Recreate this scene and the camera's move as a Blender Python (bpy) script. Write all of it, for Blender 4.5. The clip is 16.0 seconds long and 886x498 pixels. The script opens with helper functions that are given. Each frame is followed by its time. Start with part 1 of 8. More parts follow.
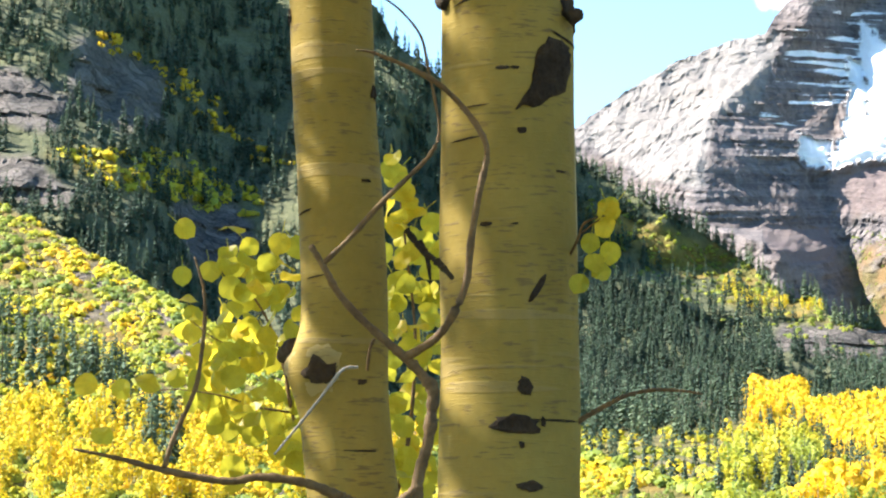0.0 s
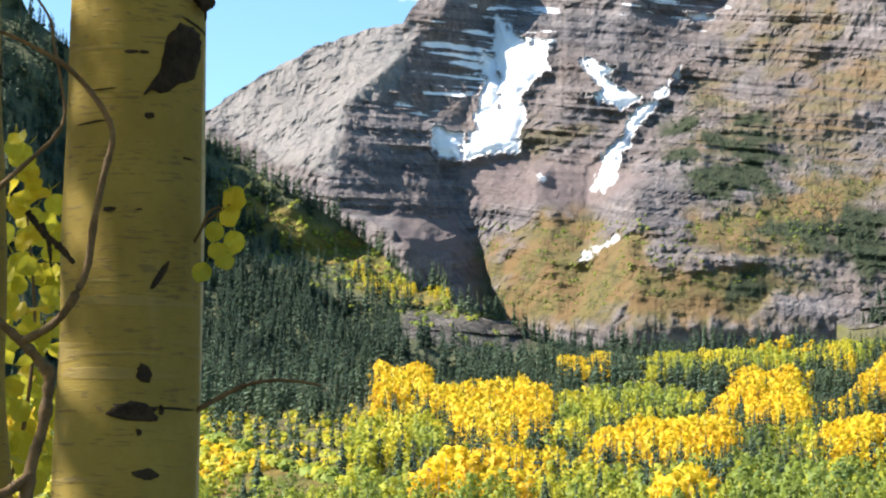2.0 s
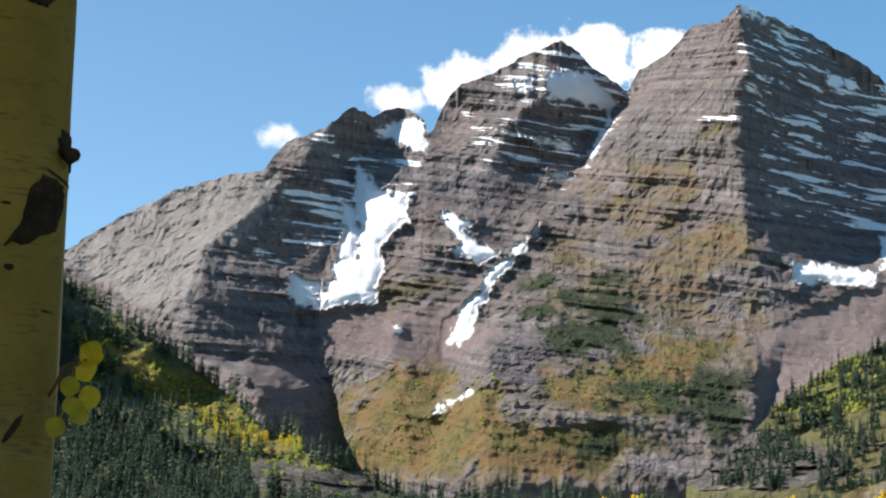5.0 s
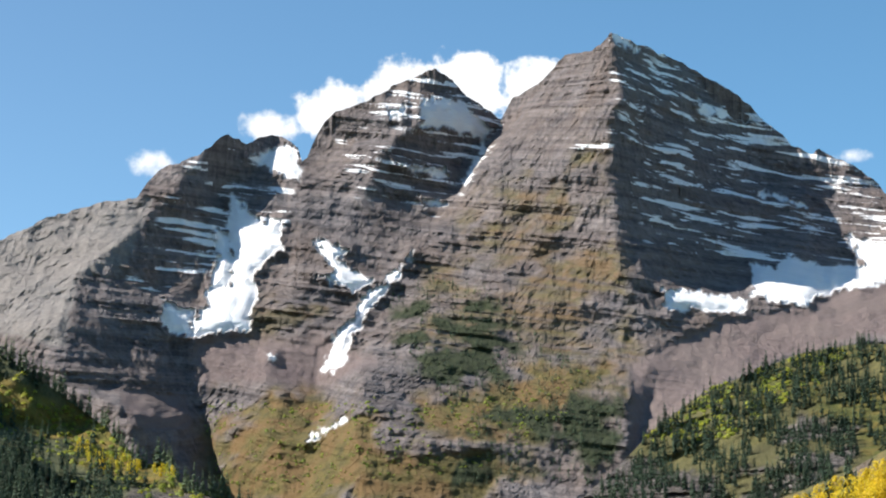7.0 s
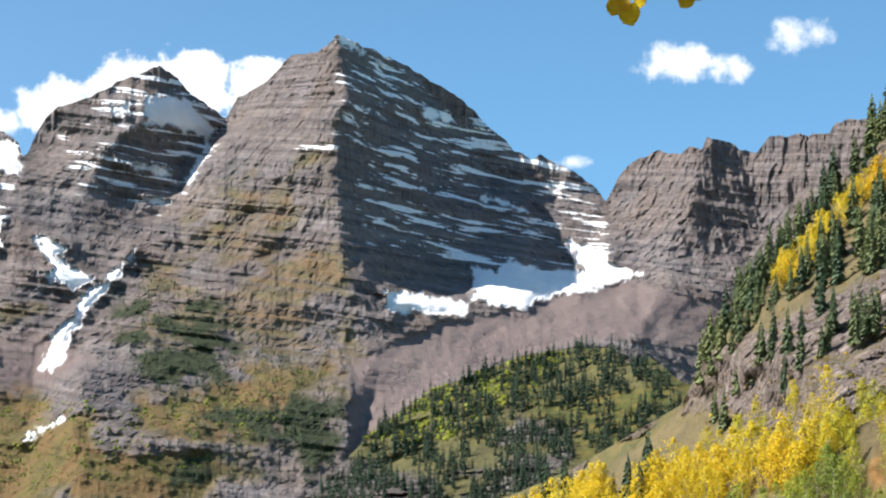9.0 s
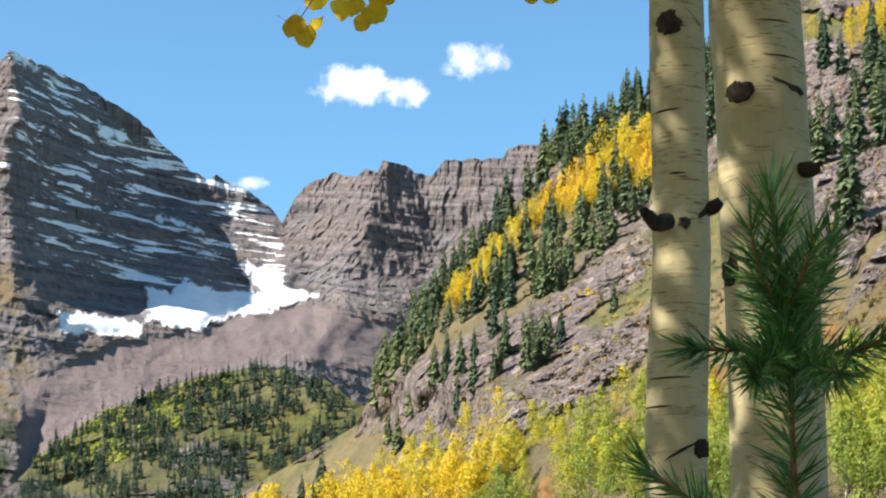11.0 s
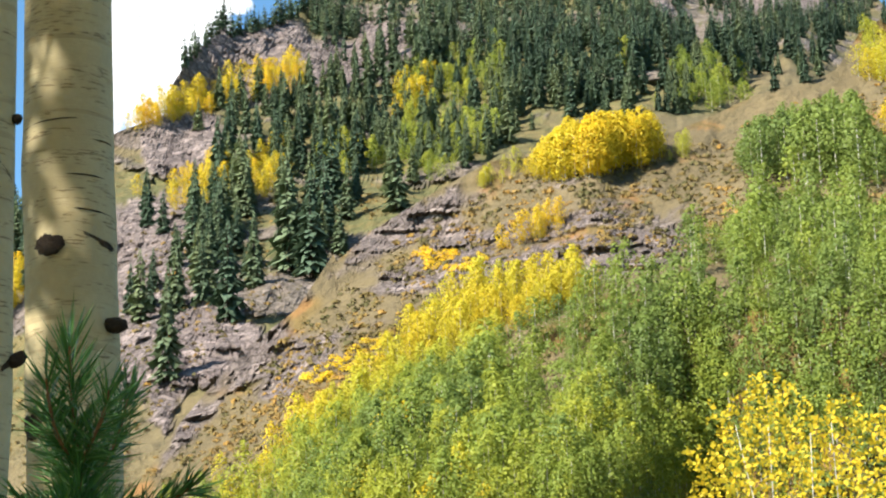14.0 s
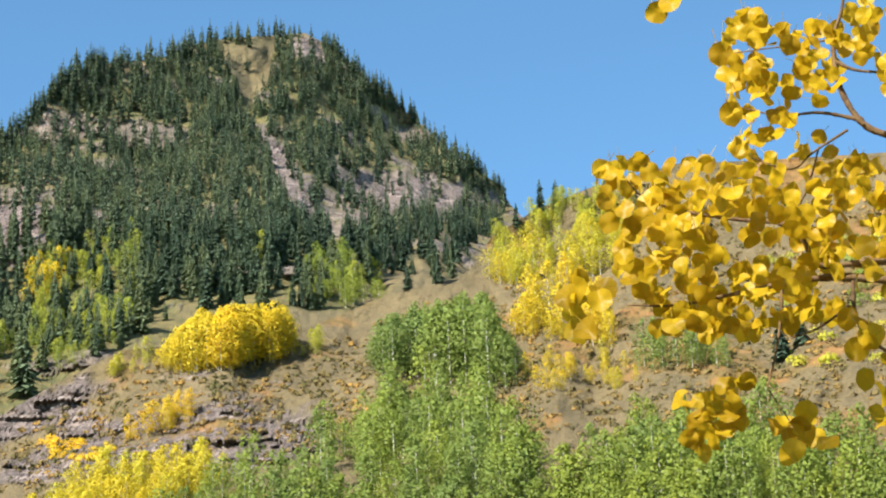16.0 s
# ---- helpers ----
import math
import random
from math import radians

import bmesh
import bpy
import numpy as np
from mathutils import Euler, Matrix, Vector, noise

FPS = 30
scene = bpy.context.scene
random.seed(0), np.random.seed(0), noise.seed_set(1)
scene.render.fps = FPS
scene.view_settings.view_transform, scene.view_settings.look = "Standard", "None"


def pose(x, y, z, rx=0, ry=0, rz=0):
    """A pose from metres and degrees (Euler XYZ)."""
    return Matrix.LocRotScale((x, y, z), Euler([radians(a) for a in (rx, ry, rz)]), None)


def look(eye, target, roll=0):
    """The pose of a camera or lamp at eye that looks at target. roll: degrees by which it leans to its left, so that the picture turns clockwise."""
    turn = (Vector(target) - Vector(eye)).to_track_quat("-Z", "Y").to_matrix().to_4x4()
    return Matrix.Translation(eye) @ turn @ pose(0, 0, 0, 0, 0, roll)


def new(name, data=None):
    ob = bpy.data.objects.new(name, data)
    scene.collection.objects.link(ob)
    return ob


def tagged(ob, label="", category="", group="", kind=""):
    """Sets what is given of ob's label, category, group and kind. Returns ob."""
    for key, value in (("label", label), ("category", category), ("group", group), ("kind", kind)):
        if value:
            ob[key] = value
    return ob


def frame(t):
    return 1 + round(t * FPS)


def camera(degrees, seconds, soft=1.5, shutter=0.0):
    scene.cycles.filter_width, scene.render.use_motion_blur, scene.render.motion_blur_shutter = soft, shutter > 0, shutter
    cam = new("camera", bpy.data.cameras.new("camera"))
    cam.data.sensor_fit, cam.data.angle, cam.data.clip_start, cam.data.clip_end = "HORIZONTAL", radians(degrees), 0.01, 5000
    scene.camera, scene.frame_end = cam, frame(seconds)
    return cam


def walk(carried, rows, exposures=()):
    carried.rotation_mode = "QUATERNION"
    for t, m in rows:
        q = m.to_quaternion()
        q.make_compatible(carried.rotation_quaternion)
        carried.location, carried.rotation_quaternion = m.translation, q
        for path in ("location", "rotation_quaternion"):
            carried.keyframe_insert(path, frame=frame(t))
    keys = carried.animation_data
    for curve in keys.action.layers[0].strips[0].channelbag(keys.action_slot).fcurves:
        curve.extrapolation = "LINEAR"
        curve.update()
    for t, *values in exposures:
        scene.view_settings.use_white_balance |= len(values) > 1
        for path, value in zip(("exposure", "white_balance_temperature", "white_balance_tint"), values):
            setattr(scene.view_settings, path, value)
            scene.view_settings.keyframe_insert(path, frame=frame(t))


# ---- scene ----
cam = camera(21.50, 16.0, soft=2.1)


def aim(x, y, z, heading, rise, roll):
    """A pose by compass heading (to the right of +y), rise and roll in degrees."""
    h, e = radians(heading), radians(rise)
    way = Vector((math.sin(h) * math.cos(e), math.cos(h) * math.cos(e), math.sin(e)))
    return look((x, y, z), Vector((x, y, z)) + way, roll)


# seconds, place in metres, heading, rise, roll
PATH = [
    (0.0, 0.0000, 0.0, 1.6000, -15.697, 6.404, -0.555),
    (0.5, 0.0030, 0.0, 1.6000, -14.657, 6.248, -0.511),
    (1.0, 0.0100, 0.0, 1.5990, -11.834, 5.481, -0.653),
    (1.5, 0.0130, 0.0, 1.6080, -9.533, 5.635, 0.430),
    (2.0, 0.0125, 0.0, 1.6115, -6.606, 5.977, 0.362),
    (2.5, 0.0080, 0.0, 1.6160, -5.927, 6.277, 0.436),
    (3.0, 0.0060, 0.0, 1.6215, -5.918, 6.976, 0.866),
    (3.5, 0.0050, 0.0, 1.6270, -6.070, 7.338, 1.213),
    (4.0, 0.0045, 0.0, 1.6300, -5.827, 9.311, 1.488),
    (4.5, 0.0050, 0.0, 1.6330, -4.311, 9.460, 1.646),
    (4.7, 0.0045, 0.0, 1.6340, -3.771, 9.551, 1.732),
    (6.8, 0.0100, 0.0, 1.6360, -0.351, 10.745, 1.312),
    (7.0, 0.0104, 0.0, 1.6360, -0.000, 10.500, 1.225),
    (7.5, 0.0114, 0.0, 1.6360, 0.666, 10.467, 1.092),
    (8.0, 0.0124, 0.0, 1.6360, 2.606, 10.367, 0.826),
    (8.5, 0.0134, 0.0, 1.6360, 4.688, 10.463, 0.835),
    (9.0, 0.0144, 0.0, 1.6360, 6.908, 10.644, 0.839),
    (9.5, 0.0154, 0.0, 1.6360, 10.012, 10.325, 0.323),
    (9.7, 0.0158, 0.0, 1.6360, 10.676, 10.381, 0.071),
    (11.8, 0.0200, 0.0, 1.6360, 18.568, 11.609, -0.090),
    (12.0, 0.0230, 0.0, 1.6350, 19.633, 11.574, -0.145),
    (12.5, 0.0310, 0.0, 1.6340, 22.519, 11.990, -0.716),
    (13.0, 0.0370, 0.0, 1.6340, 24.908, 12.460, -1.324),
    (13.5, 0.0410, 0.0, 1.6330, 28.318, 12.751, -1.512),
    (14.0, 0.0500, 0.0, 1.6350, 32.099, 14.740, -1.977),
    (14.5, 0.0525, 0.0, 1.6350, 35.306, 15.099, -1.449),
    (15.0, 0.0550, 0.0, 1.6350, 37.184, 17.075, -1.702),
    (15.5, 0.0575, 0.0, 1.6350, 39.733, 17.723, -3.152),
    (16.0, 0.0600, 0.0, 1.6350, 41.696, 19.115, -2.825),
]
LIGHT = [(0.0, 2.28), (0.5, 2.15), (1.5, 1.75), (2.5, 1.36), (3.5, 1.16), (4.5, 0.96), (7.0, 0.84), (9.5, 1.1), (12.0, 1.33), (13.5, 1.47), (14.5, 1.43), (15.0, 1.43), (16.0, 1.38)]
walk(cam, [(t, aim(*p)) for t, *p in PATH], LIGHT)
EYE = 1.6

# ---- sky and sun ----
SUN_HEADING, SUN_RISE = -94.5, 44.0
world = bpy.data.worlds.new("sky")
scene.world = world
world.use_nodes = True
wn, wl = world.node_tree.nodes, world.node_tree.links
sky = wn.new("ShaderNodeTexSky")
sky.sky_type, sky.sun_disc = "NISHITA", False
sky.sun_elevation, sky.sun_rotation = radians(SUN_RISE), radians(SUN_HEADING)
sky.altitude, sky.air_density, sky.dust_density, sky.ozone_density = 2900, 1.0, 0.2, 0.9


def sky_node(kind, op=None, *ins):
    n = wn.new(kind)
    if op:
        n.operation = op
    for k, q in enumerate(ins):
        if isinstance(q, (int, float, tuple)):
            n.inputs[k].default_value = q
        else:
            wl.new(q, n.inputs[k])
    return n


# clouds: (heading, rise, half width, half height) of their lobes, and softness
LOBES = [
    (-4.39, 13.37, 0.9, 0.45, 0.5), (-2.70, 13.77, 1.2, 0.8, 0.25), (-1.00, 14.37, 1.3, 0.85, 0.2), (0.57, 14.40, 1.4, 1.0, 0.2),
    (2.14, 14.57, 1.0, 0.75, 0.2), (-7.33, 12.41, 0.65, 0.4, 0.7), (12.73, 15.17, 1.25, 0.52, 0.7), (14.01, 15.07, 0.75, 0.45, 0.7),
    (15.78, 15.72, 0.85, 0.52, 1.0), (24.63, 19.83, 2.3, 2.6, 0.4), (23.76, 18.31, 1.6, 1.6, 0.5), (10.23, 12.81, 0.55, 0.2, 0.8), (26.87, 20.86, 0.5, 0.35, 0.4),
]
way = wn.new("ShaderNodeTexCoord").outputs["Generated"]
puff = sky_node("ShaderNodeTexNoise")
wl.new(way, puff.inputs["Vector"])
puff.inputs["Scale"].default_value, puff.inputs["Detail"].default_value, puff.inputs["Roughness"].default_value = 70.0, 7.0, 0.6
puff = sky_node("ShaderNodeMath", "SUBTRACT", puff.outputs["Fac"], 0.5).outputs[0]
cover_sky = None
for ch, ce, wide, high, soft in LOBES:
    ch, ce = radians(ch), radians(ce)
    right = (math.cos(ch), -math.sin(ch), 0.0)
    up = (-math.sin(ch) * math.sin(ce), -math.cos(ch) * math.sin(ce), math.cos(ce))
    ahead = (math.sin(ch) * math.cos(ce), math.cos(ch) * math.cos(ce), math.sin(ce))
    u = sky_node("ShaderNodeVectorMath", "DOT_PRODUCT", way, right).outputs["Value"]
    w = sky_node("ShaderNodeVectorMath", "DOT_PRODUCT", way, up).outputs["Value"]
    f = sky_node("ShaderNodeVectorMath", "DOT_PRODUCT", way, ahead).outputs["Value"]
    u = sky_node("ShaderNodeMath", "POWER", sky_node("ShaderNodeMath", "MULTIPLY", u, 1 / radians(wide)).outputs[0], 2.0).outputs[0]
    w = sky_node("ShaderNodeMath", "POWER", sky_node("ShaderNodeMath", "MULTIPLY", w, 1 / radians(high)).outputs[0], 2.0).outputs[0]
    q = sky_node("ShaderNodeMath", "ADD", u, w).outputs[0]
    q = sky_node("ShaderNodeMath", "SUBTRACT", 1.0, q).outputs[0]
    q = sky_node("ShaderNodeMath", "MULTIPLY_ADD", puff, 2.6 + 2 * soft, q).outputs[0]
    r = sky_node("ShaderNodeMapRange")
    r.interpolation_type = "SMOOTHSTEP"
    wl.new(q, r.inputs[0])
    r.inputs[1].default_value, r.inputs[2].default_value = -0.05, 0.15 + 1.6 * soft
    r = sky_node("ShaderNodeMath", "MULTIPLY", r.outputs[0], sky_node("ShaderNodeMath", "GREATER_THAN", f, 0.9).outputs[0]).outputs[0]
    cover_sky = r if cover_sky is None else sky_node("ShaderNodeMath", "MAXIMUM", cover_sky, r).outputs[0]
shade = sky_node("ShaderNodeTexNoise")
wl.new(way, shade.inputs["Vector"])
shade.inputs["Scale"].default_value, shade.inputs["Detail"].default_value = 45.0, 5.0
white = wn.new("ShaderNodeMix")
white.data_type = "RGBA"
wl.new(shade.outputs["Fac"], white.inputs[0])
white.inputs[6].default_value, white.inputs[7].default_value = (5.6, 5.8, 6.1, 1), (8.5, 8.6, 8.7, 1)
blend = wn.new("ShaderNodeMix")
blend.data_type = "RGBA"
wl.new(cover_sky, blend.inputs[0])
tint = wn.new("ShaderNodeMix")
tint.data_type, tint.blend_type = "RGBA", "MULTIPLY"
tint.inputs[0].default_value, tint.inputs[7].default_value = 1.0, (0.70, 1.02, 1.06, 1)
wl.new(sky.outputs[0], tint.inputs[6])
# the sky pales towards the sun's side
sunward = sky_node("ShaderNodeVectorMath", "DOT_PRODUCT", way, (math.sin(radians(SUN_HEADING)), math.cos(radians(SUN_HEADING)), 0.0)).outputs["Value"]
pale = wn.new("ShaderNodeMapRange")
pale.interpolation_type = "SMOOTHSTEP"
wl.new(sunward, pale.inputs[0])
pale.inputs[1].default_value, pale.inputs[2].default_value = -0.25, 0.25
hue = wn.new("ShaderNodeMix")
hue.data_type = "RGBA"
hue.inputs[6].default_value, hue.inputs[7].default_value = (0.70, 1.02, 1.06, 1), (0.86, 1.04, 1.05, 1)
wl.new(pale.outputs[0], hue.inputs[0])
wl.new(hue.outputs[2], tint.inputs[7])
wl.new(tint.outputs[2], blend.inputs[6])
wl.new(white.outputs[2], blend.inputs[7])
wl.new(blend.outputs[2], wn["Background"].inputs[0])
wn["Background"].inputs[1].default_value = 0.092
sun = new("sun", bpy.data.lights.new("sun", "SUN"))
sun.data.energy, sun.data.angle, sun.data.color = 5.0, radians(0.53), (1.0, 0.94, 0.86)
h, e = radians(SUN_HEADING), radians(SUN_RISE)
sun_way = Vector((math.sin(h) * math.cos(e), math.cos(h) * math.cos(e), math.sin(e)))
sun.matrix_world = look(sun_way * 50, (0, 0, 0))

# ---- noise and surfaces on arrays ----


LATTICE = np.random.RandomState(7).rand(64 * 64 * 64).astype(np.float32)


def value_noise(p, seed=0):
    """Smooth lattice noise in 0..1 at the points p, (n, 3)."""
    p = np.asarray(p, np.float32) + np.float32(seed * 17.37)
    i = np.floor(p)
    f = p - i
    f = f * f * (3 - 2 * f)
    i = i.astype(np.int32)
    x0, y0, z0 = (i[:, 0] & 63) << 12, (i[:, 1] & 63) << 6, i[:, 2] & 63
    x1, y1, z1 = ((i[:, 0] + 1) & 63) << 12, ((i[:, 1] + 1) & 63) << 6, (i[:, 2] + 1) & 63
    fx, fy, fz = f[:, 0], f[:, 1], f[:, 2]

    def edge(xy):
        a = LATTICE[xy + z0]
        return a + (LATTICE[xy + z1] - a) * fz

    a, b = edge(x0 + y0), edge(x0 + y1)
    a = a + (b - a) * fy
    c, d = edge(x1 + y0), edge(x1 + y1)
    c = c + (d - c) * fy
    return a + (c - a) * fx


def fbm(p, octaves=4, seed=0, gain=0.5):
    out, amp, total = np.zeros(len(p)), 1.0, 0.0
    for o in range(octaves):
        out += amp * value_noise(p * 2.0 ** o, seed + o)
        total += amp
        amp *= gain
    return out / total


def ridged(p, octaves=4, seed=0, gain=0.5):
    out, amp, total = np.zeros(len(p)), 1.0, 0.0
    for o in range(octaves):
        out += amp * (1 - np.abs(2 * value_noise(p * 2.0 ** o, seed + o) - 1))
        total += amp
        amp *= gain
    return out / total


def blocks(p, seed=0):
    """Jointed rock: one value in 0..1 for each of many slightly skewed, uneven blocks."""
    q = p + 0.55 * np.stack([value_noise(p * 0.9, seed + 1), value_noise(p * 0.9, seed + 2), value_noise(p * 0.9, seed + 3)], -1)
    return value_noise(np.floor(q) + 0.0, seed)


def step(a, b, x):
    t = np.clip((x - a) / (b - a), 0, 1)
    return t * t * (3 - 2 * t)


def places(hd, el, d):
    """World places at headings, rises (degrees) and level distances, seen from the eye."""
    r, e = np.radians(hd), np.radians(el)
    return np.stack([d * np.sin(r), d * np.cos(r), EYE + d * np.tan(e)], -1)


def inside(hd, el, poly):
    """Signed distance in degrees to a closed outline, positive inside."""
    px, py = np.array([q[0] for q in poly]), np.array([q[1] for q in poly])
    best, odd = np.full(len(hd), 1e9), np.zeros(len(hd), bool)
    for k in range(len(poly)):
        ax, ay, bx, by = px[k - 1], py[k - 1], px[k], py[k]
        t = np.clip(((hd - ax) * (bx - ax) + (el - ay) * (by - ay)) / ((bx - ax) ** 2 + (by - ay) ** 2 + 1e-9), 0, 1)
        best = np.minimum(best, np.hypot(hd - ax - t * (bx - ax), el - ay - t * (by - ay)))
        cross = ((ay > el) != (by > el)) & (hd < ax + (bx - ax) * (el - ay) / (by - ay + 1e-12))
        odd ^= cross
    return np.where(odd, best, -best)


def patch(hd, el, poly, soft=0.05, rag=0.0, scale=3.0, seed=5):
    """Cover in 0..1 inside an outline, with a ragged edge."""
    px, py, m = [q[0] for q in poly], [q[1] for q in poly], soft + rag + 0.01
    k = np.nonzero((hd > min(px) - m) & (hd < max(px) + m) & (el > min(py) - m) & (el < max(py) + m))[0]
    out = np.zeros(len(hd))
    if len(k):
        s = inside(hd[k], el[k], poly)
        if rag:
            s = s + rag * (fbm(np.stack([hd[k] * scale, el[k] * scale, 0 * hd[k]], -1), 3, seed) - 0.5) * 2
        out[k] = step(-soft, soft, s)
    return out


def line(pts, x, k=1):
    """Linear reading of column k over column 0 of a short list of points."""
    q = sorted(pts)
    return np.interp(x, [a[0] for a in q], [a[k] for a in q])


def across(lines, hd, el, warp=0.0, blur=0.0):
    """Distance at (heading, rise) between crests and gullies that run down the slope: each line is a list of
    (heading, rise, distance); the slope is straight between neighbouring lines. warp bends them, blur rounds them."""
    if warp:
        q = np.stack([hd * 0.7, el * 0.7, 0 * hd], -1)
        hd = hd + warp * 2 * (fbm(q, 4, 201) - 0.5)
        el = el + warp * 1.2 * (fbm(q, 4, 203) - 0.5)
    if blur:
        return sum(across(lines, hd + blur * k, el) for k in (-1.0, -0.5, 0.0, 0.5, 1.0)) / 5
    hs, ds = [], []
    for pts in lines:
        q = sorted(pts, key=lambda a: a[1])
        es = [a[1] for a in q]
        hs.append(np.interp(el, es, [a[0] for a in q]))
        ds.append(np.interp(el, es, [a[2] for a in q]))
    out = np.where(hd <= hs[0], ds[0], ds[-1])
    for k in range(len(lines) - 1):
        a, b = hs[k], np.maximum(hs[k + 1], hs[k] + 0.02)
        m = (hd >= a) & (hd <= b)
        out = np.where(m, ds[k] + (ds[k + 1] - ds[k]) * (hd - a) / (b - a), out)
    return out


FACES = {}


def fill_mesh(me, verts, faces):
    """Vertices (n, 3) and faces (m, k) of one size into a mesh."""
    verts, faces = np.asarray(verts, np.float32), np.asarray(faces, np.int32)
    k = faces.shape[1]
    me.vertices.add(len(verts))
    me.vertices.foreach_set("co", verts.ravel())
    me.loops.add(faces.size)
    me.loops.foreach_set("vertex_index", faces.ravel())
    me.polygons.add(len(faces))
    me.polygons.foreach_set("loop_start", np.arange(0, faces.size, k, dtype=np.int32))
    me.update(calc_edges=True)
    me.validate()


def soft_normals(me, normals):
    """Leaf sprays take the light as the crown's rounded mass does."""
    me.polygons.foreach_set("use_smooth", np.ones(len(me.polygons), bool))
    me.normals_split_custom_set_from_vertices(np.asarray(normals, np.float32))


def slope(name, label, material, h0, h1, nh, ns, foot, crest, depth, rough, cover, back=400.0, bias=1.0, smooth=False):
    """A mountainside as one sheet: columns by heading, rows from foot to crest, then down behind.
    depth(hd, el): distance; rough(p, hd, el, cover): change of distance in metres; cover(p, hd, el): {name: 0..1}."""
    hd = np.linspace(h0, h1, nh)
    lo, hi = foot(hd), crest(hd)
    u = np.linspace(0, 1, ns) ** bias
    H = np.repeat(hd, ns)
    E = (lo[:, None] + (hi - lo)[:, None] * u[None]).ravel()
    D = depth(H, E)
    p = places(H, E, D)
    masks = cover(p, H, E)
    D = D + rough(p, H, E, masks)
    p = places(H, E, D)
    grid = p.reshape(nh, ns, 3)
    FACES[name] = (hd, lo, hi, D.reshape(nh, ns), bias)
    nb = 5
    tail = []
    for k in range(1, nb + 1):
        top = grid[:, -1].copy()
        away = top[:, :2] / np.linalg.norm(top[:, :2], axis=1)[:, None]
        top[:, :2] += away * back * k / nb
        top[:, 2] -= (top[:, 2] + 40) * (k / nb) ** 1.3
        tail.append(top)
    full = np.concatenate([grid, np.stack(tail, 1)], 1)
    n2 = ns + nb
    idx = np.arange(nh * n2).reshape(nh, n2)
    faces = np.stack([idx[:-1, :-1], idx[1:, :-1], idx[1:, 1:], idx[:-1, 1:]], -1).reshape(-1, 4)
    me = bpy.data.meshes.new(name)
    fill_mesh(me, full.reshape(-1, 3), faces)
    me.polygons.foreach_set("use_smooth", np.full(len(faces), smooth))
    for key, val in masks.items():
        g = np.zeros((nh, n2))
        g[:, :ns] = np.asarray(val).reshape(nh, ns)
        g[:, ns:] = g[:, ns - 1:ns]
        me.attributes.new(key, "FLOAT", "POINT").data.foreach_set("value", g.ravel().astype(np.float32))
    me.materials.append(material)
    me.update()
    return tagged(new(name, me), label, "mountain", kind="structure")


def on_face(name, hd, el):
    """Places on a mountainside at headings and rises."""
    hs, lo, hi, D, bias = FACES[name]
    i = np.clip((hd - hs[0]) / (hs[1] - hs[0]), 0, len(hs) - 1.001)
    l, t = np.interp(hd, hs, lo), np.interp(hd, hs, hi)
    j = np.clip((el - l) / (t - l), 0, 1) ** (1 / bias) * (D.shape[1] - 1)
    j = np.clip(j, 0, D.shape[1] - 1.001)
    a, b = i.astype(int), j.astype(int)
    fi, fj = i - a, j - b
    d = (D[a, b] * (1 - fi) + D[a + 1, b] * fi) * (1 - fj) + (D[a, b + 1] * (1 - fi) + D[a + 1, b + 1] * fi) * fj
    return places(hd, np.clip(el, l, t), d)


# ---- materials ----


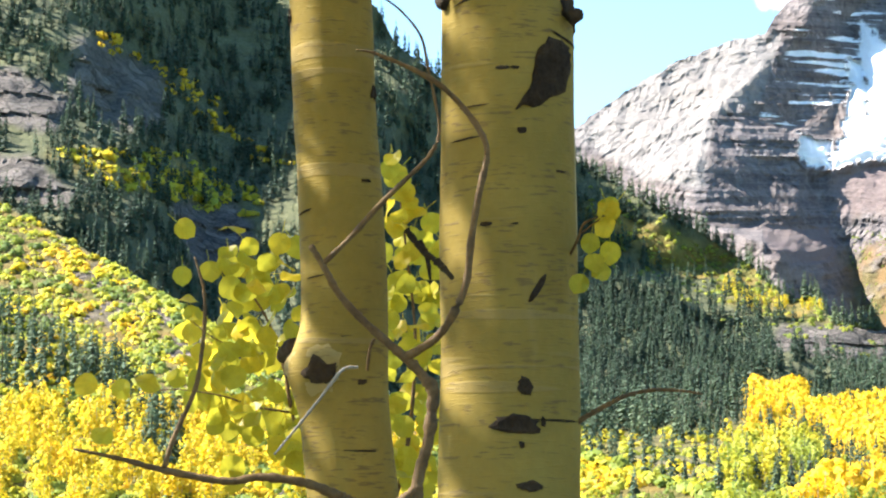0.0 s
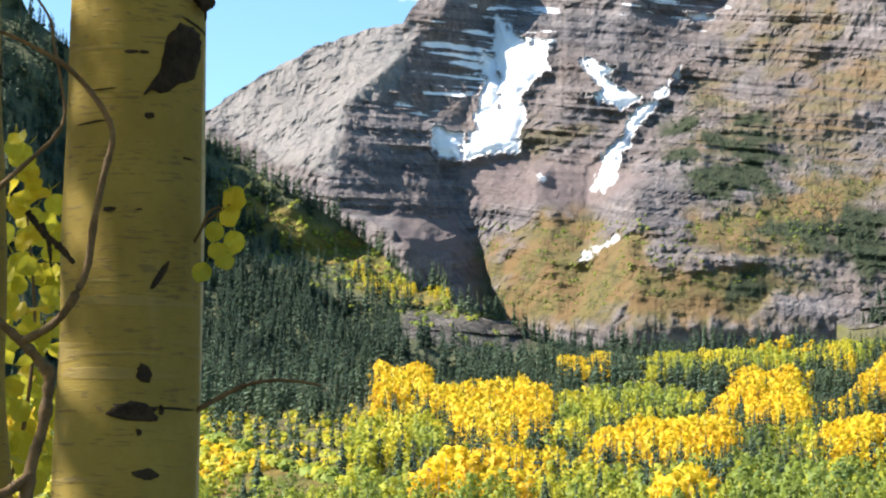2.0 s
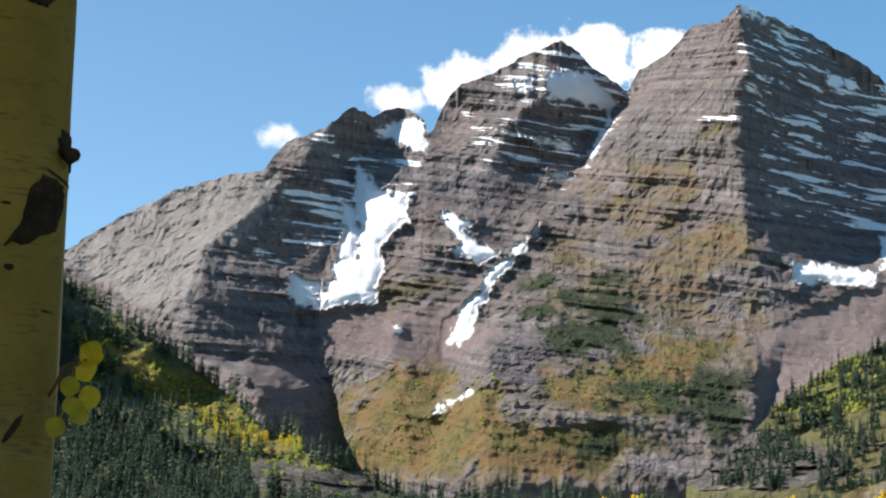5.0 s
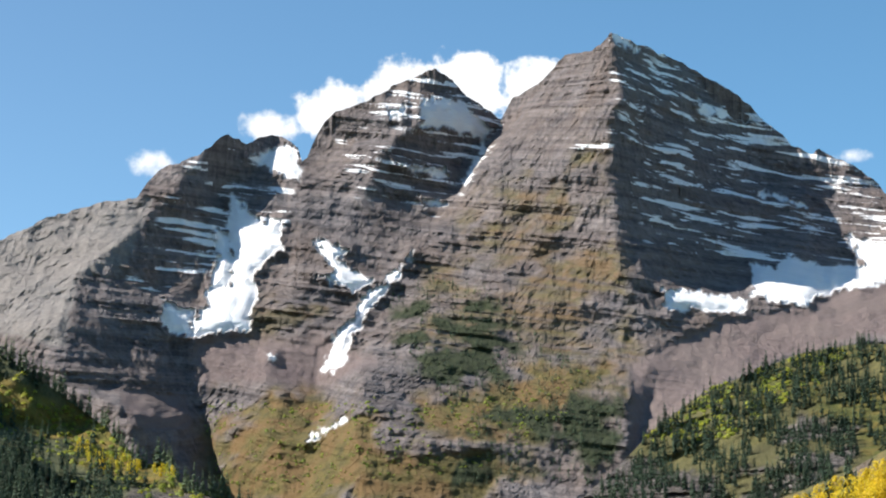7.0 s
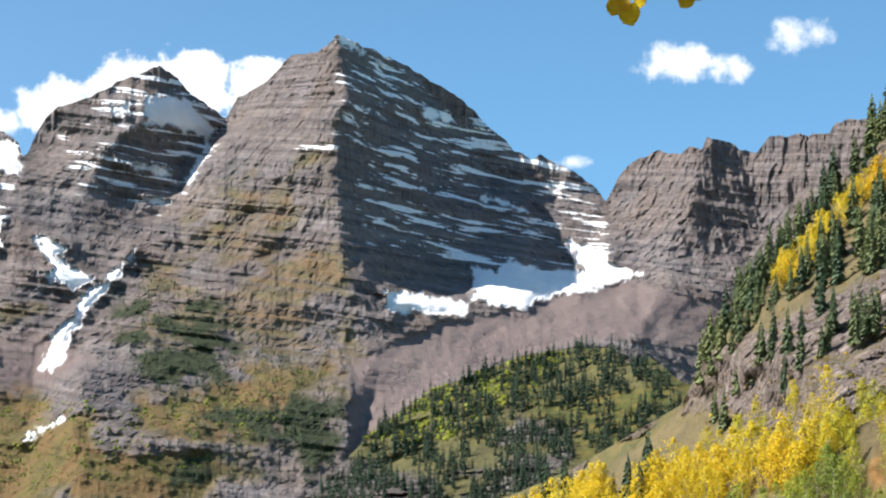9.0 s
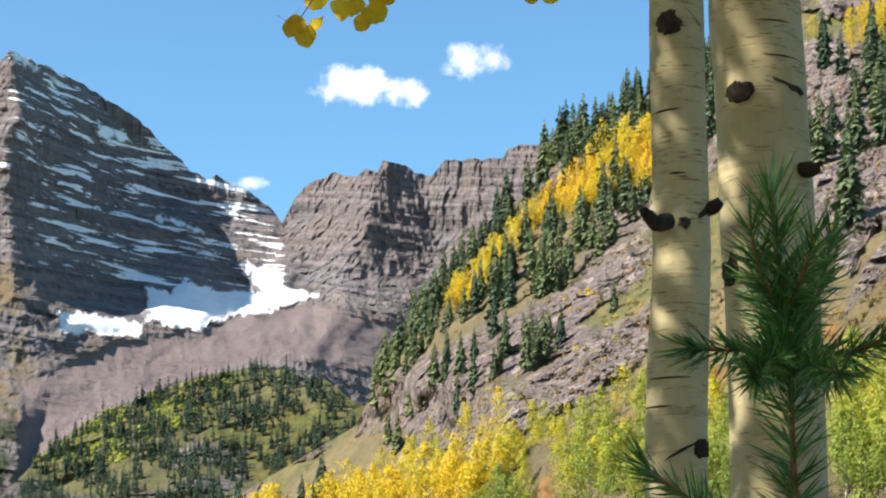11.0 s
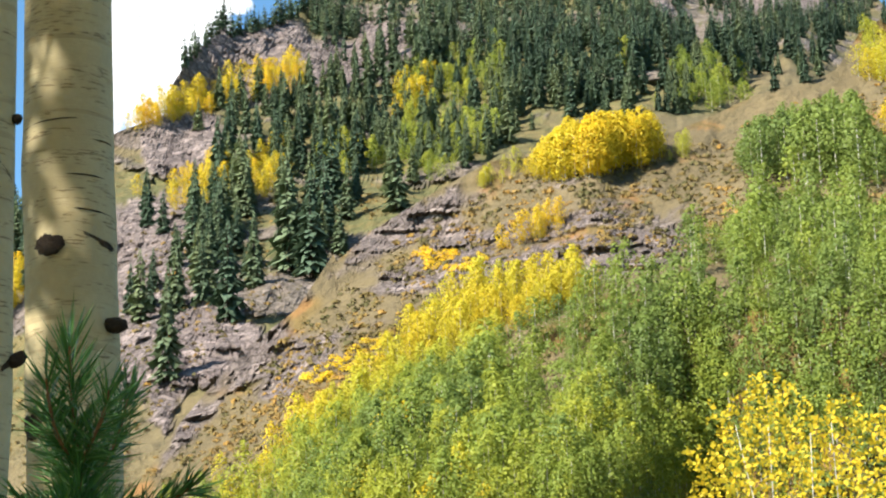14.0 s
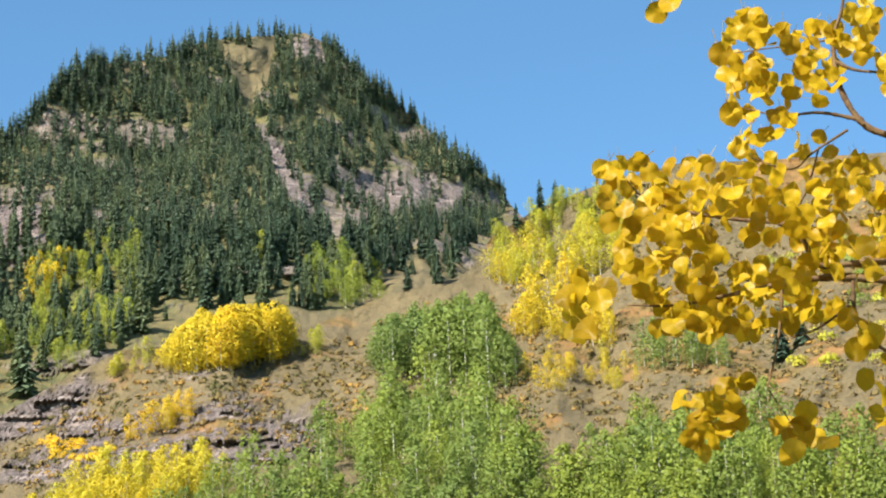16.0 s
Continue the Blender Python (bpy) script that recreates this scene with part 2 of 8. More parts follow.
class Mat:
    """A small builder of node materials."""

    def __init__(self, name, rough=0.8, gloss=0.25):
        self.m = bpy.data.materials.new(name)
        self.m.use_nodes = True
        self.n, self.l = self.m.node_tree.nodes, self.m.node_tree.links
        self.b = self.n["Principled BSDF"]
        self.b.inputs["Roughness"].default_value = rough
        self.b.inputs["Specular IOR Level"].default_value = gloss
        self.geo = self.n.new("ShaderNodeNewGeometry")

    def noise(self, scale, detail=4, rough=0.55, vec=None, stretch=None, lo=0.35, hi=0.65):
        t = self.n.new("ShaderNodeTexNoise")
        t.inputs["Scale"].default_value, t.inputs["Detail"].default_value = scale, detail
        t.inputs["Roughness"].default_value = rough
        src = vec or self.geo.outputs["Position"]
        if stretch:
            mp = self.n.new("ShaderNodeMapping")
            mp.inputs["Scale"].default_value = stretch
            self.l.new(src, mp.inputs[0])
            src = mp.outputs[0]
        self.l.new(src, t.inputs["Vector"])
        return self.ramp(t.outputs["Fac"], lo, hi)

    def ramp(self, fac, lo, hi, a=0.0, b=1.0):
        r = self.n.new("ShaderNodeMapRange")
        self.l.new(fac, r.inputs[0])
        for k, q in enumerate((lo, hi, a, b)):
            r.inputs[k + 1].default_value = q
        return r.outputs[0]

    def mix(self, fac, a, b):
        x = self.n.new("ShaderNodeMix")
        x.data_type = "RGBA"
        for slot, q in ((0, fac), (6, a), (7, b)):
            if isinstance(q, (int, float)):
                x.inputs[slot].default_value = q
            elif isinstance(q, tuple):
                x.inputs[slot].default_value = (*q, 1)
            else:
                self.l.new(q, x.inputs[slot])
        return x.outputs[2]

    def math(self, op, a, b):
        x = self.n.new("ShaderNodeMath")
        x.operation = op
        for k, q in enumerate((a, b)):
            if isinstance(q, (int, float)):
                x.inputs[k].default_value = q
            else:
                self.l.new(q, x.inputs[k])
        return x.outputs[0]

    def cells(self, scale, stretch, edge):
        """Jointed blocks: (value of the block in 0..1, 1 on its joints)."""
        mp = self.n.new("ShaderNodeMapping")
        mp.inputs["Scale"].default_value = stretch
        bend = self.n.new("ShaderNodeTexNoise")
        bend.inputs["Scale"].default_value = scale * 1.5
        self.l.new(self.geo.outputs["Position"], bend.inputs["Vector"])
        add = self.n.new("ShaderNodeVectorMath")
        add.operation = "MULTIPLY_ADD"
        self.l.new(bend.outputs["Color"], add.inputs[0])
        add.inputs[1].default_value = (0.9 / scale, 0.9 / scale, 0.9 / scale)
        self.l.new(self.geo.outputs["Position"], add.inputs[2])
        self.l.new(add.outputs[0], mp.inputs[0])
        out = []
        for feature in ("F1", "DISTANCE_TO_EDGE"):
            v = self.n.new("ShaderNodeTexVoronoi")
            v.feature = feature
            v.inputs["Scale"].default_value = scale
            self.l.new(mp.outputs[0], v.inputs["Vector"])
            out.append(v)
        sep = self.n.new("ShaderNodeSeparateXYZ")
        self.l.new(out[0].outputs["Color"], sep.inputs[0])
        return sep.outputs[0], self.ramp(out[1].outputs["Distance"], edge, 0.0)

    def attr(self, name):
        x = self.n.new("ShaderNodeAttribute")
        x.attribute_name = name
        return x.outputs["Fac"]

    def bump(self, height, strength, distance):
        x = self.n.new("ShaderNodeBump")
        x.inputs["Strength"].default_value, x.inputs["Distance"].default_value = strength, distance
        self.l.new(height, x.inputs["Height"])
        self.l.new(x.outputs[0], self.b.inputs["Normal"])

    def done(self, colour):
        if isinstance(colour, tuple):
            self.b.inputs["Base Color"].default_value = (*colour, 1)
        else:
            self.l.new(colour, self.b.inputs["Base Color"])
        return self.m


def rock_material(name, pale, dark, warm, band=0.05, tilt=(0.06, 0.16), size=1.0):
    """Bedded rock with grass, scree, shrub and snow cover read from the sheet's attributes."""
    m = Mat(name, 0.9)
    dot = m.n.new("ShaderNodeVectorMath")
    dot.operation = "DOT_PRODUCT"
    m.l.new(m.geo.outputs["Position"], dot.inputs[0])
    dot.inputs[1].default_value = (tilt[0], tilt[1], 1.0)
    comb = m.n.new("ShaderNodeCombineXYZ")
    m.l.new(dot.outputs["Value"], comb.inputs[2])
    wob = m.noise(0.004 / size, 3, lo=0.0, hi=1.0)
    m.l.new(m.math("MULTIPLY", wob, 40.0 * size), comb.inputs[0])
    beds = m.noise(band / size, 6, 0.75, comb.outputs[0], lo=0.38, hi=0.62)
    grain = m.noise(0.06 / size, 8, 0.78, stretch=(1.3, 1.3, 0.7), lo=0.36, hi=0.64)
    blot = m.noise(0.008 / size, 5, 0.6, lo=0.35, hi=0.65)
    col = m.mix(beds, dark, pale)
    col = m.mix(m.math("MULTIPLY", blot, 0.55), col, warm)
    col = m.mix(m.math("MULTIPLY", m.ramp(grain, 0.45, 0.0), 0.6), col, tuple(c * 0.55 for c in dark))
    col = m.mix(m.math("MULTIPLY", m.ramp(grain, 0.6, 1.0), 0.35), col, tuple(min(1, c * 1.5) for c in pale))
    fine = m.noise(0.12 / size, 6, 0.7, lo=0.25, hi=0.75)
    scree = m.mix(fine, (0.108, 0.083, 0.082), (0.225, 0.172, 0.165))
    scree = m.mix(m.math("MULTIPLY", blot, 0.4), scree, (0.22, 0.18, 0.16))
    # the left flank's lit look, mixed in as a paler rock colour
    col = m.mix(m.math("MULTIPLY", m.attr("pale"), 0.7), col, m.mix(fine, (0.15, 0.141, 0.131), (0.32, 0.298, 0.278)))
    col = m.mix(m.attr("scree"), col, scree)
    tuft = m.noise(0.05 / size, 6, 0.75, lo=0.35, hi=0.65)
    grass = m.mix(tuft, (0.072, 0.064, 0.027), (0.165, 0.13, 0.045))
    grass = m.mix(m.noise(0.02 / size, 4, lo=0.45, hi=0.6), grass, (0.165, 0.105, 0.045))
    col = m.mix(m.attr("grass"), col, grass)
    shrub = m.mix(fine, (0.012, 0.02, 0.012), (0.05, 0.06, 0.025))
    col = m.mix(m.attr("shrub"), col, shrub)
    snow = m.mix(m.noise(0.03 / size, 5, lo=0.3, hi=0.7), (0.93, 0.93, 0.93), (0.84, 0.85, 0.87))
    col = m.mix(m.attr("snow"), col, snow)
    flat = m.n.new("ShaderNodeSeparateXYZ")
    m.l.new(m.geo.outputs["Position"], flat.inputs[0])
    along = m.n.new("ShaderNodeCombineXYZ")
    m.l.new(m.math("MULTIPLY", flat.outputs[0], 0.07), along.inputs[0])
    m.l.new(m.math("MULTIPLY", flat.outputs[1], 0.07), along.inputs[1])
    m.l.new(m.math("ADD", dot.outputs["Value"], m.math("MULTIPLY", wob, 30.0 * size)), along.inputs[2])
    streak = m.noise(0.075 / size, 6, 0.62, along.outputs[0], lo=0.0, hi=1.0)
    dust = m.ramp(m.math("ADD", streak, m.math("ADD", m.math("MULTIPLY", m.attr("dust"), 0.035), m.math("MULTIPLY", m.attr("ledge"), 0.09))), 0.65, 0.68)
    col = m.mix(m.math("MULTIPLY", dust, m.ramp(m.attr("dust"), 0.05, 0.3)), col, snow)
    m.bump(m.math("ADD", m.math("MULTIPLY", grain, 0.8), m.math("ADD", m.math("MULTIPLY", beds, 1.3), m.math("MULTIPLY", streak, 1.5))), 0.55, 6.0 * size)
    return m.done(col)


# ---- the high massif across the valley ----
A_SPUR = [(-5.51, 13.11, 4250), (-6.45, 12.11, 4150), (-7.37, 10.83, 4020), (-9.10, 9.37, 3850), (-9.51, 7.98, 3700), (-9.11, 6.90, 3600), (-7.58, 6.28, 3500), (-7.34, 3.97, 3350)]
A_GULLY = [(-4.23, 13.03, 4460), (-5.24, 11.67, 4270), (-5.41, 10.49, 4165), (-5.72, 9.51, 4060), (-6.31, 8.66, 3950), (-6.34, 7.84, 3880), (-6.02, 6.75, 3840), (-5.58, 5.00, 3700), (-5.43, 4.02, 3650)]
B_SPUR = [(-0.32, 14.84, 4450), (-0.98, 13.40, 4340), (-1.86, 11.99, 4240), (-2.60, 10.73, 4130), (-3.54, 9.31, 3990), (-4.33, 7.90, 3850), (-4.12, 5.98, 3640), (-3.78, 4.07, 3500)]
B_GULLY = [(1.41, 13.80, 4600), (0.62, 12.19, 4440), (-0.14, 11.07, 4235), (-0.90, 10.22, 4085), (-2.32, 8.24, 3865), (-2.92, 7.25, 3820), (-3.21, 5.59, 3610), (-3.37, 4.08, 3490)]
C_RIB = [(2.99, 15.29, 4420), (1.59, 13.45, 4340), (0.90, 12.06, 4260), (0.23, 10.38, 4120), (-0.86, 8.83, 3900), (-1.81, 7.56, 3700), (-1.90, 5.76, 3500), (-1.99, 4.11, 3400)]
C_SPUR = [(4.13, 15.82, 4250), (4.42, 14.17, 4110), (4.15, 12.51, 4070), (4.33, 11.13, 4000), (4.67, 9.75, 3930), (5.02, 8.37, 3850), (4.64, 7.26, 3700), (4.48, 5.88, 3560), (4.36, 4.24, 3450)]
C_CORNER = [(5.92, 15.12, 4740), (7.37, 13.91, 4870), (7.96, 12.26, 4820), (7.70, 10.60, 4420), (7.43, 9.48, 4090), (6.88, 8.85, 3970), (5.64, 7.80, 3800), (5.11, 6.68, 3700), (4.76, 3.94, 3400)]
D_GULLY = [(10.97, 12.01, 4930), (10.80, 10.90, 4720), (10.24, 9.92, 4390), (8.84, 9.22, 4090), (8.14, 8.66, 3990), (7.74, 7.41, 3800), (6.93, 5.88, 3560), (6.68, 3.96, 3500)]
D_SPUR = [(13.49, 13.36, 4700), (13.06, 11.87, 4610), (12.85, 10.48, 4520), (12.21, 9.51, 4250), (11.65, 8.40, 4000), (11.65, 3.99, 3600)]
D_NOTCH = [(14.62, 13.03, 4760), (14.75, 11.58, 4700), (14.46, 10.19, 4560), (14.17, 8.68, 4300), (14.13, 4.00, 3600)]
E_WALL = [(17.31, 13.80, 4500), (17.26, 10.85, 4400), (17.14, 3.99, 3800)]
MASSIF = [[(-16.50, 9.75, 4300), (-16.34, 7.62, 4050), (-16.05, 3.66, 3700)], A_SPUR, A_GULLY, B_SPUR, B_GULLY, C_RIB, C_SPUR, C_CORNER, D_GULLY, D_SPUR, D_NOTCH, E_WALL]
MASSIF_CREST = [(-15.93, 7.87), (-12.47, 9.26), (-11.53, 9.95), (-10.72, 10.41), (-9.76, 10.91), (-8.80, 11.28), (-7.65, 11.48), (-7.41, 11.87), (-7.00, 12.30), (-6.16, 12.58), (-5.75, 12.96), (-5.44, 13.14), (-5.18, 13.02)]
MASSIF_CREST += [(-5.01, 12.92), (-4.55, 13.14), (-4.12, 13.15), (-3.69, 12.85), (-3.59, 12.52), (-3.47, 12.62), (-3.20, 13.31), (-2.79, 13.81), (-1.94, 14.10), (-1.38, 14.45), (-0.81, 14.73), (-0.29, 14.91), (0.18, 14.61), (0.62, 14.17), (1.41, 13.72), (1.68, 14.27), (2.31, 14.55)]
MASSIF_CREST += [(2.99, 15.29), (3.56, 15.36), (3.87, 15.57), (4.13, 15.85), (4.41, 15.71), (4.98, 15.50), (5.84, 15.16), (6.55, 14.74), (7.39, 14.27), (7.88, 13.78), (8.44, 13.35), (8.65, 13.07), (9.13, 12.88), (9.33, 12.98), (9.75, 12.76)]
MASSIF_CREST += [(9.87, 12.76), (10.37, 12.42), (10.73, 12.15), (10.97, 11.84), (11.11, 12.12), (11.29, 12.42), (11.65, 12.81), (12.29, 13.11), (12.85, 12.97), (13.07, 13.17), (13.38, 13.11), (13.49, 13.38), (14.06, 13.25), (14.27, 13.10), (14.74, 13.03), (15.05, 13.37), (15.55, 13.39), (16.04, 13.42), (16.53, 13.45), (16.68, 13.68), (17.10, 13.77), (18.99, 13.55)]


def massif_crest(hd):
    p = np.stack([hd * 6, hd * 0, hd * 0], -1)
    return line(MASSIF_CREST, hd) + (fbm(p, 4, 3) - 0.5) * 0.16


def beds(p):
    """Height across the tilted beds of the massif."""
    return p[:, 2] + 0.10 * p[:, 0] - 0.169 * (p[:, 1] - 4000) + 14 * fbm(p * 0.0048, 3, 8)


def ledges(p):
    """Cliff-and-ledge steps of the beds: (change of distance, share of ledge in 0..1)."""
    b = beds(p)
    move, share = np.zeros(len(p)), np.zeros(len(p))
    for size, amp, seed in ((64.0, 14.0, 4), (29.0, 10.0, 6), (15.0, 7.5, 9), (9.0, 5.0, 12)):
        at = b / size + 0.3 * value_noise(p * 0.003, seed)
        t = at % 1.0
        w = 0.3 + 0.7 * step(0.25, 0.6, value_noise(np.stack([np.floor(at) * 0.73, p[:, 0] * 0.007, p[:, 1] * 0.007], -1), seed))
        move += amp * w * (step(0.62, 1.0, t) - t)
        share = np.maximum(share, w * step(0.55, 0.75, t) * (1 - step(0.95, 1.0, t)))
    return move, share


def massif_rough(p, hd, el, calm):
    move, share = ledges(p)
    where = fbm(p * np.array([0.005, 0.005, 0.008]), 3, 19)
    move *= (0.55 + 0.9 * step(0.35, 0.6, where)) * (1 - 0.5 * step(10.6, 11.6, hd))
    big = (ridged(p * np.array([0.0042, 0.0042, 0.0016]), 5, 11) - 0.55) * 55
    ribs = (ridged(p * np.array([0.02, 0.02, 0.005]), 4, 15, 0.6) - 0.5) * 20
    flute = (ridged(p * np.array([0.045, 0.045, 0.009]), 3, 16, 0.6) - 0.5) * (11 + 16 * step(10.6, 11.6, hd))
    small = (ridged(p * np.array([0.06, 0.06, 0.05]), 2, 17, 0.7) - 0.5) * 7
    k = 1 - 0.85 * np.clip(calm["scree"] * 0.9 + calm["snow_field"] + 0.6 * calm["grass"] * step(8.2, 7.0, el), 0, 1)
    low = step(3.0, 7.0, el)
    return (move * (1 - 0.7 * calm["pale"]) * low - big * (0.45 + 0.55 * low) - ribs - flute - small) * (0.1 + 0.9 * k) - 42 * calm["snow_bed"]


SNOW = [
    [(-5.31, 11.67), (-4.88, 11.34), (-4.44, 11.05), (-4.03, 11.17), (-4.08, 10.75), (-4.00, 10.40), (-4.30, 10.15), (-4.68, 9.76), (-4.55, 9.28), (-4.70, 8.93), (-4.77, 8.41), (-5.46, 8.31), (-6.12, 8.15), (-6.23, 8.53), (-5.76, 8.96), (-5.85, 9.30), (-5.23, 9.46), (-5.23, 10.22), (-5.42, 10.91)],
    [(-6.88, 9.05), (-6.10, 8.81), (-6.18, 8.39), (-6.12, 8.16), (-6.70, 8.23), (-6.92, 8.50)],
    [(-5.70, 10.90), (-5.34, 10.63), (-5.22, 9.95), (-5.29, 9.46), (-5.78, 9.30), (-5.60, 10.21)],
    [(-3.23, 10.64), (-2.67, 10.56), (-2.31, 10.46), (-2.59, 10.20), (-2.23, 9.90), (-1.66, 9.71), (-2.21, 9.42), (-2.71, 9.61), (-3.21, 9.77), (-2.72, 9.89)],
    [(-0.83, 10.47), (-0.72, 10.41), (-1.00, 9.87), (-1.30, 9.51), (-1.78, 9.02), (-2.18, 8.24), (-2.34, 7.68), (-2.51, 7.54), (-2.89, 7.32), (-2.79, 7.81), (-2.56, 8.37), (-2.84, 8.25), (-2.19, 8.80), (-2.00, 9.29), (-1.31, 9.79), (-1.06, 10.07)],
    [(-2.36, 6.33), (-2.30, 6.25), (-2.80, 5.88), (-3.26, 5.66), (-3.01, 5.94)],
    [(-4.30, 7.81), (-4.08, 7.80), (-4.07, 7.72), (-4.26, 7.73)],
    [(5.46, 9.59), (6.55, 9.51), (7.55, 9.34), (7.49, 9.04), (6.27, 9.07), (5.58, 9.04)],
    [(7.66, 10.24), (8.35, 10.17), (8.63, 10.44), (9.18, 10.16), (9.86, 10.16), (10.61, 10.15), (10.92, 9.74), (10.27, 9.68), (9.86, 9.58), (9.17, 9.34), (9.06, 9.12), (8.21, 9.34), (7.66, 9.48)],
    [(9.95, 10.89), (10.31, 10.83), (11.08, 10.62), (11.15, 10.27), (11.86, 10.07), (11.37, 9.86), (10.24, 9.65), (9.82, 9.78), (10.38, 10.13), (10.24, 10.48)],
    [(-1.56, 13.94), (-1.06, 13.98), (-1.01, 13.71), (-1.41, 13.67)],
    [(-0.64, 14.10), (0.15, 14.26), (0.58, 13.99), (1.16, 13.45), (1.02, 13.17), (0.16, 13.43), (-0.62, 13.48)],
    [(0.95, 13.10), (1.05, 13.00), (0.56, 12.05), (0.45, 12.16), (0.75, 12.75)],
    [(-4.92, 12.59), (-4.37, 12.86), (-3.81, 13.04), (-3.68, 12.49), (-3.63, 12.08), (-4.06, 12.20), (-4.49, 12.33)],
    [(-0.65, 11.82), (0.06, 11.63), (0.13, 11.54), (-0.51, 11.61)],
    [(-1.24, 12.57), (0.04, 12.46), (0.19, 12.21), (-0.95, 12.37)],
    [(6.26, 14.17), (7.67, 13.81), (7.74, 13.66), (6.41, 13.89)],
    [(7.67, 12.03), (8.64, 11.81), (9.05, 11.56), (7.80, 11.87)],
    [(4.27, 15.79), (4.98, 15.47), (4.84, 15.38), (4.27, 15.61)],
]


def massif_cover(p, hd, el):
    n = fbm(p * 0.012, 5, 21)
    n2 = fbm(p * 0.004, 4, 23)
    field = np.zeros(len(p))
    for poly in SNOW:
        field = np.maximum(field, patch(hd, el, poly, 0.03, 0.2, 7.0, 31))
    bed = np.max([patch(hd, el, poly, 0.3) for poly in SNOW], 0)
    # thin snow lies on ledges of the high shaded sides
    share = ledges(p)[1]
    zone = patch(hd, el, [(4.20, 15.82), (7.88, 13.81), (10.95, 11.92), (10.93, 10.15), (7.66, 10.17), (5.15, 10.86), (4.58, 12.51)], 0.25, 0.15)
    zone = np.maximum(zone, 0.85 * patch(hd, el, [(-2.13, 13.93), (-0.33, 14.87), (1.41, 13.73), (0.21, 11.21), (-2.07, 11.85), (-2.68, 13.22)], 0.25, 0.15))
    zone = np.maximum(zone, 0.9 * patch(hd, el, [(-6.46, 12.24), (-4.94, 13.14), (-3.66, 12.91), (-4.02, 11.10), (-5.66, 9.93), (-7.01, 8.91), (-7.73, 9.43)], 0.25, 0.15))
    zone = np.maximum(zone, 0.5 * patch(hd, el, [(3.01, 13.33), (4.36, 13.48), (4.22, 12.93), (3.16, 12.92)], 0.15, 0.1))
    zone = zone * step(0.25, 0.5, n2 + 0.12)
    scree = patch(hd, el, [(4.67, 7.78), (6.88, 8.85), (8.14, 9.08), (10.24, 9.62), (11.51, 9.93), (12.49, 9.65), (13.89, 9.37), (14.44, 8.12), (11.65, 8.54), (9.97, 8.40), (8.15, 7.83), (6.35, 7.12), (5.26, 6.14), (4.72, 5.44)], 0.12, 0.1)
    scree = np.maximum(scree, patch(hd, el, [(-6.08, 8.12), (-4.63, 8.38), (-3.92, 8.19), (-2.95, 8.36), (-1.67, 7.70), (-3.05, 6.97), (-4.58, 7.07), (-5.97, 7.16)], 0.2, 0.2))
    scree = np.maximum(scree, 0.8 * patch(hd, el, [(-7.81, 6.82), (-6.23, 6.74), (-5.99, 5.92), (-7.15, 5.88), (-7.78, 6.14)], 0.05, 0.05))
    # tawny grass on the sunny side, greener at the foot
    grass = patch(hd, el, [(-6.03, 6.88), (-4.57, 6.93), (-3.04, 6.84), (-1.92, 6.59), (0.72, 6.93), (1.96, 7.78), (4.33, 7.81), (4.61, 6.99), (3.09, 6.69), (2.55, 5.58), (2.29, 4.20), (-5.43, 4.02)], 0.3, 0.35, 4.0)
    grass = grass * step(0.40, 0.56, n + 0.08)
    warm = patch(hd, el, [(1.04, 12.20), (4.15, 13.34), (4.31, 11.13), (4.60, 9.47), (4.89, 7.82), (1.68, 7.77), (-1.13, 8.27), (-0.33, 9.95)], 0.3, 0.3)
    grass = np.maximum(grass, 0.8 * warm * step(0.40, 0.58, n) * (0.25 + 0.75 * share))
    mead = patch(hd, el, [(-4.79, 8.99), (-3.12, 9.32), (-2.00, 9.36), (-2.53, 8.23), (-4.76, 8.30)], 0.3, 0.3)
    grass = np.maximum(grass, 0.6 * mead * step(0.5, 0.6, n))
    shrub = patch(hd, el, [(-1.16, 9.38), (0.95, 9.56), (2.09, 8.33), (1.69, 7.08), (0.02, 7.05), (-1.12, 7.99)], 0.25, 0.35, 5.0) * step(0.46, 0.56, fbm(p * 0.02, 4, 51))
    shrub = np.maximum(shrub, patch(hd, el, [(3.22, 7.11), (4.48, 7.12), (4.65, 6.16), (3.94, 5.05), (2.55, 5.17), (2.95, 6.41)], 0.1, 0.25, 5.0) * step(0.36, 0.5, n))
    shrub = np.maximum(shrub, patch(hd, el, [(1.00, 6.65), (2.95, 6.69), (2.56, 5.03), (0.35, 4.71), (0.46, 5.82)], 0.1, 0.3, 5.0) * step(0.42, 0.55, n))
    # sun and haze on the massif's left flank are put into a paler colour
    lit_flank = patch(hd, el, [(-12.50, 9.15), (-10.80, 10.63), (-8.55, 11.52), (-7.30, 11.47), (-7.76, 9.85), (-9.01, 9.48), (-9.19, 7.83), (-10.71, 8.00), (-11.81, 8.72)], 0.12, 0.15, 5.0)
    return {"pale": lit_flank, "snow": field, "dust": zone, "ledge": share, "snow_field": field, "snow_bed": bed, "scree": scree, "grass": grass, "shrub": shrub * (1 - field)}


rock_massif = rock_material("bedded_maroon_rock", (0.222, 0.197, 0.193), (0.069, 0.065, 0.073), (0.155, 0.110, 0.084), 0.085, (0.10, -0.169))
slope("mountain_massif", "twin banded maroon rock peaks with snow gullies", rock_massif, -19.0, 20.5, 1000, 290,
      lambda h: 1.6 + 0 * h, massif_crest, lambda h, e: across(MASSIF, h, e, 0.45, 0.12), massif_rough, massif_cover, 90)

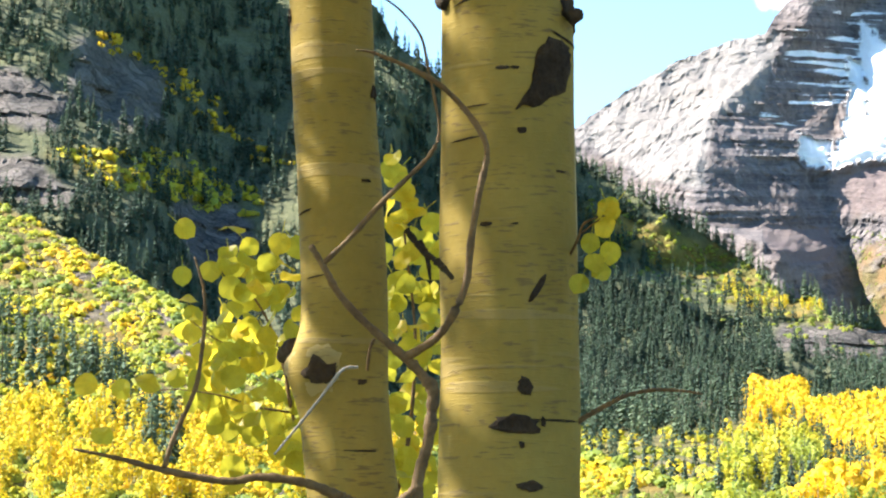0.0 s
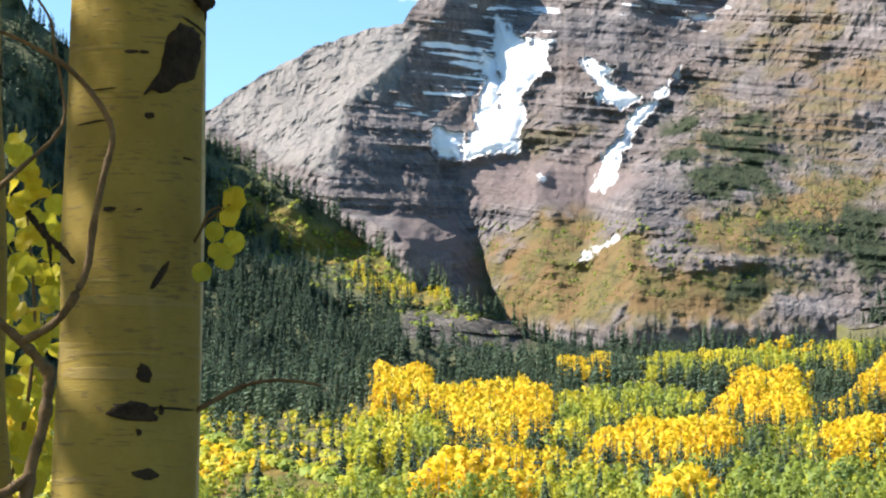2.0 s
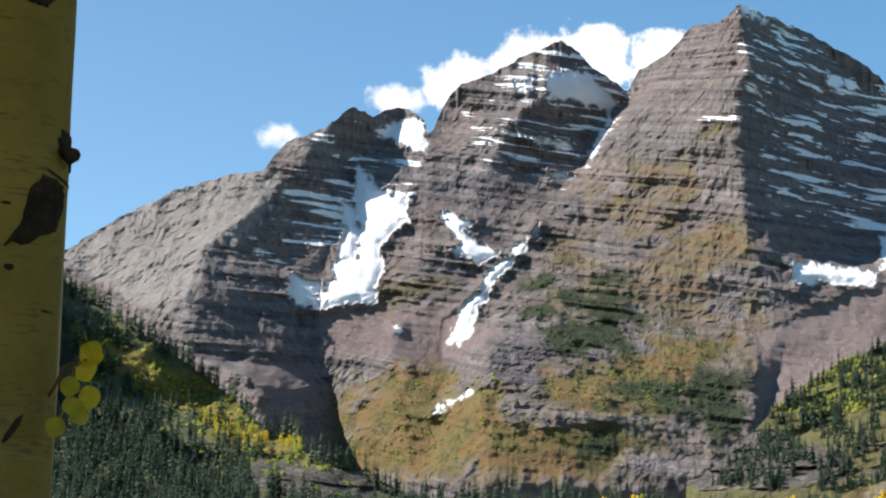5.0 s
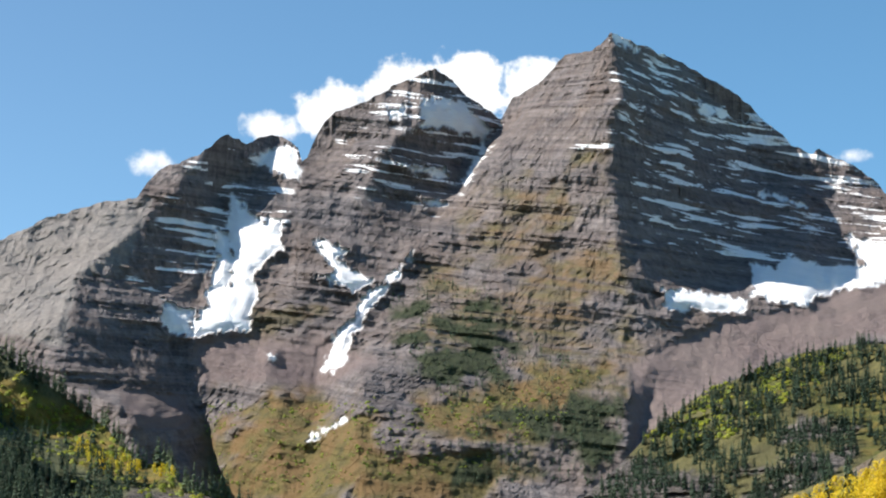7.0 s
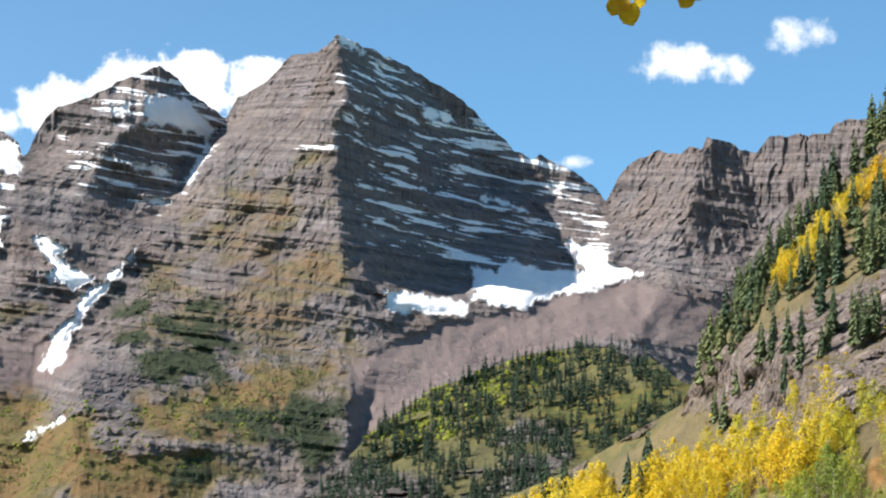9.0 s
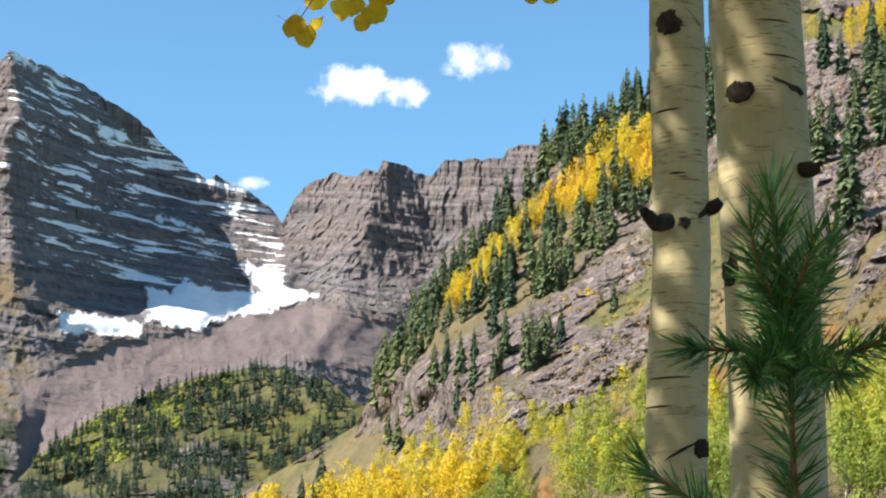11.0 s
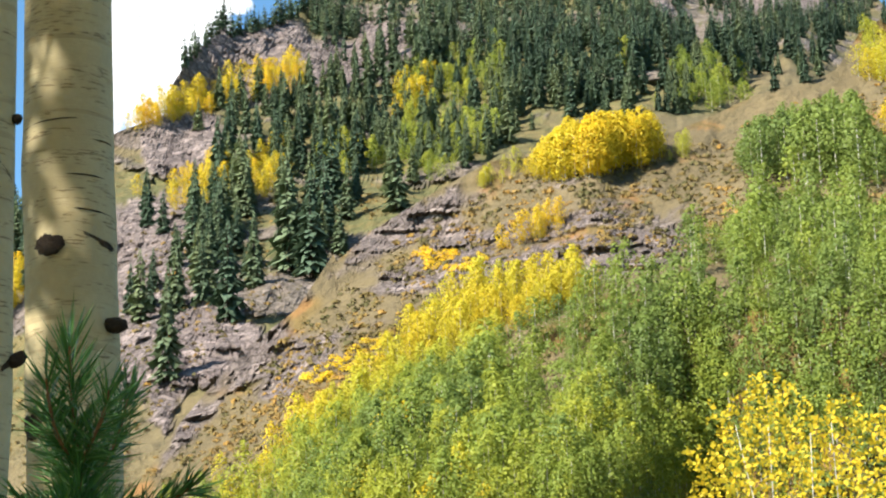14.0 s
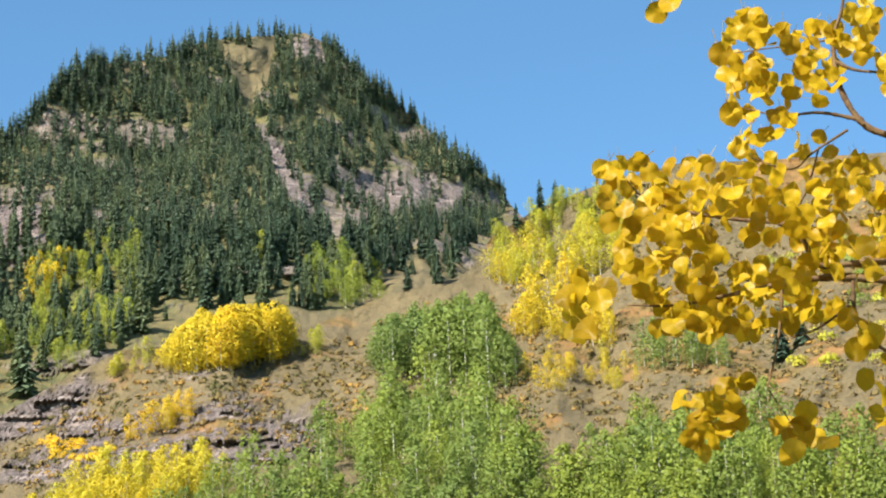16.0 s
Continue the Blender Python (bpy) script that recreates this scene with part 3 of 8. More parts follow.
# ---- the forested ridge at the near side of the valley ----
LEFT_CREST = [(-38.43, 18.04), (-30.70, 16.57), (-26.63, 15.86), (-23.85, 15.02), (-20.77, 13.59), (-18.80, 12.72), (-17.32, 12.37), (-16.83, 11.44), (-15.78, 10.64), (-14.04, 9.52), (-12.37, 8.52), (-10.85, 7.59), (-9.48, 6.80), (-8.13, 5.88), (-6.65, 5.09), (-4.94, 4.23)]
LEFT_CREST += [(-7.29, 4.95), (-6.16, 4.43), (-4.48, 3.80), (-2.53, 3.44)]
LEFT_LINES = [
    [(-38.39, 16.81, 1900), (-37.82, 0.26, 1200)],
    [(-23.15, 14.50, 2100), (-25.20, 10.38, 1700), (-24.49, 8.35, 1560), (-23.11, 5.61, 1400), (-23.08, 0.13, 1150)],
    [(-20.77, 13.59, 2200), (-21.04, 8.37, 1900), (-21.04, 4.23, 1500), (-21.04, 0.11, 1200)],
    [(-16.97, 11.68, 2150), (-18.25, 8.38, 1850), (-18.83, 4.22, 1450), (-18.84, 0.09, 1150)],
    [(-12.65, 8.60, 2250), (-14.09, 5.57, 2000), (-14.82, 2.81, 1600), (-14.85, 0.05, 1250)],
    [(-8.13, 5.88, 2200), (-8.86, 4.10, 1900), (-10.00, 2.06, 1500), (-10.04, 0.01, 1200)],
    [(-7.29, 4.95, 2100), (-7.22, 3.03, 1700)],
    [(-2.53, 3.44, 2000), (-2.51, 2.34, 1800)],
]


def left_rough(p, hd, el, cover):
    r = (ridged(p * np.array([0.006, 0.006, 0.003]), 4, 61) - 0.5) * 70 + (fbm(p * 0.02, 4, 63) - 0.5) * 22
    cl = cover["bare"]
    b = p[:, 2] + 20 * fbm(p * 0.005, 2, 5)
    return -r + cl * (8 * (((b / 24) % 1) ** 2 - 0.4) - 10 * (blocks(p * np.array([0.05, 0.05, 0.06]), 66) - 0.5))


def left_cover(p, hd, el):
    n = fbm(p * 0.012, 4, 71)
    bare = patch(hd, el, [(-27.38, 10.87), (-26.02, 10.64), (-24.78, 9.98), (-25.19, 9.29), (-26.55, 9.40), (-27.36, 9.66)], 0.15, 0.2)
    bare = np.maximum(bare, patch(hd, el, [(-27.35, 8.84), (-25.73, 8.60), (-24.70, 7.80), (-24.90, 7.25), (-26.53, 7.63), (-27.34, 7.89)], 0.15, 0.2))
    bare = np.maximum(bare, patch(hd, el, [(-22.43, 7.54), (-20.77, 7.48), (-20.28, 6.58), (-20.49, 5.89), (-21.87, 6.03)], 0.15, 0.2))
    bare = np.maximum(bare, patch(hd, el, [(-24.66, 11.62), (-22.44, 10.70), (-22.71, 9.19), (-24.09, 9.45), (-24.92, 10.39)], 0.2, 0.3) * 0.8)
    bare = np.maximum(bare, patch(hd, el, [(-7.45, 4.41), (-4.95, 4.39), (-3.01, 4.36), (-2.59, 3.95), (-5.49, 3.48), (-7.99, 3.84)], 0.1, 0.2))
    lush = patch(hd, el, [(-25.32, 8.74), (-22.02, 8.78), (-20.21, 7.69), (-20.49, 6.99), (-22.43, 7.54), (-24.08, 7.94)], 0.3, 0.3) * step(0.42, 0.55, n)
    lush = np.maximum(lush, patch(hd, el, [(-12.11, 7.48), (-10.87, 7.04), (-8.53, 6.16), (-6.92, 5.30), (-4.93, 4.57), (-5.86, 4.18), (-8.56, 4.92), (-10.61, 5.93), (-12.13, 6.51)], 0.15, 0.2) * step(0.36, 0.5, n))
    lush = np.maximum(lush, patch(hd, el, [(-12.33, 2.50), (-10.00, 1.92), (-8.23, 1.90), (-8.39, 0.67), (-10.30, 0.69), (-12.21, 1.54)], 0.15, 0.2) * step(0.3, 0.45, n))
    return {"bare": bare, "lush": lush}


def hill_material(name, soil, grass, lush, rock_a, rock_b, size):
    m = Mat(name, 0.9)
    big = m.noise(0.03 / size, 5, 0.65, lo=0.35, hi=0.65)
    fine = m.noise(0.35 / size, 6, 0.7, lo=0.3, hi=0.7)
    fleck = m.noise(1.1 / size, 3, 0.6, lo=0.4, hi=0.6)
    col = m.mix(big, soil, grass)
    col = m.mix(m.math("MULTIPLY", m.ramp(fine, 0.5, 0.0), 0.65), col, tuple(c * 0.35 for c in soil))
    col = m.mix(m.math("MULTIPLY", fleck, 0.3), col, tuple(min(1, c * 1.5) for c in grass))
    leaf = m.mix(fine, tuple(c * 0.35 for c in lush), lush)
    leaf = m.mix(m.math("MULTIPLY", m.noise(0.12 / size, 4, lo=0.45, hi=0.6), 0.7), leaf, (lush[0] * 1.35, lush[1] * 0.95, lush[2]))
    col = m.mix(m.attr("lush"), col, leaf)
    crack = m.noise(0.25 / size, 8, 0.8, stretch=(1.5, 1.5, 0.7), lo=0.4, hi=0.6)
    tone_a, joint_a = m.cells(0.16 / size, (1.0, 1.0, 1.3), 0.10)
    tone_b, joint_b = m.cells(0.5 / size, (1.0, 1.0, 1.6), 0.10)
    rock = m.mix(m.math("ADD", m.math("MULTIPLY", crack, 0.4), m.math("ADD", m.math("MULTIPLY", tone_a, 0.35), m.math("MULTIPLY", tone_b, 0.25))), rock_a, rock_b)
    rock = m.mix(m.math("MULTIPLY", big, 0.4), rock, tuple(0.7 * c for c in rock_b))
    rock = m.mix(m.math("MULTIPLY", m.ramp(tone_a, 0.72, 0.95), 0.7), rock, tuple(min(1, 1.25 * c) for c in rock_b))
    rock = m.mix(m.math("MULTIPLY", m.ramp(fine, 0.3, 0.0), 0.5), rock, tuple(0.3 * c for c in rock_a))
    rock = m.mix(m.math("MULTIPLY", m.noise(0.5 / size, 5, 0.7, lo=0.55, hi=0.65), 0.45), rock, grass)
    rock = m.mix(m.math("MULTIPLY", m.math("MAXIMUM", m.math("MULTIPLY", joint_a, 0.85), m.math("MULTIPLY", joint_b, 0.6)), 0.9), rock, tuple(0.22 * c for c in rock_a))
    col = m.mix(m.attr("bare"), col, rock)
    relief = m.math("ADD", crack, m.math("SUBTRACT", m.math("ADD", m.math("MULTIPLY", tone_a, 1.2), m.math("MULTIPLY", tone_b, 0.6)), m.math("ADD", joint_a, m.math("MULTIPLY", joint_b, 0.5))))
    m.bump(m.math("ADD", m.math("MULTIPLY", fine, 0.8), m.math("MULTIPLY", relief, m.attr("bare"))), 0.7, 2.2 * size)
    return m.done(col)


left_mat = hill_material("shaded_forest_slope", (0.065, 0.075, 0.042), (0.11, 0.116, 0.052), (0.19, 0.178, 0.04), (0.085, 0.076, 0.07), (0.23, 0.20, 0.178), 3.0)
slope("mountain_ridge", "dark conifer-clad ridge with cliff bands and yellow brush", left_mat, -38.0, 3.5, 480, 200,
      lambda h: 0.2 + 0 * h, lambda h: line(LEFT_CREST, h), lambda h, e: across(LEFT_LINES, h, e, 0.8, 0.7), left_rough, left_cover, 500)

# the sunlit brushy fan before it
FAN_CREST = [(-38.23, 12.54), (-30.56, 9.70), (-26.53, 7.50), (-24.62, 6.49), (-22.01, 4.85), (-19.39, 3.40), (-16.07, 1.92), (-12.35, 1.33), (-10.71, 0.70), (-8.68, 0.13)]
fan_mat = hill_material("brushy_fan", (0.085, 0.07, 0.03), (0.14, 0.115, 0.04), (0.16, 0.145, 0.033), (0.10, 0.085, 0.07), (0.22, 0.185, 0.155), 1.6)
slope("hill_fan", "sunlit fan of yellow-green brush below the ridge", fan_mat, -38.0, -8.5, 420, 130, lambda h: -1.2 + 0 * h,
      lambda h: line(FAN_CREST, h), lambda h, e: 640 + 52 * (e + 1.2) - 5 * (h + 20), lambda p, h, e, c: -(ridged(p * 0.012, 4, 81) - 0.5) * 22,
      lambda p, h, e: {"lush": step(0.28, 0.42, fbm(p * np.array([0.02, 0.02, 0.06]), 4, 83)), "bare": step(0.62, 0.7, fbm(p * 0.03, 4, 85))}, 300)

# ---- the wooded knoll before the scree ----
KNOLL_CREST = [(2.03, 3.90), (3.38, 4.33), (4.45, 5.30), (5.39, 6.28), (6.35, 6.98), (7.46, 7.48), (8.85, 8.04), (9.97, 8.23), (11.09, 8.26), (11.65, 7.78), (12.07, 8.02), (12.84, 7.43), (14.43, 6.88), (17.18, 5.90)]
knoll_mat = hill_material("wooded_knoll", (0.075, 0.07, 0.03), (0.13, 0.12, 0.045), (0.12, 0.13, 0.033), (0.11, 0.097, 0.092), (0.26, 0.23, 0.21), 2.2)


def knoll_cover(p, hd, el):
    bare = patch(hd, el, [(2.15, 4.31), (4.58, 5.58), (5.55, 5.32), (6.94, 4.92), (8.86, 6.45), (10.26, 6.32), (9.98, 5.36), (8.60, 4.66), (5.85, 4.20), (3.39, 3.92)], 0.12, 0.25, 5.0)
    return {"bare": bare * step(0.4, 0.5, fbm(p * 0.02, 4, 91)), "lush": step(0.45, 0.6, fbm(p * 0.009, 4, 93))}


slope("hill_knoll", "wooded knoll with small cliffs under the scree", knoll_mat, 3.0, 18.0, 340, 150, lambda h: 1.5 + 0 * h, lambda h: line(KNOLL_CREST, h),
      lambda h, e: 2150 + 120 * (e - 2) - 16 * (h - 9) + 3 * (h - 9) ** 2, lambda p, h, e, c: -(ridged(p * np.array([0.006, 0.006, 0.003]), 4, 95) - 0.5) * 110 + 12 * c["bare"] * (((p[:, 2] / 26) % 1) ** 2 - 0.4),
      knoll_cover, 300)

# ---- the steep sunlit side with the cone hill ----
SIDE_CREST = [(6.13, 3.68), (7.50, 4.24), (8.88, 4.73), (10.26, 5.36), (11.65, 6.19), (12.83, 6.88), (13.32, 7.85), (14.17, 8.95), (14.88, 9.91), (15.59, 10.87), (16.16, 11.63), (17.15, 12.57), (18.71, 13.70)]
SIDE_CREST += [(18.16, 13.67), (19.87, 14.57), (20.73, 15.05)]
SIDE_CREST += [(23.84, 17.70), (25.05, 18.12), (25.27, 18.87), (25.64, 19.42), (26.22, 19.97), (26.66, 20.38)]
SIDE_CREST += [(26.74, 20.11), (27.60, 20.27), (28.45, 20.56), (29.46, 21.26), (30.04, 21.61), (30.92, 22.30), (31.66, 22.99)]
SIDE_CREST += [(32.14, 23.57), (33.17, 23.82), (34.66, 24.00), (35.42, 24.30), (36.17, 24.43), (36.92, 24.46), (37.68, 24.49), (38.29, 24.53), (39.18, 24.07), (40.05, 23.22), (41.20, 22.27), (42.06, 21.47), (43.20, 20.65), (43.54, 20.08), (44.29, 19.27), (46.28, 18.44), (51.87, 16.73)]
SIDE_LINES = [
    [(6.13, 3.68, 1250), (6.15, 2.59, 1100)],
    [(12.83, 6.88, 900), (12.82, 3.99, 700)],
    [(16.18, 11.85, 860), (16.21, 8.81, 690), (16.24, 5.78, 560)],
    [(23.84, 17.70, 900), (23.85, 14.06, 720), (23.86, 9.95, 560)],
    [(26.66, 20.38, 1010), (26.64, 18.60, 960), (26.62, 16.39, 800), (26.58, 12.66, 640), (26.55, 9.09, 540)],
    [(29.75, 21.47, 1300), (29.76, 20.17, 1080), (29.76, 18.73, 1000), (29.78, 15.29, 780), (29.79, 11.74, 600)],
    [(37.68, 24.52, 1650), (37.62, 22.59, 1450), (37.54, 19.55, 1000), (37.44, 15.68, 760), (37.37, 12.94, 620)],
    [(41.20, 22.27, 1750), (40.53, 20.71, 1450), (39.73, 19.07, 1000), (39.48, 12.86, 640)],
    [(43.54, 20.08, 1700), (43.40, 17.93, 1000), (43.08, 12.69, 640)],
    [(51.87, 16.73, 1500), (51.37, 12.13, 700)],
]


CRAGS = [
    [(12.91, 6.71), (13.44, 8.09), (14.54, 8.24), (15.37, 8.53), (16.49, 9.09), (17.74, 9.78), (18.73, 10.48), (19.86, 10.89), (20.27, 9.37), (19.01, 8.82), (18.31, 8.12), (17.61, 7.16), (16.23, 6.33), (15.67, 7.01), (14.29, 6.86)],
    [(24.18, 14.43), (24.89, 14.28), (26.02, 13.70), (27.43, 12.96), (27.54, 12.26), (26.53, 11.60), (25.53, 11.35), (25.08, 10.39), (24.67, 10.81), (24.55, 11.65), (24.29, 12.76)],
    [(24.53, 17.33), (25.12, 17.73), (26.42, 17.56), (26.55, 17.00), (25.67, 16.61), (24.66, 16.64)],
    [(24.63, 15.39), (25.51, 15.79), (26.22, 15.49), (26.19, 14.38), (25.17, 13.99), (24.32, 14.43)],
]


def side_cover(p, hd, el):
    n = fbm(p * 0.02, 4, 101)
    bare = patch(hd, el, [(25.06, 18.46), (25.20, 19.01), (25.64, 19.56), (26.67, 20.52), (28.42, 20.51), (29.00, 19.95), (31.05, 19.91), (31.32, 19.07), (29.55, 18.56), (27.66, 18.87), (26.64, 18.46)], 0.1, 0.15, 5.0)
    bare = np.maximum(bare, patch(hd, el, [(25.75, 20.01), (28.32, 20.01), (31.06, 19.28), (30.92, 19.01), (29.05, 18.72), (26.92, 18.35), (25.80, 18.25)], 0.1, 0.15, 5.0))
    bare = np.maximum(bare, patch(hd, el, [(37.31, 21.91), (39.36, 21.16), (41.44, 20.95), (43.47, 20.29), (43.15, 19.89), (41.38, 19.84), (39.61, 19.77), (37.86, 20.38)], 0.2, 0.3, 5.0) * step(0.30, 0.42, n))
    bare = np.maximum(bare, patch(hd, el, [(36.95, 22.33), (37.53, 21.90), (38.01, 20.65), (39.01, 19.65), (38.57, 19.53), (37.71, 20.52), (37.16, 21.77)], 0.05, 0.06, 5.0))
    bare = np.maximum(bare, patch(hd, el, [(30.15, 20.39), (32.02, 20.35), (33.61, 20.15), (31.88, 19.46), (30.18, 18.90)], 0.1, 0.15, 5.0))
    bare = np.maximum(bare, patch(hd, el, [(37.83, 24.38), (38.59, 24.50), (38.86, 23.80), (38.26, 23.68)], 0.05, 0.1, 5.0))
    rocks = patch(hd, el, [(12.91, 7.13), (13.30, 8.09), (15.23, 8.80), (16.48, 9.50), (19.86, 11.31), (20.27, 8.81), (18.45, 7.43), (15.95, 6.60), (14.02, 6.59)], 0.15, 0.3, 5.0)
    rocks = np.maximum(rocks, patch(hd, el, [(24.32, 17.88), (25.20, 18.28), (26.50, 18.12), (26.34, 17.43), (24.45, 17.33)], 0.08, 0.12, 5.0))
    rocks = np.maximum(rocks, patch(hd, el, [(18.86, 12.53), (19.42, 12.67), (19.42, 11.70), (18.94, 11.63)], 0.08, 0.08, 5.0))
    rocks = np.maximum(rocks, patch(hd, el, [(22.84, 15.14), (24.29, 16.09), (25.73, 16.41), (26.13, 15.09), (27.23, 13.40), (26.21, 12.45), (25.06, 11.51), (23.63, 10.98), (22.52, 12.10)], 0.12, 0.25, 5.0))
    for q in CRAGS:
        rocks = np.maximum(rocks, patch(hd, el, q, 0.08, 0.22, 6.0))
    bare = np.maximum(bare, rocks * step(0.30, 0.42, n))
    bare = np.maximum(bare, 0.7 * step(0.55, 0.6, fbm(p * np.array([0.02, 0.02, 0.05]), 4, 137)))
    lush = step(0.5, 0.62, fbm(p * 0.012, 4, 103)) * 0.7
    woods = patch(hd, el, [(26.04, 21.07), (30.26, 22.17), (35.41, 24.13), (38.28, 24.37), (43.19, 20.44), (43.41, 19.32), (38.98, 18.82), (33.89, 19.19), (26.14, 18.66)], 0.2, 0.3)
    lush = np.maximum(lush, 0.85 * woods)
    glade = patch(hd, el, [(24.49, 18.55), (28.74, 18.80), (33.97, 19.92), (36.59, 18.63), (34.52, 17.70), (32.78, 16.61), (30.63, 14.83), (28.81, 13.59), (26.05, 13.02), (24.69, 12.99)], 0.15, 0.2)
    lush = np.maximum(lush, 0.8 * glade)
    tan = patch(hd, el, [(35.86, 24.20), (37.52, 24.32), (37.35, 23.42), (36.73, 22.75), (36.30, 23.58)], 0.05, 0.06)
    return {"bare": bare * (1 - tan), "lush": lush * (1 - tan)}


def side_rough(p, hd, el, cover):
    b = cover["bare"]
    r = (ridged(p * np.array([0.014, 0.014, 0.008]), 5, 105) - 0.5) * 26
    k = p + np.array([0, 0, 1]) * (0.12 * p[:, :1])
    joint = 9 * (blocks(k * np.array([0.09, 0.09, 0.11]), 109) - 0.5) + 4.6 * (blocks(k * np.array([0.26, 0.26, 0.3]), 110) - 0.5) + 1.6 * (fbm(p * 0.5, 2, 112) - 0.5)
    big = 12 * (ridged(p * np.array([0.035, 0.035, 0.02]), 2, 111) - 0.5)
    return -r - b * (joint + big + 3) + (1 - b) * 1.2 * (fbm(p * 0.3, 3, 113) - 0.5)


side_mat = hill_material("sunlit_rocky_hillside", (0.10, 0.085, 0.045), (0.18, 0.14, 0.065), (0.14, 0.15, 0.05), (0.15, 0.118, 0.106), (0.43, 0.345, 0.305), 1.0)
slope("hill_side", "steep sunlit hillside of tawny grass and grey-pink crags", side_mat, 5.0, 60.0, 960, 270, lambda h: 1.0 + 0 * h, lambda h: line(SIDE_CREST, h),
      lambda h, e: across(SIDE_LINES, h, e, 0.8, 0.9), side_rough, side_cover, 500)

# ---- the nearer rocky shoulder ----
NEAR_CREST = [(2.84, -0.66), (4.83, 0.69), (7.52, 3.08), (10.27, 4.19), (11.65, 4.61), (14.42, 5.37), (16.49, 5.91)]
NEAR_CREST += [(16.51, 6.05), (18.45, 7.02), (19.85, 7.71), (21.25, 8.12), (22.65, 8.52), (24.33, 9.05), (25.48, 10.69), (26.20, 11.50), (26.93, 12.31), (28.36, 13.36), (29.37, 14.48)]
NEAR_CREST += [(29.32, 14.69), (30.26, 15.22), (31.80, 16.08), (33.42, 16.86), (34.59, 16.95), (36.15, 16.85), (37.66, 17.20), (38.96, 17.60), (40.43, 18.11)]
NEAR_CREST += [(40.27, 18.08), (41.89, 18.36), (42.34, 18.54), (42.97, 19.34), (44.19, 19.97), (45.70, 20.42), (47.95, 20.81), (53.29, 20.56), (57.92, 20.10)]
NEAR_LINES = [
    [(3.41, 3.10, 900), (3.46, 1.21, 800)],
    [(11.65, 4.68, 640), (11.65, 2.62, 560)],
    [(19.85, 7.71, 560), (19.84, 5.23, 470)],
    [(26.20, 11.50, 560), (26.04, 5.18, 420)],
    [(30.26, 15.22, 580), (30.15, 11.21, 470), (30.08, 8.46, 400)],
    [(36.15, 16.52, 560), (36.04, 14.45, 500), (35.72, 8.26, 380)],
    [(38.36, 17.59, 620), (38.21, 12.91, 450)],
    [(43.41, 19.32, 660), (43.26, 16.83, 560), (43.01, 12.70, 420)],
    [(53.29, 20.56, 640), (52.29, 12.05, 380)],
]


LEDGES = [
    [(27.42, 12.83), (28.25, 13.52), (29.38, 14.21), (30.09, 15.18), (31.23, 15.73), (32.10, 16.14), (33.26, 16.68), (34.12, 16.11), (33.24, 15.57), (32.09, 15.31), (30.94, 14.76), (30.09, 14.21), (28.81, 13.39), (27.70, 12.42)],
    [(30.94, 14.07), (32.08, 14.34), (33.94, 14.59), (35.53, 14.90), (36.97, 15.14), (38.42, 15.43), (38.69, 15.01), (36.95, 14.51), (35.51, 14.27), (34.08, 14.17), (32.08, 13.78), (30.93, 13.38), (29.52, 12.97), (28.40, 12.42), (28.82, 12.97), (29.80, 13.52)],
]


def near_cover(p, hd, el):
    n = fbm(p * 0.03, 4, 111)
    bare = patch(hd, el, [(26.22, 12.29), (28.40, 13.11), (30.06, 14.20), (31.62, 15.28), (33.33, 15.40), (35.49, 15.77), (36.94, 16.00), (38.37, 15.81), (38.36, 15.54), (35.76, 15.21), (33.75, 14.70), (31.61, 14.32), (34.30, 14.00), (37.17, 14.61), (38.76, 14.83), (38.31, 14.29), (36.01, 13.82), (32.59, 13.35), (30.49, 12.41), (27.87, 11.48)], 0.12, 0.2, 5.0)
    bare = np.maximum(bare, patch(hd, el, [(24.90, 9.46), (25.49, 10.96), (26.93, 12.44), (28.64, 13.48), (30.76, 15.16), (31.48, 15.12), (29.74, 13.30), (28.32, 12.26), (26.91, 11.62), (25.90, 10.40)], 0.1, 0.15, 5.0))
    wide = patch(hd, el, [(25.71, 11.21), (27.85, 13.11), (30.06, 14.61), (33.34, 16.09), (35.50, 16.32), (38.80, 15.66), (39.03, 14.54), (36.86, 13.79), (34.01, 13.59), (31.18, 12.27), (29.11, 11.20)], 0.15, 0.2, 4.0)
    for q in LEDGES:
        bare = np.maximum(bare, patch(hd, el, q, 0.06, 0.2, 6.0))
    beds_here = fbm(p * np.array([0.03, 0.03, 0.16]), 4, 135)
    bare = np.maximum(bare, wide * step(0.43, 0.50, beds_here))
    gold = patch(hd, el, [(31.47, 14.32), (33.45, 14.29), (35.76, 15.21), (36.94, 16.00), (37.21, 15.72), (35.46, 14.66), (33.16, 13.61), (31.61, 13.91)], 0.1, 0.15, 5.0)
    return {"bare": bare * step(0.40, 0.50, n), "lush": np.maximum(gold * 0.9, step(0.56, 0.64, fbm(p * 0.04, 4, 113)) * 0.8)}


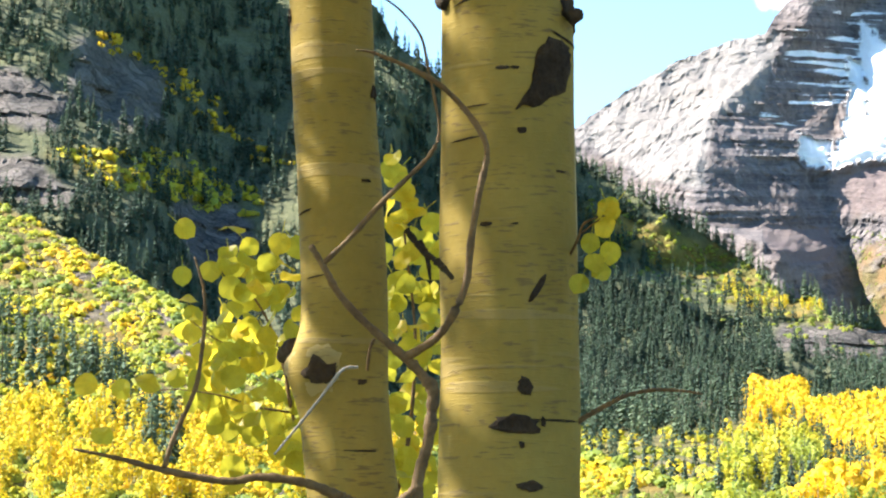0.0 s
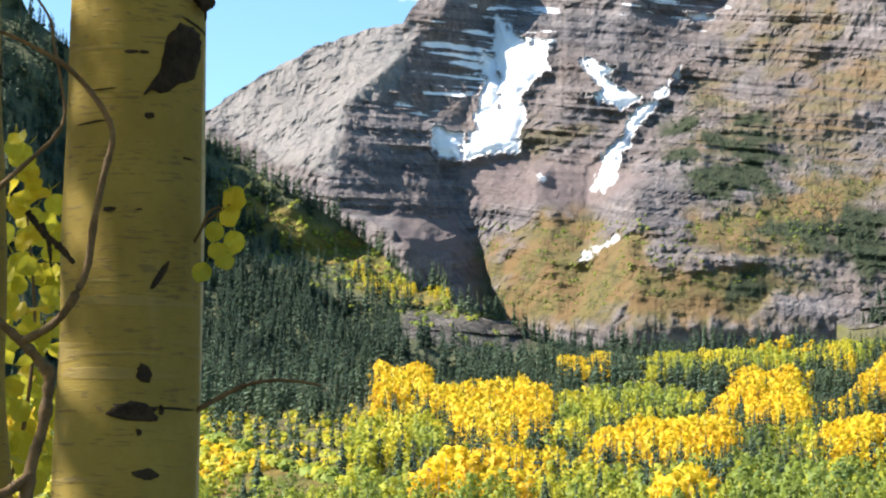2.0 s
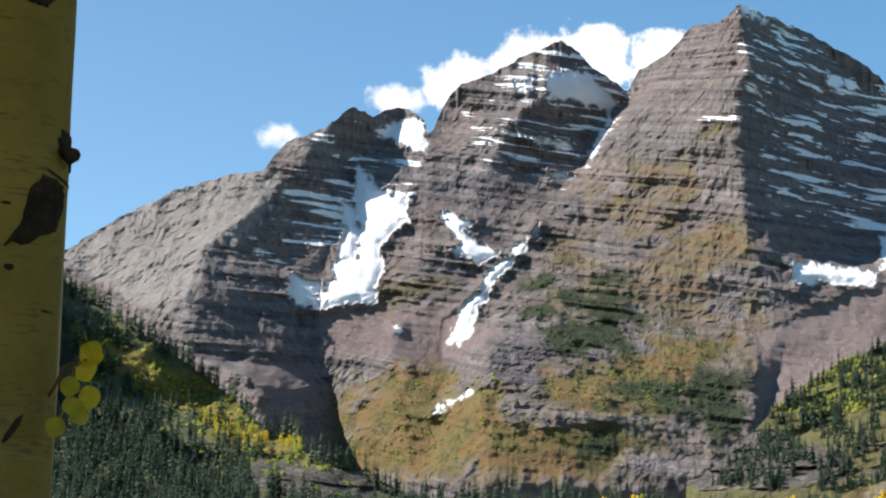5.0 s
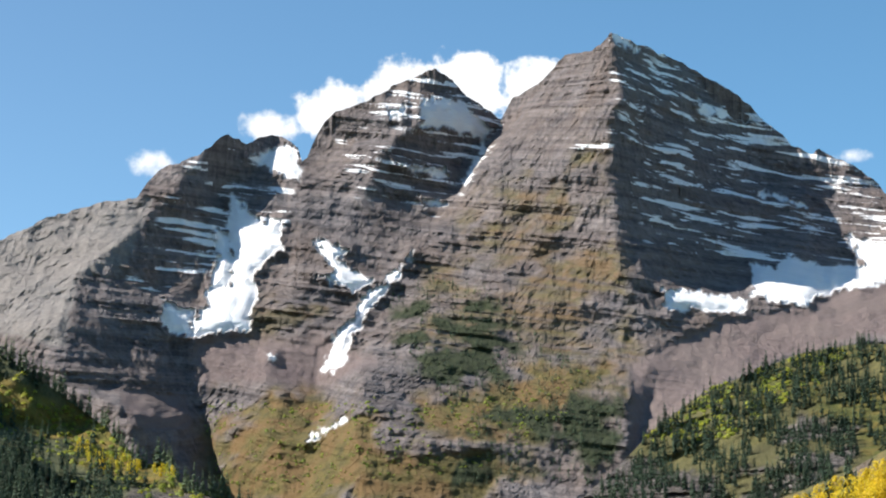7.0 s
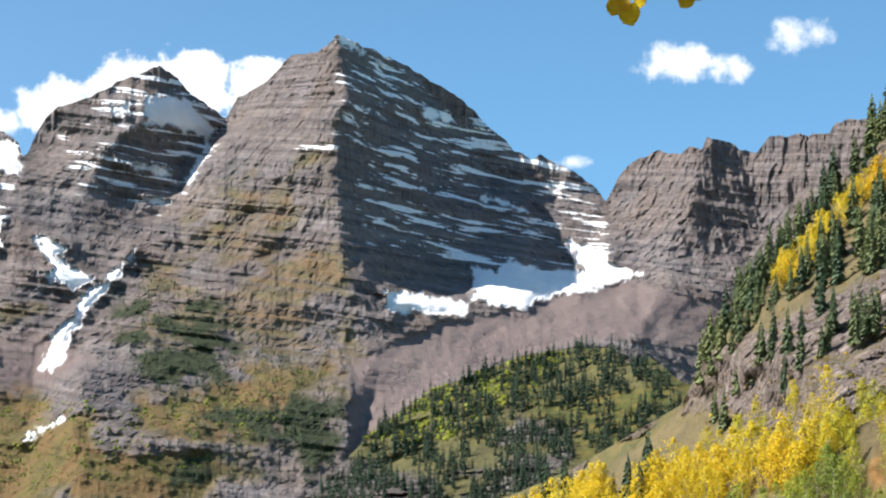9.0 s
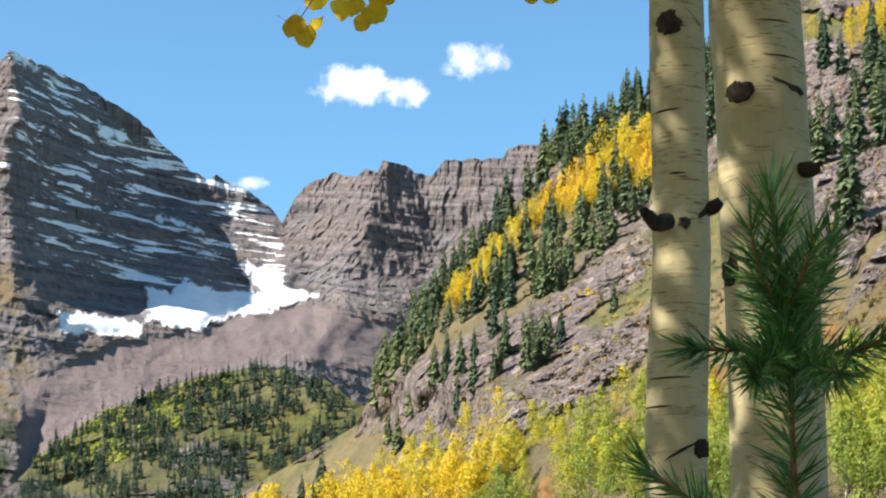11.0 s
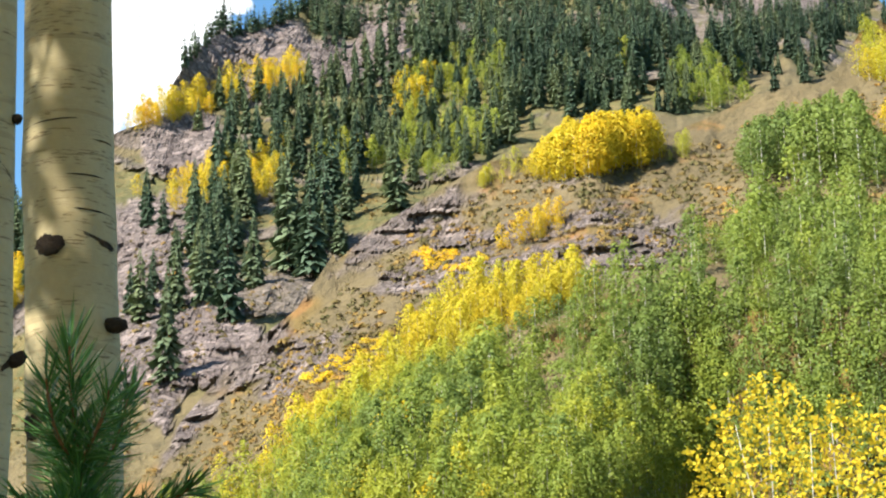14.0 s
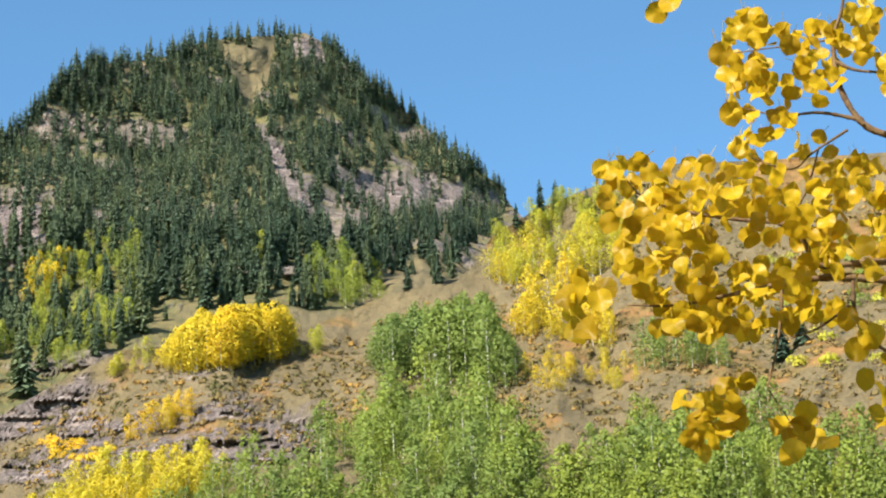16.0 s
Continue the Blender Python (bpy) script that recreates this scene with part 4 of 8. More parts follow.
def near_rough(p, hd, el, cover):
    b = cover["bare"]
    r = (ridged(p * np.array([0.02, 0.02, 0.014]), 4, 115) - 0.5) * 10
    k = p + np.array([0, 0, 1]) * (0.22 * p[:, :1])
    joint = 5.5 * (blocks(k * np.array([0.11, 0.11, 0.22]), 119) - 0.5) + 3.0 * (blocks(k * np.array([0.34, 0.34, 0.5]), 120) - 0.5) + 1.0 * (fbm(p * 0.7, 2, 121) - 0.5)
    t = ((k[:, 2] + 6 * fbm(p * 0.03, 3, 117)) / 8) % 1
    w = step(0.35, 0.6, fbm(p * np.array([0.05, 0.05, 0.1]), 3, 133))
    return -r - b * (joint - 2.4 * w * (t ** 2 - 0.4) + 1.2) + (1 - b) * 0.8 * (fbm(p * 0.4, 3, 123) - 0.5)


near_mat = hill_material("rocky_shoulder", (0.095, 0.076, 0.038), (0.17, 0.13, 0.062), (0.23, 0.155, 0.045), (0.14, 0.11, 0.098), (0.37, 0.30, 0.26), 0.7)
slope("hill_shoulder", "rocky grassed shoulder with ledges and golden brush", near_mat, 3.5, 62.0, 1000, 230, lambda h: -0.6 + 0 * h, lambda h: line(NEAR_CREST, h),
      lambda h, e: across(NEAR_LINES, h, e, 0.8, 0.9), near_rough, near_cover, 160)

# ---- the valley ground, one sheet to the horizon ----
FLOOR = [(0, -60, 0.0), (30, -3.05, 0.0), (120, -1.6, 0), (300, -1.3, 0), (600, -0.6, 0), (900, 0.3, 0), (1200, 1.4, 0), (1500, 2.4, 0), (1800, 3.1, 0), (2100, 3.45, 0), (2600, 3.0, 0), (4900, 1.6, 0)]


def ground_height(x, y):
    r = np.hypot(x, y)
    z = EYE + r * np.tan(np.radians(np.interp(r, [q[0] for q in FLOOR], [q[1] for q in FLOOR])))
    z = np.where(r < 30, 0.0, z)
    p = np.stack([x, y, 0 * x], -1)
    amp = np.interp(r, [0, 8, 60, 400, 1500, 4000], [0.04, 0.1, 0.6, 5, 16, 30])
    return z + amp * (fbm(p / np.maximum(12, 0.12 * 400), 4, 121) - 0.5) + np.where(r > 300, 14 * (fbm(p * 0.008, 3, 123) - 0.5), 0)


rr = np.concatenate([[0], np.geomspace(0.6, 4950, 150)])
aa = np.radians(np.linspace(0, 360, 361)[:-1])
gx, gy = (rr[:, None] * np.sin(aa)[None]).ravel(), (rr[:, None] * np.cos(aa)[None]).ravel()
gz = ground_height(gx, gy)
gi = np.arange(len(rr) * 360).reshape(len(rr), 360)
gf = np.stack([gi[:-1], gi[1:], np.roll(gi, -1, 1)[1:], np.roll(gi, -1, 1)[:-1]], -1).reshape(-1, 4)
gm = bpy.data.meshes.new("ground")
fill_mesh(gm, np.stack([gx, gy, gz], -1), gf)
gm.polygons.foreach_set("use_smooth", np.ones(len(gf), bool))
for key, val in (("lush", step(0.42, 0.56, fbm(np.stack([gx, gy, gz], -1) * 0.02, 4, 125))), ("bare", 0.6 * step(0.6, 0.66, fbm(np.stack([gx, gy, gz], -1) * 0.012, 4, 127)))):
    gm.attributes.new(key, "FLOAT", "POINT").data.foreach_set("value", val.astype(np.float32))
gm.materials.append(hill_material("valley_ground", (0.09, 0.075, 0.035), (0.16, 0.14, 0.05), (0.13, 0.14, 0.035), (0.16, 0.14, 0.13), (0.34, 0.31, 0.28), 1.0))
tagged(new("ground", gm), "tawny grass and brush covering the valley floor", "ground", kind="structure")

# ---- trees ----
rng = np.random.RandomState(11)


def leaf_material(name, tones, rough=0.6, through_light=0.35, fleck=2.0):
    """Foliage: colour by the mesh's 'tone' (0 to 1) over a short ramp, with light coming through the leaf."""
    m = Mat(name, rough)
    r = m.n.new("ShaderNodeValToRGB")
    while len(r.color_ramp.elements) < len(tones):
        r.color_ramp.elements.new(0.5)
    for k, (at, col) in enumerate(tones):
        r.color_ramp.elements[k].position, r.color_ramp.elements[k].color = at, (*col, 1)
    isl = m.math("MULTIPLY", m.math("SUBTRACT", m.geo.outputs["Random Per Island"], 0.5), 0.05)
    m.l.new(m.math("ADD", m.attr("tone"), isl), r.inputs[0])
    dark = m.n.new("ShaderNodeHueSaturation")
    m.l.new(r.outputs[0], dark.inputs["Color"])
    m.l.new(m.noise(fleck, 2, lo=0.2, hi=0.8), dark.inputs["Fac"])
    dark.inputs["Value"].default_value = 0.8
    m.done(dark.outputs[0])
    t = m.n.new("ShaderNodeBsdfTranslucent")
    m.l.new(dark.outputs[0], t.inputs[0])
    x = m.n.new("ShaderNodeMixShader")
    x.inputs[0].default_value = through_light
    m.l.new(m.b.outputs[0], x.inputs[1])
    m.l.new(t.outputs[0], x.inputs[2])
    m.l.new(x.outputs[0], m.n["Material Output"].inputs[0])
    return m.m


ASPEN_TONES = [(0.0, (0.15, 0.222, 0.066)), (0.25, (0.265, 0.33, 0.052)), (0.5, (0.52, 0.50, 0.045)), (0.75, (0.77, 0.55, 0.026)), (1.0, (0.76, 0.44, 0.03))]
aspen_leaf = leaf_material("aspen_foliage", ASPEN_TONES, 0.6, 0.46, 0.25)
conifer_leaf = leaf_material("conifer_foliage", [(0.0, (0.03, 0.058, 0.041)), (0.5, (0.10, 0.155, 0.09)), (1.0, (0.24, 0.28, 0.12))], 0.7, 0.25, 0.6)
m = Mat("pale_far_bark", 0.8)
far_bark = m.done(m.mix(m.noise(1.5, 4), (0.55, 0.52, 0.42), (0.30, 0.28, 0.22)))
m = Mat("dark_conifer_bark", 0.9)
dark_bark = m.done(m.mix(m.noise(2.0, 4), (0.10, 0.075, 0.055), (0.05, 0.038, 0.03)))


def stem(r0, r1, z0, z1, sides=4):
    """Vertices and triangles of a tapered pole of height z0..z1."""
    a = np.linspace(0, 2 * np.pi, sides, endpoint=False)
    lo = np.stack([r0 * np.cos(a), r0 * np.sin(a), 0 * a + z0], -1)
    hi = np.stack([r1 * np.cos(a), r1 * np.sin(a), 0 * a + z1], -1)
    i = np.arange(sides)
    j = (i + 1) % sides
    return np.concatenate([lo, hi]), np.concatenate([np.stack([i, j, j + sides], -1), np.stack([i, j + sides, i + sides], -1)])


def bare_stem(*args):
    v, f = stem(*args)
    n = v * np.array([1, 1, 0.0])
    return v, f, n / (np.linalg.norm(n, axis=1)[:, None] + 1e-9)


def outward(v, way, mix, own=None):
    """Turns every triangle to face out of the crown, and gives its corners normals between its own and the crown's."""
    t = v.reshape(-1, 3, 3)
    n = np.cross(t[:, 1] - t[:, 0], t[:, 2] - t[:, 0])
    n /= np.linalg.norm(n, axis=1)[:, None] + 1e-12
    o = way(t.mean(1))
    o = o / (np.linalg.norm(o, axis=1)[:, None] + 1e-9)
    if own is not None:
        o = 0.45 * o + 0.75 * own
        o = o / (np.linalg.norm(o, axis=1)[:, None] + 1e-9)
    flip = (n * o).sum(1) < 0
    t[flip] = t[flip][:, ::-1]
    n[flip] *= -1
    m = n * mix + o * (1 - mix)
    m /= np.linalg.norm(m, axis=1)[:, None]
    return t.reshape(-1, 3), np.repeat(m, 3, 0)


def conifer(whorls, blades, wide, seed, full=0.5):
    """A unit-high conifer: trunk and crown, each as vertices and triangles; drooping, uneven boughs."""
    r = np.random.RandomState(seed)
    v = []
    for w in range(whorls):
        z = z0 = 0.06 + 0.94 * (w / whorls) ** 0.92
        reach = wide * (1 - z) ** 0.8 * (0.8 + 0.4 * r.rand()) + 0.012
        if r.rand() < 0.12:
            reach *= 0.65
        n = max(3, int(round(blades * (0.5 + 0.65 * (1 - z)))))
        for b in range(n):
            a = 6.283 * (b + r.rand() * 0.8) / n + w * 1.1
            k = reach * (0.55 + 0.65 * r.rand())
            z = min(0.97, z0 + (r.rand() - 0.5) * 1.5 / whorls)
            side = full * k + 0.008
            c, s = np.cos(a), np.sin(a)
            mid, drop = 0.35 * k, -0.38 * k - 0.01
            v += [(mid * c - side * s, mid * s + side * c, z + 0.018 - 0.02 * r.rand()), (k * c, k * s, z + drop + 0.03 * r.rand()), (mid * c + side * s, mid * s - side * c, z + 0.018 - 0.02 * r.rand())]
            if b % 2 == 0:
                v += [(0.01 * c, 0.01 * s, z + 0.05), (0.8 * k * c - 0.3 * side * s, 0.8 * k * s + 0.3 * side * c, z + drop * 0.5), (0.5 * k * c + 0.5 * side * s, 0.5 * k * s - 0.5 * side * c, z + drop * 1.1)]
    v += [(-0.008, 0, 0.93), (0.008, 0, 0.93), (0.001, 0.002, 1.03)]
    v, n = outward(np.array(v), lambda c: np.stack([c[:, 0], c[:, 1], 0.06 + 0 * c[:, 2]], -1), 0.25)
    return bare_stem(0.016, 0.004, -0.06, 0.93), (v, np.arange(len(v)).reshape(-1, 3), n)


def spray(v, r, o, n, k, loose):
    """One small leaf spray (a triangle) at o that faces roughly along n."""
    t = n + loose * r.randn(3)
    t /= np.linalg.norm(t)
    x = np.cross(t, r.randn(3))
    x /= np.linalg.norm(x) + 1e-9
    y = np.cross(t, x)
    v += [o - x * k - y * 0.6 * k, o + x * k - y * 0.6 * k, o + y * 1.1 * k]


def broadleaf(blobs, count, size, seed, low=0.30, wide=0.19):
    """A unit-high slender aspen: trunk and a crown of many small leaf sprays gathered in uneven clumps."""
    r = np.random.RandomState(seed)
    v, cs, out = [], [], []
    for b in range(blobs):
        u = (b + 0.5) / blobs
        z = low + (0.95 - low) * u
        env = wide * np.sin(np.pi * np.clip((z - low + 0.12) / (1.10 - low), 0.05, 1)) ** 0.7
        a = b * 2.4 + r.rand()
        a, env = a + 0.6 * r.randn(), env * (0.8 + 0.4 * r.rand())
        cs.append((env * 0.55 * np.cos(a), env * 0.55 * np.sin(a), z, env * (0.62 + 0.35 * r.rand())))
    for q in range(count):
        c = cs[r.randint(blobs)]
        n = r.randn(3)
        n /= np.linalg.norm(n)
        o = np.array(c[:3]) + n * c[3] * (0.62 + 0.45 * r.rand()) * np.array([1, 1, 1.1])
        out.append(n + np.array([0, 0, 0.15]))
        spray(v, r, o, n + np.array([0, 0, 0.25]), size * (0.6 + 0.8 * r.rand()), 0.4)
    v, n = outward(np.array(v), lambda c: np.stack([c[:, 0], c[:, 1], (c[:, 2] - 0.45) * 0.5 + 0.06], -1), 0.12, np.array(out))
    return bare_stem(0.013, 0.004, -0.05, 0.85), (v, np.arange(len(v)).reshape(-1, 3), n)


def brush(count, size, seed):
    """A unit-wide low bush."""
    r = np.random.RandomState(seed)
    v = []
    for q in range(count):
        n = r.randn(3)
        n[2] = abs(n[2])
        n /= np.linalg.norm(n)
        spray(v, r, n * (0.30 + 0.18 * r.rand()) * np.array([1, 1, 0.9]), n, size * (0.6 + 0.8 * r.rand()), 0.45)
    v, n = outward(np.array(v), lambda c: c + np.array([0, 0, 0.15]), 0.2)
    return (np.zeros((0, 3)), np.zeros((0, 3), int), np.zeros((0, 3))), (v, np.arange(len(v)).reshape(-1, 3), n)


FIR_NEAR = [conifer(19, 13, 0.235, 300 + k, 0.2) for k in range(5)]
FIR_FAR = [conifer(12, 6, 0.19, 320 + k, 0.4) for k in range(5)]
FIR_TINY = [conifer(5, 4, 0.22, 340 + k) for k in range(4)]
ASPEN_NEAR = [broadleaf(14, 540, 0.0205, 360 + k, 0.10, 0.25) for k in range(5)]
ASPEN_FAR = [broadleaf(8, 120, 0.048, 380 + k, 0.15, 0.235) for k in range(5)]
ASPEN_DOT = [broadleaf(6, 56, 0.066, 430 + k, 0.05, 0.25) for k in range(5)]
BUSH = [brush(90, 0.06, 400 + k) for k in range(4)]
BUSH_TINY = [brush(16, 0.19, 410 + k) for k in range(4)]


def tree_mesh(name, kind, at, high, tone, wide=None):
    """One mesh with all the given trees: kind is a list of unit shapes."""
    vs, fs, ts, mi, ns, base = [], [], [], [], [], 0
    turn = rng.rand(len(at)) * 6.283
    pick = rng.randint(len(kind), size=len(at))
    wide = high if wide is None else wide
    for k, shape in enumerate(kind):
        s = np.nonzero(pick == k)[0]
        if not len(s):
            continue
        c, n = np.cos(turn[s])[:, None], np.sin(turn[s])[:, None]
        for slot, (v, f, nv) in enumerate(shape):
            if not len(v):
                continue
            x = (v[None, :, 0] * c - v[None, :, 1] * n) * wide[s][:, None] + at[s, 0][:, None]
            y = (v[None, :, 0] * n + v[None, :, 1] * c) * wide[s][:, None] + at[s, 1][:, None]
            z = v[None, :, 2] * high[s][:, None] + at[s, 2][:, None]
            vs.append(np.stack([x, y, z], -1).reshape(-1, 3))
            fs.append((f[None] + (np.arange(len(s)) * len(v))[:, None, None]).reshape(-1, 3) + base)
            ns.append(np.stack([nv[None, :, 0] * c - nv[None, :, 1] * n, nv[None, :, 0] * n + nv[None, :, 1] * c, nv[None, :, 2] + 0 * c], -1).reshape(-1, 3))
            ts.append(np.repeat(tone[s], len(v)))
            mi.append(np.full(len(s) * len(f), slot))
            base += len(s) * len(v)
    me = bpy.data.meshes.new(name)
    fill_mesh(me, np.concatenate(vs), np.concatenate(fs))
    me.attributes.new("tone", "FLOAT", "POINT").data.foreach_set("value", np.concatenate(ts).astype(np.float32))
    me.polygons.foreach_set("material_index", np.concatenate(mi).astype(np.int32))
    soft_normals(me, np.concatenate(ns))
    return me


def wood(name, label, kind, at, high, tone, mats, category="forest", wide=None):
    """A far wood: one object."""
    if not len(at):
        return
    me = tree_mesh(name, kind, at, high, tone, wide)
    for q in mats:
        me.materials.append(q)
    tagged(new(name, me), label, category, kind="stuff")


SINGLE, COUNT = {}, {}


def single_trees(name, label, kind, at, high, tone, mats, group):
    """Trees as things of their own, each with trunk and crown; alike ones share their meshes."""
    room = max(0, 290 - COUNT.get(name, 0))
    COUNT[name] = COUNT.get(name, 0) + min(len(at), room)
    if len(at) > room:
        wood(name.replace("tree", "wood"), "further trees of the hillside stands", kind, at[room:], high[room:], tone[room:], mats)
    for k in range(min(len(at), room)):
        shade = round(float(tone[k]) * 6) / 6
        v = int(rng.randint(len(kind)))
        key = (name, v, shade)
        if key not in SINGLE:
            SINGLE[key] = []
            for slot, part_name in enumerate(("trunk", "crown")):
                me = bpy.data.meshes.new(part_name)
                fill_mesh(me, *kind[v][slot][:2])
                soft_normals(me, kind[v][slot][2])
                me.attributes.new("tone", "FLOAT", "POINT").data.foreach_set("value", np.full(len(kind[v][slot][0]), shade, np.float32))
                me.materials.append(mats[slot])
                SINGLE[key].append((part_name, me))
        top = new(name)
        top.empty_display_size = 0.2
        s = float(high[k])
        top.matrix_basis = Matrix.LocRotScale(Vector(at[k]), Euler((0, 0, rng.rand() * 6.283)), (s, s, s))
        tagged(top, label, "tree", group)
        for part_name, me in SINGLE[key]:
            new(part_name, me).parent = top


def scatter(face, poly, n, seed, rag=0.25, clump=0.0, clump_scale=1.2, cut=0.45):
    """Headings and rises of n spots inside an outline, then their places on a mountainside."""
    r = np.random.RandomState(seed)
    px, py = [q[0] for q in poly], [q[1] for q in poly]
    hs, es = np.zeros(0), np.zeros(0)
    for turn in range(30):
        h = min(px) + (max(px) - min(px)) * r.rand(n * 3)
        e = min(py) + (max(py) - min(py)) * r.rand(n * 3)
        s = inside(h, e, poly) + rag * 2 * (fbm(np.stack([h * 2, e * 2, 0 * h], -1), 3, seed) - 0.5)
        keep = s > 0
        if clump:
            keep &= fbm(np.stack([h * clump_scale, e * clump_scale, 0 * h + 3], -1), 3, seed + 1) > cut * clump
        hs, es = np.concatenate([hs, h[keep]]), np.concatenate([es, e[keep]])
        if len(hs) >= n:
            break
    hs, es = hs[:n], es[:n]
    return on_face(face, hs, es), hs, es


def on_ground(h0, h1, r0, r1, n, seed):
    r = np.random.RandomState(seed)
    h = np.radians(h0 + (h1 - h0) * r.rand(n))
    d = np.sqrt(r0 ** 2 + (r1 ** 2 - r0 ** 2) * r.rand(n))
    x, y = d * np.sin(h), d * np.cos(h)
    return np.stack([x, y, ground_height(x, y)], -1), np.degrees(h), d


def size(n, mean, spread, seed):
    return mean * (1 + spread * np.clip(np.random.RandomState(seed).randn(n), -1.8, 1.8))


FIR = (dark_bark, conifer_leaf)
ASPEN = (far_bark, aspen_leaf)
dry_leaf = leaf_material("dry_brush", [(0.0, (0.11, 0.10, 0.035)), (0.5, (0.24, 0.17, 0.055)), (1.0, (0.44, 0.25, 0.05))], 0.8, 0.2, 0.8)
DRY = (dark_bark, dry_leaf)

# the dark ridge
at, h, e = scatter("mountain_ridge", [(-28.81, 16.29), (-22.45, 14.78), (-18.80, 12.72), (-17.32, 12.24), (-15.78, 10.57), (-12.37, 8.45), (-9.49, 6.73), (-6.65, 5.02), (-4.95, 4.16), (-5.02, 1.85), (-8.63, 2.18), (-12.35, 1.54), (-16.91, 1.45), (-22.41, 3.68), (-26.52, 6.68), (-28.67, 7.73)], 4600, 501, 0.3, 1.0, 1.6, 0.34)
p0 = left_cover(at, h, e)
keep = (p0["bare"] < 0.5) & (p0["lush"] < 0.75)
at = at[keep]
wood("conifer_wood", "dark conifer wood covering the shaded ridge", FIR_FAR, at, size(len(at), 17, 0.3, 1), 0.05 + 0.33 * rng.rand(len(at)), FIR)
at, h, e = scatter("mountain_ridge", [(-12.66, 6.17), (-10.70, 5.22), (-8.47, 4.20), (-6.52, 3.59), (-7.90, 3.09), (-8.46, 2.88), (-9.28, 1.77), (-11.36, 2.03), (-12.61, 2.16)], 1300, 502, 0.2, 1.0, 2.2, 0.38)
wood("conifer_wood", "dark spruces down the ridge's lower slope", FIR_FAR, at, size(len(at), 16, 0.3, 29), 0.35 * rng.rand(len(at)), FIR)
crest_h = np.linspace(-16.0, -4.0, 190) + 0.05 * rng.randn(190)
at = on_face("mountain_ridge", crest_h, line(LEFT_CREST, crest_h) - 0.03)
wood("conifer_wood", "row of conifers along the ridge crest", FIR_FAR, at, size(len(at), 17, 0.3, 2), 0.4 + 0.3 * rng.rand(len(at)), FIR)
at, h, e = scatter("mountain_ridge", [(-12.11, 7.48), (-10.87, 7.04), (-8.53, 6.16), (-6.92, 5.30), (-4.93, 4.57), (-5.86, 4.18), (-8.57, 4.85), (-10.61, 5.79), (-12.13, 6.37)], 260, 503, 0.15, 1.0, 3, 0.42)
wood("brush", "yellow-green brush on the lit ribs of the ridge", BUSH_TINY, at, size(len(at), 5, 0.3, 3), 0.15 + 0.25 * rng.rand(len(at)), ASPEN, "bushes")
at, h, e = scatter("mountain_ridge", [(-8.82, 5.51), (-7.91, 5.10), (-6.25, 4.90), (-6.38, 4.67), (-8.19, 4.82), (-8.89, 5.17)], 60, 504, 0.05)
wood("aspen_wood", "yellow aspen strip on the ridge foot", ASPEN_FAR, at, size(len(at), 8, 0.3, 4), 0.5 + 0.2 * rng.rand(len(at)), ASPEN)
at, h, e = scatter("mountain_ridge", [(-24.24, 11.63), (-23.41, 11.64), (-23.41, 11.17), (-24.10, 11.29), (-22.02, 10.84), (-21.88, 10.43), (-22.30, 10.57), (-21.05, 9.75), (-20.63, 9.34), (-21.05, 9.55), (-19.93, 8.65), (-19.37, 8.52), (-19.93, 8.24)], 60, 505, 0.3)
wood("brush", "few yellow aspens among the ridge conifers", BUSH_TINY, at, size(len(at), 9, 0.3, 5), 0.7 + 0.2 * rng.rand(len(at)), ASPEN, "bushes")
at, h, e = scatter("mountain_ridge", [(-25.18, 8.75), (-22.02, 8.78), (-20.21, 7.69), (-20.49, 7.13), (-22.43, 7.54), (-24.08, 7.94)], 260, 506, 0.3, 1.0, 3, 0.42)
wood("brush", "olive and yellow brush below the ridge cliffs", BUSH_TINY, at, size(len(at), 8, 0.3, 6), 0.42 + 0.3 * rng.rand(len(at)), ASPEN, "bushes")

# the brushy fan
at, h, e = scatter("hill_fan", [(-28.69, 8.81), (-26.53, 7.50), (-24.62, 6.49), (-22.01, 4.85), (-19.39, 3.40), (-16.07, 1.92), (-12.35, 1.33), (-10.71, 0.70), (-12.79, -0.38), (-28.55, -0.22)], 6800, 511, 0.1, 1.0, 3, 0.3)
wood("brush", "yellow-green autumn brush over the sunlit fan", BUSH_TINY, at, size(len(at), 3.6, 0.45, 7), np.clip(0.42 + 1.5 * (fbm(np.stack([h * 1.5, e * 3, 0 * h], -1), 3, 87) - 0.5) + 0.12 * rng.randn(len(at)), 0.02, 0.9), ASPEN, "bushes")
fan_h = np.linspace(-24.0, -9.0, 330) + 0.05 * rng.randn(330)
at = on_face("hill_fan", fan_h, line(FAN_CREST, fan_h) - 0.05 * rng.rand(330))
wood("brush", "ragged olive brush along the fan's upper edge", BUSH_TINY, at, size(330, 4.5, 0.45, 71), 0.15 + 0.4 * rng.rand(330), ASPEN, "bushes")
at, h, e = scatter("hill_fan", [(-26.50, 4.77), (-24.05, 3.69), (-22.00, 2.03), (-22.40, 0.40), (-24.86, 2.87), (-26.47, 2.87)], 110, 512, 0.2)
wood("conifer_wood", "dark conifers at the foot of the fan", FIR_FAR, at, size(len(at), 15, 0.25, 8), 0.4 + 0.3 * rng.rand(len(at)), FIR)
at, h, e = scatter("hill_fan", [(-27.00, 2.33), (-25.40, 3.00), (-22.41, 2.31), (-18.84, 2.01), (-16.08, 1.44), (-16.09, 0.06), (-26.97, 0.17)], 420, 513, 0.2, 1.0, 2, 0.42)
